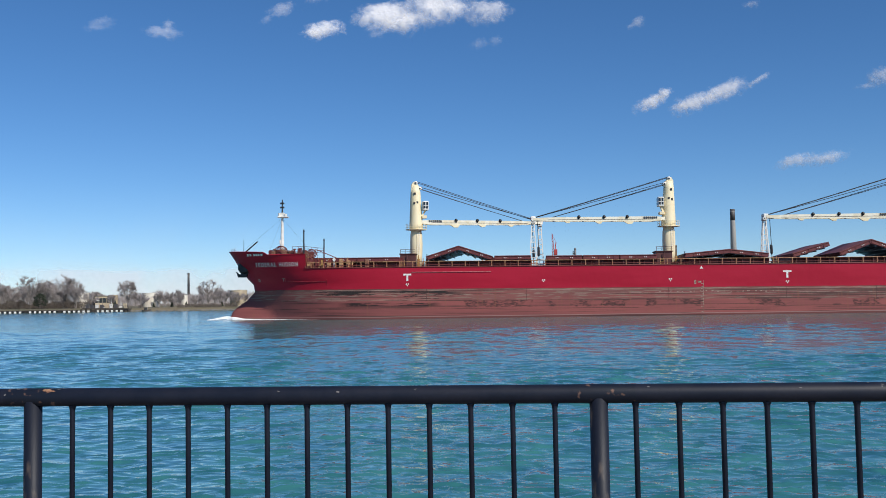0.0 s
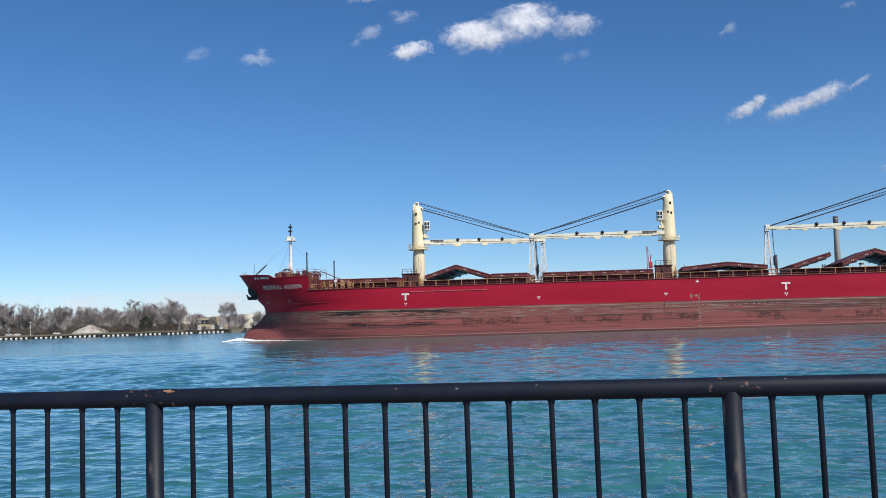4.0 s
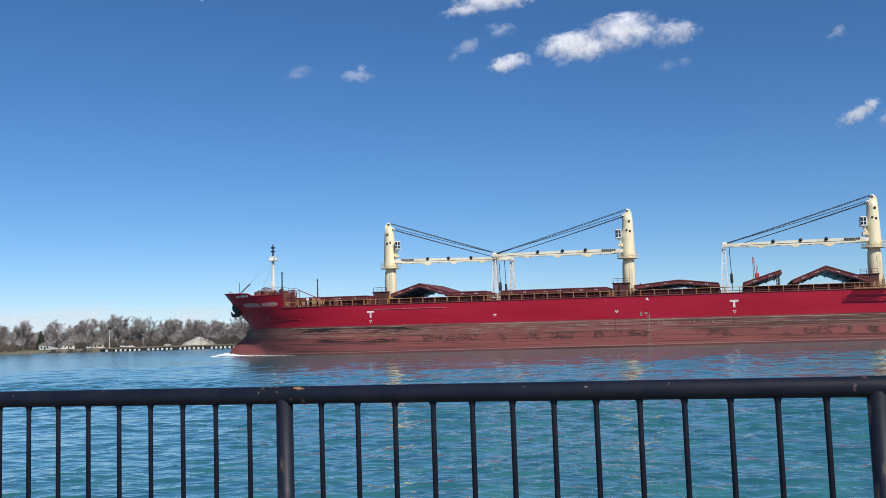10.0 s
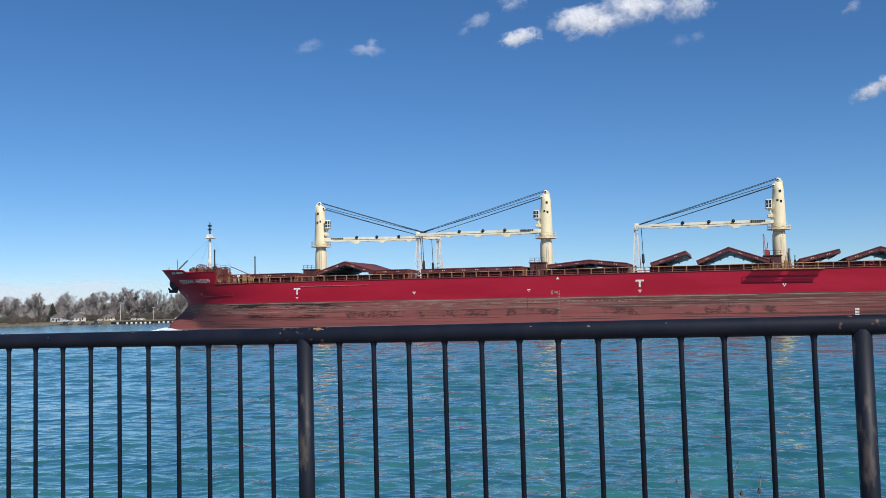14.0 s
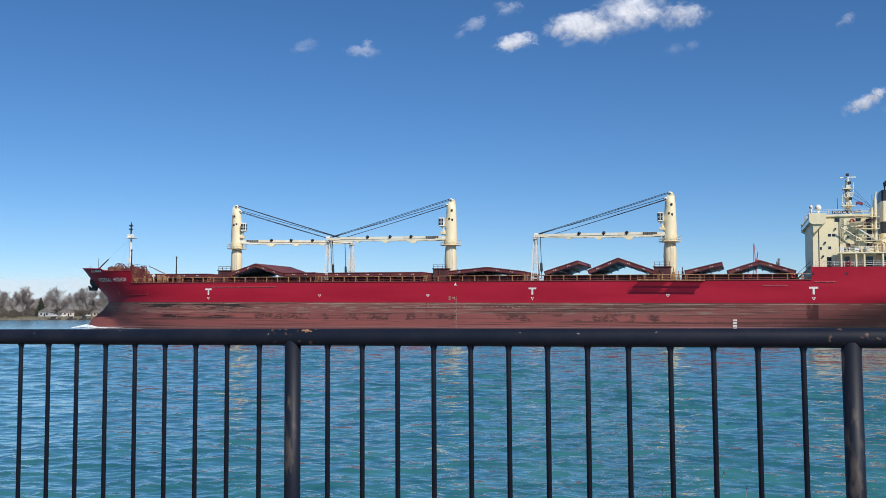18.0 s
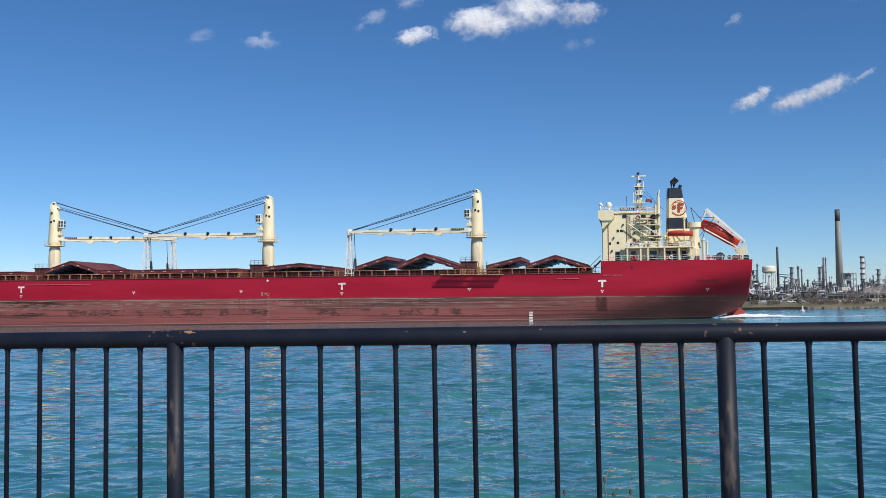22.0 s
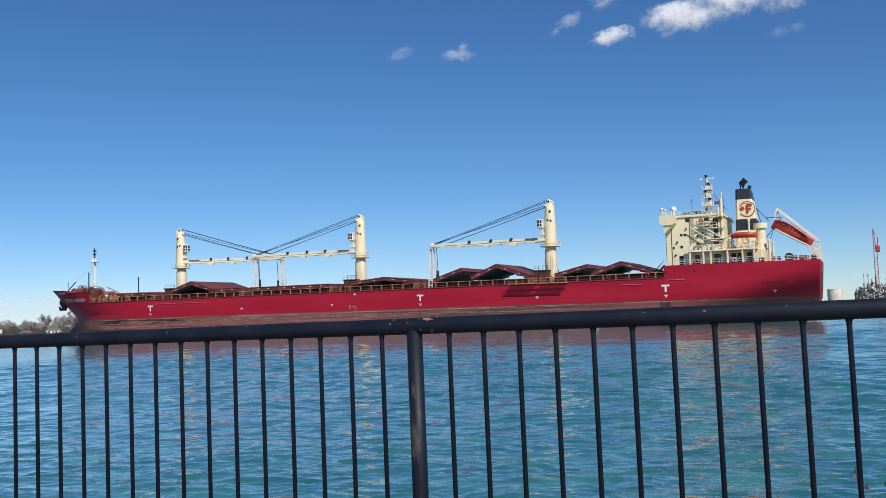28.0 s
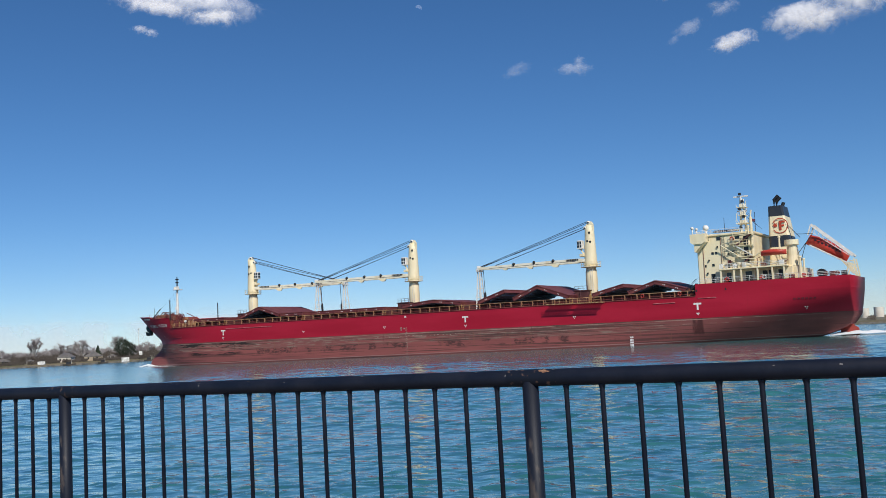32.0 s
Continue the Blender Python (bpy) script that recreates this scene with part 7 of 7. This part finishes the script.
    # tangle of pipes at every height between the towers
    for mat, count, seed in ((PLANT_STEEL, 1500, 1), (PLANT_PALE, 900, 2), (PLANT_DARK, 1500, 3)):
        rp = random.Random(seed)
        sticks = []
        for _ in range(count):
            az, d = rp.uniform(-17.0, -2.3), rp.uniform(720, 1080)
            crowd = max(0.2, 0.5 + 0.9 * noise.noise((az * 2.3, 3.0, 5.0)))
            z = far_height(400) + d * math.tan(radians(rp.random() ** 1.7 * 1.35 * crowd))
            p = polar(az, d, z)
            if rp.random() < 0.4:
                q = p + Vector((0, 0, rp.uniform(1, 6)))
            else:
                q = p + Vector((rp.uniform(1.5, 6), 0, rp.choice((0, 0, 0, 2.5))))
            w = rp.uniform(0.15, 0.6)
            sticks.append((p, q, w, w))
        tagged(place("pipework", twig_mesh("pipework", sticks, 4), mat), "tangle of refinery pipes and supports on the far bank", "pipes", kind="stuff")
    # overhead gantry
    t = thing("pipe_gantry", Matrix(), "dark overhead pipe gantry between refinery stacks", "gantry")
    a, b = polar(-10.64, 1080), polar(-11.25, 1080)
    bm = bmesh.new()
    for dz in (0, 2.2):
        beam(bm, (a.x, a.y, 29 + dz), (b.x, b.y, 28 + dz), 1.2, 0.8)
    part("gantry_beam", bm, PLANT_DARK, t)
    bm = bmesh.new()
    beam(bm, (b.x, b.y, 0), (b.x, b.y, 30), 1.0, 1.0)
    part("gantry_leg", bm, PLANT_DARK, t)
    # water tower
    az, d = -10.1, 900
    z0 = far_height(d - shore_distance(az))
    t = thing("water_tower", Matrix.Translation(polar(az, d, z0)), "white water tower on slim legs", "water tower")
    top = height_at(2.0, d, d - shore_distance(az))
    bm = bmesh.new()
    tube(bm, [(0, 0, top - 7.2), (0, 0, top - 6.5), (0, 0, top - 5.6), (0, 0, top - 1.9), (0, 0, top - 0.9), (0, 0, top - 0.3), (0, 0, top)], [3.4, 5.3, 6.1, 6.1, 5.3, 3.2, 0.4], 24)
    part("tank_bowl", bm, material("warm_white_tank", (0.82, 0.77, 0.64), 0.5, second=(0.72, 0.65, 0.52), scale=0.2), t)
    for k in range(6):
        a = 2 * math.pi * k / 6
        bm = bmesh.new()
        tube(bm, [(math.cos(a) * 6.0, math.sin(a) * 6.0, -1), (math.cos(a) * 5.2, math.sin(a) * 5.2, top - 7)], 0.35, 6)
        part("leg", bm, PILE_PALE, t)
    bm = bmesh.new()
    tube(bm, [(0, 0, -1), (0, 0, top - 9)], 0.9, 10)
    part("riser", bm, PILE_PALE, t)
    bm = bmesh.new()
    for k in range(6):
        a, b = 2 * math.pi * k / 6, 2 * math.pi * (k + 1) / 6
        for z in (8, 16):
            beam(bm, (math.cos(a) * 5.7, math.sin(a) * 5.7, z), (math.cos(b) * 5.7, math.sin(b) * 5.7, z), 0.25, 0.25)
    part("brace", bm, PILE_PALE, t)
    # red lattice crane standing in the works
    az, d = -3.48, 900
    z0 = far_height(d - shore_distance(az))
    t = thing("tower_crane", Matrix.Translation(polar(az, d, z0)), "red lattice crane with a raised jib", "crane")
    base_h = height_at(2.6, d, d - shore_distance(az))
    bm = bmesh.new()
    for x in (-1.3, 1.3):
        for y in (-1.3, 1.3):
            beam(bm, (x, y, -1), (x, y, base_h), 0.4, 0.4)
    for k in range(int(base_h / 3)):
        s = 1 if k % 2 else -1
        beam(bm, (-1.3 * s, -1.3, k * 3), (1.3 * s, -1.3, k * 3 + 3), 0.25, 0.25)
        beam(bm, (-1.3, -1.3, k * 3), (1.3, -1.3, k * 3), 0.25, 0.25)
    part("lattice_mast", bm, TOWER_RED, t)
    bm = bmesh.new()
    for o in (-0.9, 0.9):
        beam(bm, (o - 0.2, 0, base_h), (-0.8 + o * 0.3, 0, base_h + 20), 0.45, 0.45)
    for k in range(8):
        beam(bm, (-1 - 0.05 * k, 0, base_h + 2.4 * k), (0.8 - 0.1 * k, 0, base_h + 2.4 * k + 2.2), 0.3, 0.3)
    part("jib", bm, TOWER_RED, t)
    bm = bmesh.new()
    box(bm, 0.2, 3.6, -1.5, 1.5, base_h, base_h + 5.5, 0.3)
    beam(bm, (1.5, 0, base_h + 5), (2.6, 0, base_h + 12), 0.8, 0.8)
    beam(bm, (2.6, 0, base_h + 12), (-0.7, 0, base_h + 19), 0.2, 0.2)
    part("machine_house", bm, TOWER_RED, t)


build_refinery()


def build_shore_edge():
    """Stones and driftwood-pale riprap along the waterline."""
    rnd = random.Random(3)
    verts, faces = [], []
    for k in range(2600):
        az = rnd.uniform(-24, 56)
        p = polar(az, shore_distance(az) + rnd.uniform(-1.4, 1.6))
        r = rnd.uniform(0.25, 0.75)
        b = len(verts)
        for dx, dy, dz in ((-1, -1, -0.6), (1, -1, -0.6), (1, 1, -0.6), (-1, 1, -0.6), (-0.5, -0.6, 0.8), (0.6, -0.5, 0.7), (0.5, 0.6, 0.75), (-0.6, 0.5, 0.7)):
            verts.append((p.x + dx * r * rnd.uniform(0.7, 1.5), p.y + dy * r, 0.35 + dz * r * rnd.uniform(0.6, 1.1)))
        faces += [(b, b + 1, b + 5, b + 4), (b + 1, b + 2, b + 6, b + 5), (b + 2, b + 3, b + 7, b + 6), (b + 3, b, b + 4, b + 7), (b + 4, b + 5, b + 6, b + 7)]
    me = bpy.data.meshes.new("shore_stones")
    me.from_pydata(verts, [], faces)
    me.update()
    tagged(place("shore_stones", me, STONE), "grey stones along the far waterline", "stones", kind="stuff")


build_shore_edge()


def buoy(az, d):
    t = thing("buoy", Matrix.Translation(polar(az, d)) @ Matrix.Scale(0.62, 4), "white channel buoy floating on the river", "buoy")
    bm = bmesh.new()
    tube(bm, [(0, 0, -0.6), (0, 0, 0.1), (0, 0, 0.7), (0, 0, 1.0)], [0.6, 1.0, 1.0, 0.5], 14)
    part("float", bm, PILE_PALE, t)
    bm = bmesh.new()
    tube(bm, [(0, 0, 0.9), (0, 0, 2.6), (0, 0, 2.9)], [0.5, 0.28, 0.15], 10)
    part("daymark", bm, MARK_WHITE, t)


buoy(-11.8, 300)


def low_pier():
    t = thing("low_pier", Matrix(), "dark low timber pier at the refinery shore", "pier")
    a, b = polar(-8.6, 384), polar(-12.0, 380)
    bm = bmesh.new()
    beam(bm, (a.x, a.y, 0.55), (b.x, b.y, 0.55), 3.0, 0.9)
    part("pier_deck", bm, WOOD_DARK, t)
    bm = bmesh.new()
    tube(bm, [(0, 0, -1), (0, 0, 1.0)], 0.2, 6)
    me = bpy.data.meshes.new("pier_pile")
    bm.to_mesh(me), bm.free()
    for k in range(9):
        place("pier_pile", me, WOOD_DARK, t).location = a.lerp(b, k / 8) - Vector((0, 1.3, 0))


low_pier()


def parked_vehicle(az, d, mat, label):
    t = thing("parked_car", Matrix.Translation(polar(az, d, far_height(d - shore_distance(az)))) @ pose(0, 0, 0, 0, 0, az), label, "car", "cars parked at the plant")
    bm = bmesh.new()
    prism(bm, ((-2.1, 0.35), (2.1, 0.35), (2.15, 0.85), (1.2, 1.0), (0.7, 1.5), (-1.1, 1.5), (-1.7, 1.0), (-2.15, 0.9)), -0.85, 0.85)
    part("body", fixed(bm), mat, t)
    bm = bmesh.new()
    tube(bm, [(0, -0.1, 0), (0, 0.1, 0)], 0.33, 12)
    me = bpy.data.meshes.new("wheel")
    bm.to_mesh(me), bm.free()
    for x in (-1.3, 1.3):
        for y in (-0.8, 0.8):
            place("wheel", me, DARK, t).location = (x, y, 0.33)
    bm = bmesh.new()
    box(bm, -1.0, 0.6, -0.87, 0.87, 1.02, 1.4, 0.02)
    part("side_window", bm, GLASS, t)


for k, az in enumerate((-11.2, -11.45, -11.7, -12.9, -13.3, -13.8, -14.4, -15.1, -15.3, -16.2, -17.0, -5.2, -5.5, -4.4, 36.6, 36.1, 35.2, 34.8, 34.2, 33.4, 33.0, 32.6, 31.6, 30.6, 22.6)):
    parked_vehicle(az, shore_distance(az) + (12 if az > 20 else 60) + 5 * (k % 3), (MARK_WHITE, DARK, PLANT_PALE)[k % 3], "white parked car on the far bank" if k % 3 == 0 else "parked car on the far bank")


# ---- clouds, moon, weeds ----
def cloud_material(w, h, seed, thin, dense):
    m = bpy.data.materials.new("cloud_vapour")
    m.use_nodes = True
    n, l = m.node_tree.nodes, m.node_tree.links
    out = n["Material Output"]
    n.remove(n["Principled BSDF"])
    tc, sep = n.new("ShaderNodeTexCoord"), n.new("ShaderNodeSeparateXYZ")
    l.new(tc.outputs["Object"], sep.inputs[0])

    def mth(op, a, b=None):
        x = n.new("ShaderNodeMath")
        x.operation = op
        for i, v in enumerate((a, b)):
            if v is None:
                continue
            if hasattr(v, "links"):
                l.new(v, x.inputs[i])
            else:
                x.inputs[i].default_value = v
        return x.outputs[0]

    mp, big, fine, wisp = n.new("ShaderNodeMapping"), n.new("ShaderNodeTexNoise"), n.new("ShaderNodeTexNoise"), n.new("ShaderNodeTexNoise")
    mp.inputs["Location"].default_value = (seed * 713.0, 0, seed * 391.0)
    l.new(tc.outputs["Object"], mp.inputs[0])
    big.inputs["Scale"].default_value, big.inputs["Detail"].default_value, big.inputs["Roughness"].default_value = 1.7 / (w + h), 6, 0.55
    wisp.inputs["Scale"].default_value, wisp.inputs["Detail"].default_value, wisp.inputs["Distortion"].default_value = 6.0 / (w + h), 6, 0.6
    fine.inputs["Scale"].default_value, fine.inputs["Detail"].default_value = 3.5 / (w + h), 3
    for t in (big, fine, wisp):
        l.new(mp.outputs[0], t.inputs["Vector"])
    r = mth("SQRT", mth("ADD", mth("POWER", mth("DIVIDE", mth("ABSOLUTE", sep.outputs[0]), w), 2.0), mth("POWER", mth("DIVIDE", mth("ABSOLUTE", sep.outputs[2]), h), 2.0)))
    cover = mth("ADD", mth("SUBTRACT", 1.0, r), mth("ADD", mth("MULTIPLY", mth("SUBTRACT", big.outputs[0], 0.5), 1.3), mth("MULTIPLY", mth("SUBTRACT", wisp.outputs[0], 0.5), 1.1)))
    ramp = n.new("ShaderNodeValToRGB")
    ramp.color_ramp.elements[0].position, ramp.color_ramp.elements[1].position = 0.0, 0.95 + thin
    ramp.color_ramp.interpolation = "EASE"
    l.new(cover, ramp.inputs[0])
    edge = n.new("ShaderNodeMapRange")
    edge.inputs[1].default_value, edge.inputs[2].default_value, edge.inputs[3].default_value, edge.inputs[4].default_value = 1.25, 1.6, 1.0, 0.0
    l.new(r, edge.inputs[0])
    alpha = mth("MULTIPLY", mth("MULTIPLY", ramp.outputs[0], edge.outputs[0]), dense)
    white, clear, mix, bump = n.new("ShaderNodeBsdfDiffuse"), n.new("ShaderNodeBsdfTransparent"), n.new("ShaderNodeMixShader"), n.new("ShaderNodeBump")
    white.inputs["Color"].default_value = (0.68, 0.68, 0.71, 1)
    bump.inputs["Strength"].default_value, bump.inputs["Distance"].default_value = 0.4, h * 0.35
    l.new(fine.outputs[0], bump.inputs["Height"]), l.new(bump.outputs[0], white.inputs["Normal"])
    l.new(alpha, mix.inputs[0]), l.new(clear.outputs[0], mix.inputs[1]), l.new(white.outputs[0], mix.inputs[2]), l.new(mix.outputs[0], out.inputs[0])
    return m


CLOUD_AT = 4200.0


def cloud(label, *puffs):
    """A fair-weather cloud far away, built of puffs: bearing, elevation, half width and half height in degrees, tilt, density."""
    def at(a, e):
        return Matrix.Translation(polar(a, CLOUD_AT * math.cos(radians(e)), EYE + CLOUD_AT * math.sin(radians(e)))) @ pose(0, 0, 0, 0, 0, a) @ pose(0, 0, 0, -e, 0, 0)

    base = at(*puffs[0][:2])
    t = thing("cloud", base, label, "cloud", "clouds")
    for k, (az, el, w, h, tilt, dense) in enumerate(puffs):
        w, h = (math.radians(v) * CLOUD_AT for v in (w, h))
        bulge = [[(w * 1.6 * (i / 12 - 1), -h * 0.9 * math.cos((i / 12 - 1) * 1.3) * math.cos((j / 5 - 1) * 1.4) - 6.0 * k, h * 1.6 * (j / 5 - 1)) for i in range(25)] for j in range(11)]
        ob = place("puff", grid_mesh("puff", bulge), cloud_material(w, h, az * 0.37 + k, 0.7 if dense < 0.6 else 0.15, dense), t, smooth=True)
        ob.matrix_basis = base.inverted() @ at(az, el) @ pose(0, 0, 0, 0, -tilt, 0)
        ob.visible_shadow = False
    return t


cloud("broad white fair-weather cloud in a blue sky", (3.47, 16.67, 2.40, 1.44, 8, 0.92), (6.69, 16.40, 2.48, 1.01, 14, 0.89), (5.20, 16.08, 2.25, 0.80, 8, 0.89), (0.19, 16.54, 1.55, 0.89, 12, 0.66), (0.77, 14.79, 0.66, 0.43, 20, 0.14), (-0.26, 14.96, 0.47, 0.38, 20, 0.12), (6.88, 15.37, 0.59, 0.30, 15, 0.18))
cloud("small white cloud puff in a blue sky", (10.06, 15.75, 1.40, 0.64, 14, 0.78), (10.75, 15.62, 0.93, 0.38, 10, 0.64))
cloud("ragged white cloud puff in a blue sky", (12.66, 16.80, 1.05, 0.51, 30, 0.26), (13.43, 16.31, 0.54, 0.30, 30, 0.14))
cloud("ragged white cloud puff in a blue sky", (10.62, 17.45, 0.93, 0.64, 30, 0.26), (11.01, 17.87, 0.47, 0.34, 0, 0.14))
cloud("broad white fair-weather cloud in a blue sky", (11.04, 19.13, 2.79, 1.01, 10, 0.83), (9.66, 19.38, 1.32, 0.76, 10, 0.83), (12.77, 18.74, 1.55, 0.43, 5, 0.60))
cloud("thin wisp of white cloud in a blue sky", (19.46, 15.28, 1.16, 0.46, 0, 0.26), (19.11, 15.60, 0.39, 0.51, -10, 0.22))
cloud("thin wisp of white cloud in a blue sky", (22.78, 15.56, 0.93, 0.46, 25, 0.12), (23.07, 15.28, 0.85, 0.25, 5, 0.08))
cloud("small white cloud puff in a blue sky", (-9.37, 11.24, 1.32, 0.51, 24, 0.83), (-10.16, 11.65, 0.51, 0.43, 30, 0.74))
cloud("long white cloud streak in a blue sky", (-12.00, 10.99, 1.86, 0.71, 14, 0.78), (-13.53, 11.48, 1.75, 0.62, 22, 0.70), (-15.32, 11.98, 0.85, 0.25, 30, 0.50), (-11.07, 10.85, 0.78, 0.30, 5, 0.50))
cloud("ragged white cloud puff in a blue sky", (-21.83, 11.60, 0.93, 0.71, 15, 0.46), (-21.08, 11.20, 0.62, 0.21, 0, 0.26))
cloud("broad low white cloud in a blue sky", (-17.30, 7.48, 1.32, 0.46, 12, 0.58), (-18.80, 7.45, 1.45, 0.46, 8, 0.62))
cloud("thin wisp of white cloud in a blue sky", (-8.73, 15.78, 0.51, 0.38, 45, 0.26), (-8.26, 15.56, 0.31, 0.21, 30, 0.16))
cloud("thin wisp of white cloud in a blue sky", (-15.12, 16.20, 0.59, 0.30, 5, 0.20))
cloud("broad white fair-weather cloud in a blue sky", (42.52, 19.59, 4.35, 1.10, -4, 0.85), (41.06, 18.86, 1.78, 0.68, 4, 0.83), (44.45, 19.23, 2.33, 0.68, -8, 0.78))
cloud("small white cloud puff in a blue sky", (45.28, 18.26, 0.70, 0.34, 0, 0.50), (44.64, 18.05, 0.51, 0.30, -20, 0.40))


def haze_bank():
    """A low bank of white haze far beyond the woods."""
    m = bpy.data.materials.new("horizon_haze")
    m.use_nodes = True
    n, l = m.node_tree.nodes, m.node_tree.links
    b = n["Principled BSDF"]
    b.inputs["Base Color"].default_value, b.inputs["Roughness"].default_value = (0.58, 0.60, 0.65, 1), 1.0
    at, tc, t, mul = n.new("ShaderNodeAttribute"), n.new("ShaderNodeTexCoord"), n.new("ShaderNodeTexNoise"), n.new("ShaderNodeMath")
    at.attribute_name = "cover"
    t.inputs["Scale"].default_value, t.inputs["Detail"].default_value = 0.004, 4
    ramp = n.new("ShaderNodeValToRGB")
    ramp.color_ramp.elements[0].position, ramp.color_ramp.elements[1].position = 0.25, 0.6
    l.new(tc.outputs["Object"], t.inputs["Vector"]), l.new(t.outputs[0], ramp.inputs[0])
    mul.operation = "MULTIPLY"
    l.new(at.outputs["Fac"], mul.inputs[0]), l.new(ramp.outputs[0], mul.inputs[1]), l.new(mul.outputs[0], b.inputs["Alpha"])
    rows, cover = [], []
    for e, c in ((-0.1, 0.70), (0.8, 0.70), (1.6, 0.68), (1.9, 0.62), (2.1, 0.24), (2.6, 0.10), (3.4, 0.05), (5.0, 0.02), (7.0, 0.0)):
        rows.append([polar(a, 4500, EYE + 4500 * math.tan(radians(e + 0.3 * noise.noise((a * 0.25, 1, 1))))) for a in range(-40, 81)])
        cover.append([c * float(np.interp(a, (-40, -25, -18, 0, 12, 62, 80), (0.3, 0.4, 0.2, 0.1, 1, 1, 0.3))) for a in range(-40, 81)])
    me = grid_mesh("haze_bank", rows)
    me.attributes.new("cover", "FLOAT", "POINT").data.foreach_set("value", [c for r in cover for c in r])
    ob = place("haze_backdrop", me, m, smooth=True)
    ob.visible_shadow = False
    tagged(ob, "low band of white haze along the horizon", "haze", kind="structure")


haze_bank()
# vapour at the works
for az, el, w, h in ((-13.0, 0.85, 0.42, 0.26), (-14.35, 1.42, 0.22, 0.16), (-7.7, 1.85, 0.14, 0.07)):
    cloud("wisp of white steam over the refinery", (az, el, w, h, 20, 0.9))


def moon_material():
    """Sunlit rock behind the blue air: its light adds to the sky's."""
    m = material("moon_rock", (0.10, 0.10, 0.10), 1.0, second=(0.06, 0.06, 0.063), scale=0.06)
    n, l = m.node_tree.nodes, m.node_tree.links
    air, both = n.new("ShaderNodeBsdfTransparent"), n.new("ShaderNodeAddShader")
    l.new(n["Principled BSDF"].outputs[0], both.inputs[0]), l.new(air.outputs[0], both.inputs[1]), l.new(both.outputs[0], n["Material Output"].inputs[0])
    return m


def build_moon():
    bm = bmesh.new()
    bmesh.ops.create_uvsphere(bm, u_segments=32, v_segments=24, radius=17)
    # only the sunlit part of the disc stands out against the day sky
    lit = (polar(28.67, -0.25) + Vector((0.35, 0.2, 0.9))).normalized()
    bmesh.ops.delete(bm, geom=[f for f in bm.faces if f.normal.dot(lit) < 0.12], context="FACES")
    ob = part("moon", bm, moon_material(), smooth=True)
    ob.location = polar(28.67, 4600 * math.cos(radians(19.5)), EYE + 4600 * math.sin(radians(19.5)))
    ob.visible_shadow = False
    tagged(ob, "pale daytime moon high in the sky", "moon")


build_moon()


SEEDS = material("dry_seed_heads", (0.09, 0.07, 0.05), 0.9, scale=40)


def weed(x, y, top, seed):
    rnd = random.Random(seed)
    z0 = float(np.interp(y, (3.6, 4.1, 4.6, 5.4), (2.2, 2.12, 1.75, 1.05))) - 0.1
    t = thing("dry_weed", pose(x, y, z0), "dry brown weed stalk on the bank", "weed", "weeds on the bank")
    stems, heads = [], []
    for k in range(2):
        lean = Vector((rnd.uniform(-0.1, 0.1), rnd.uniform(-0.05, 0.05), 0))
        h = (top - z0) * rnd.uniform(0.7, 1.0)
        p = Vector((0, 0, 0))
        for j in range(1, 5):
            q = lean * (j / 4) ** 1.6 + Vector((0, 0, h * j / 4))
            stems.append((p, q, 0.0024, 0.0018))
            if j > 1:
                side = Vector((rnd.uniform(-0.06, 0.06), rnd.uniform(-0.04, 0.04), rnd.uniform(0.03, 0.08)))
                stems.append((q, q + side, 0.002, 0.0012))
                heads.append((q + side, q + side + Vector((0, 0, 0.012)), 0.004, 0.002))
            p = q
        heads.append((p, p + Vector((0, 0, 0.02)), 0.009, 0.004))
    place("stem", twig_mesh("stem", stems, 4), BARK, t)
    for head in heads:
        place("seed_head", twig_mesh("seed_head", [head], 5), SEEDS, t)


for i, (x, top) in enumerate(((0.12, 2.72), (0.19, 2.60), (-0.09, 2.62))):
    weed(x, 4.35 + 0.04 * i, top, i)


# ---- what moves ----
def ship_pose(t):
    """The ship's bow at the waterline, on a straight course, slightly down by the stern."""
    heading, run = radians(177.60), 4.979 * t - 0.00168 * t * t
    return pose(-58.05 + math.cos(heading) * run, 208.0 + math.sin(heading) * run, 0.858, 0, 0.4916, -2.40)


def motions():
    rows = [(float(t), ship_pose(t)) for t in range(0, 33, 2)]
    walk(ship, rows)
    for foam in foam_things:
        walk(foam, rows)
    walk(build_water_object, [(float(t), pose(0.16 * t, -0.10 * t, 0)) for t in (0, 8, 16, 24, 32)])


motions()
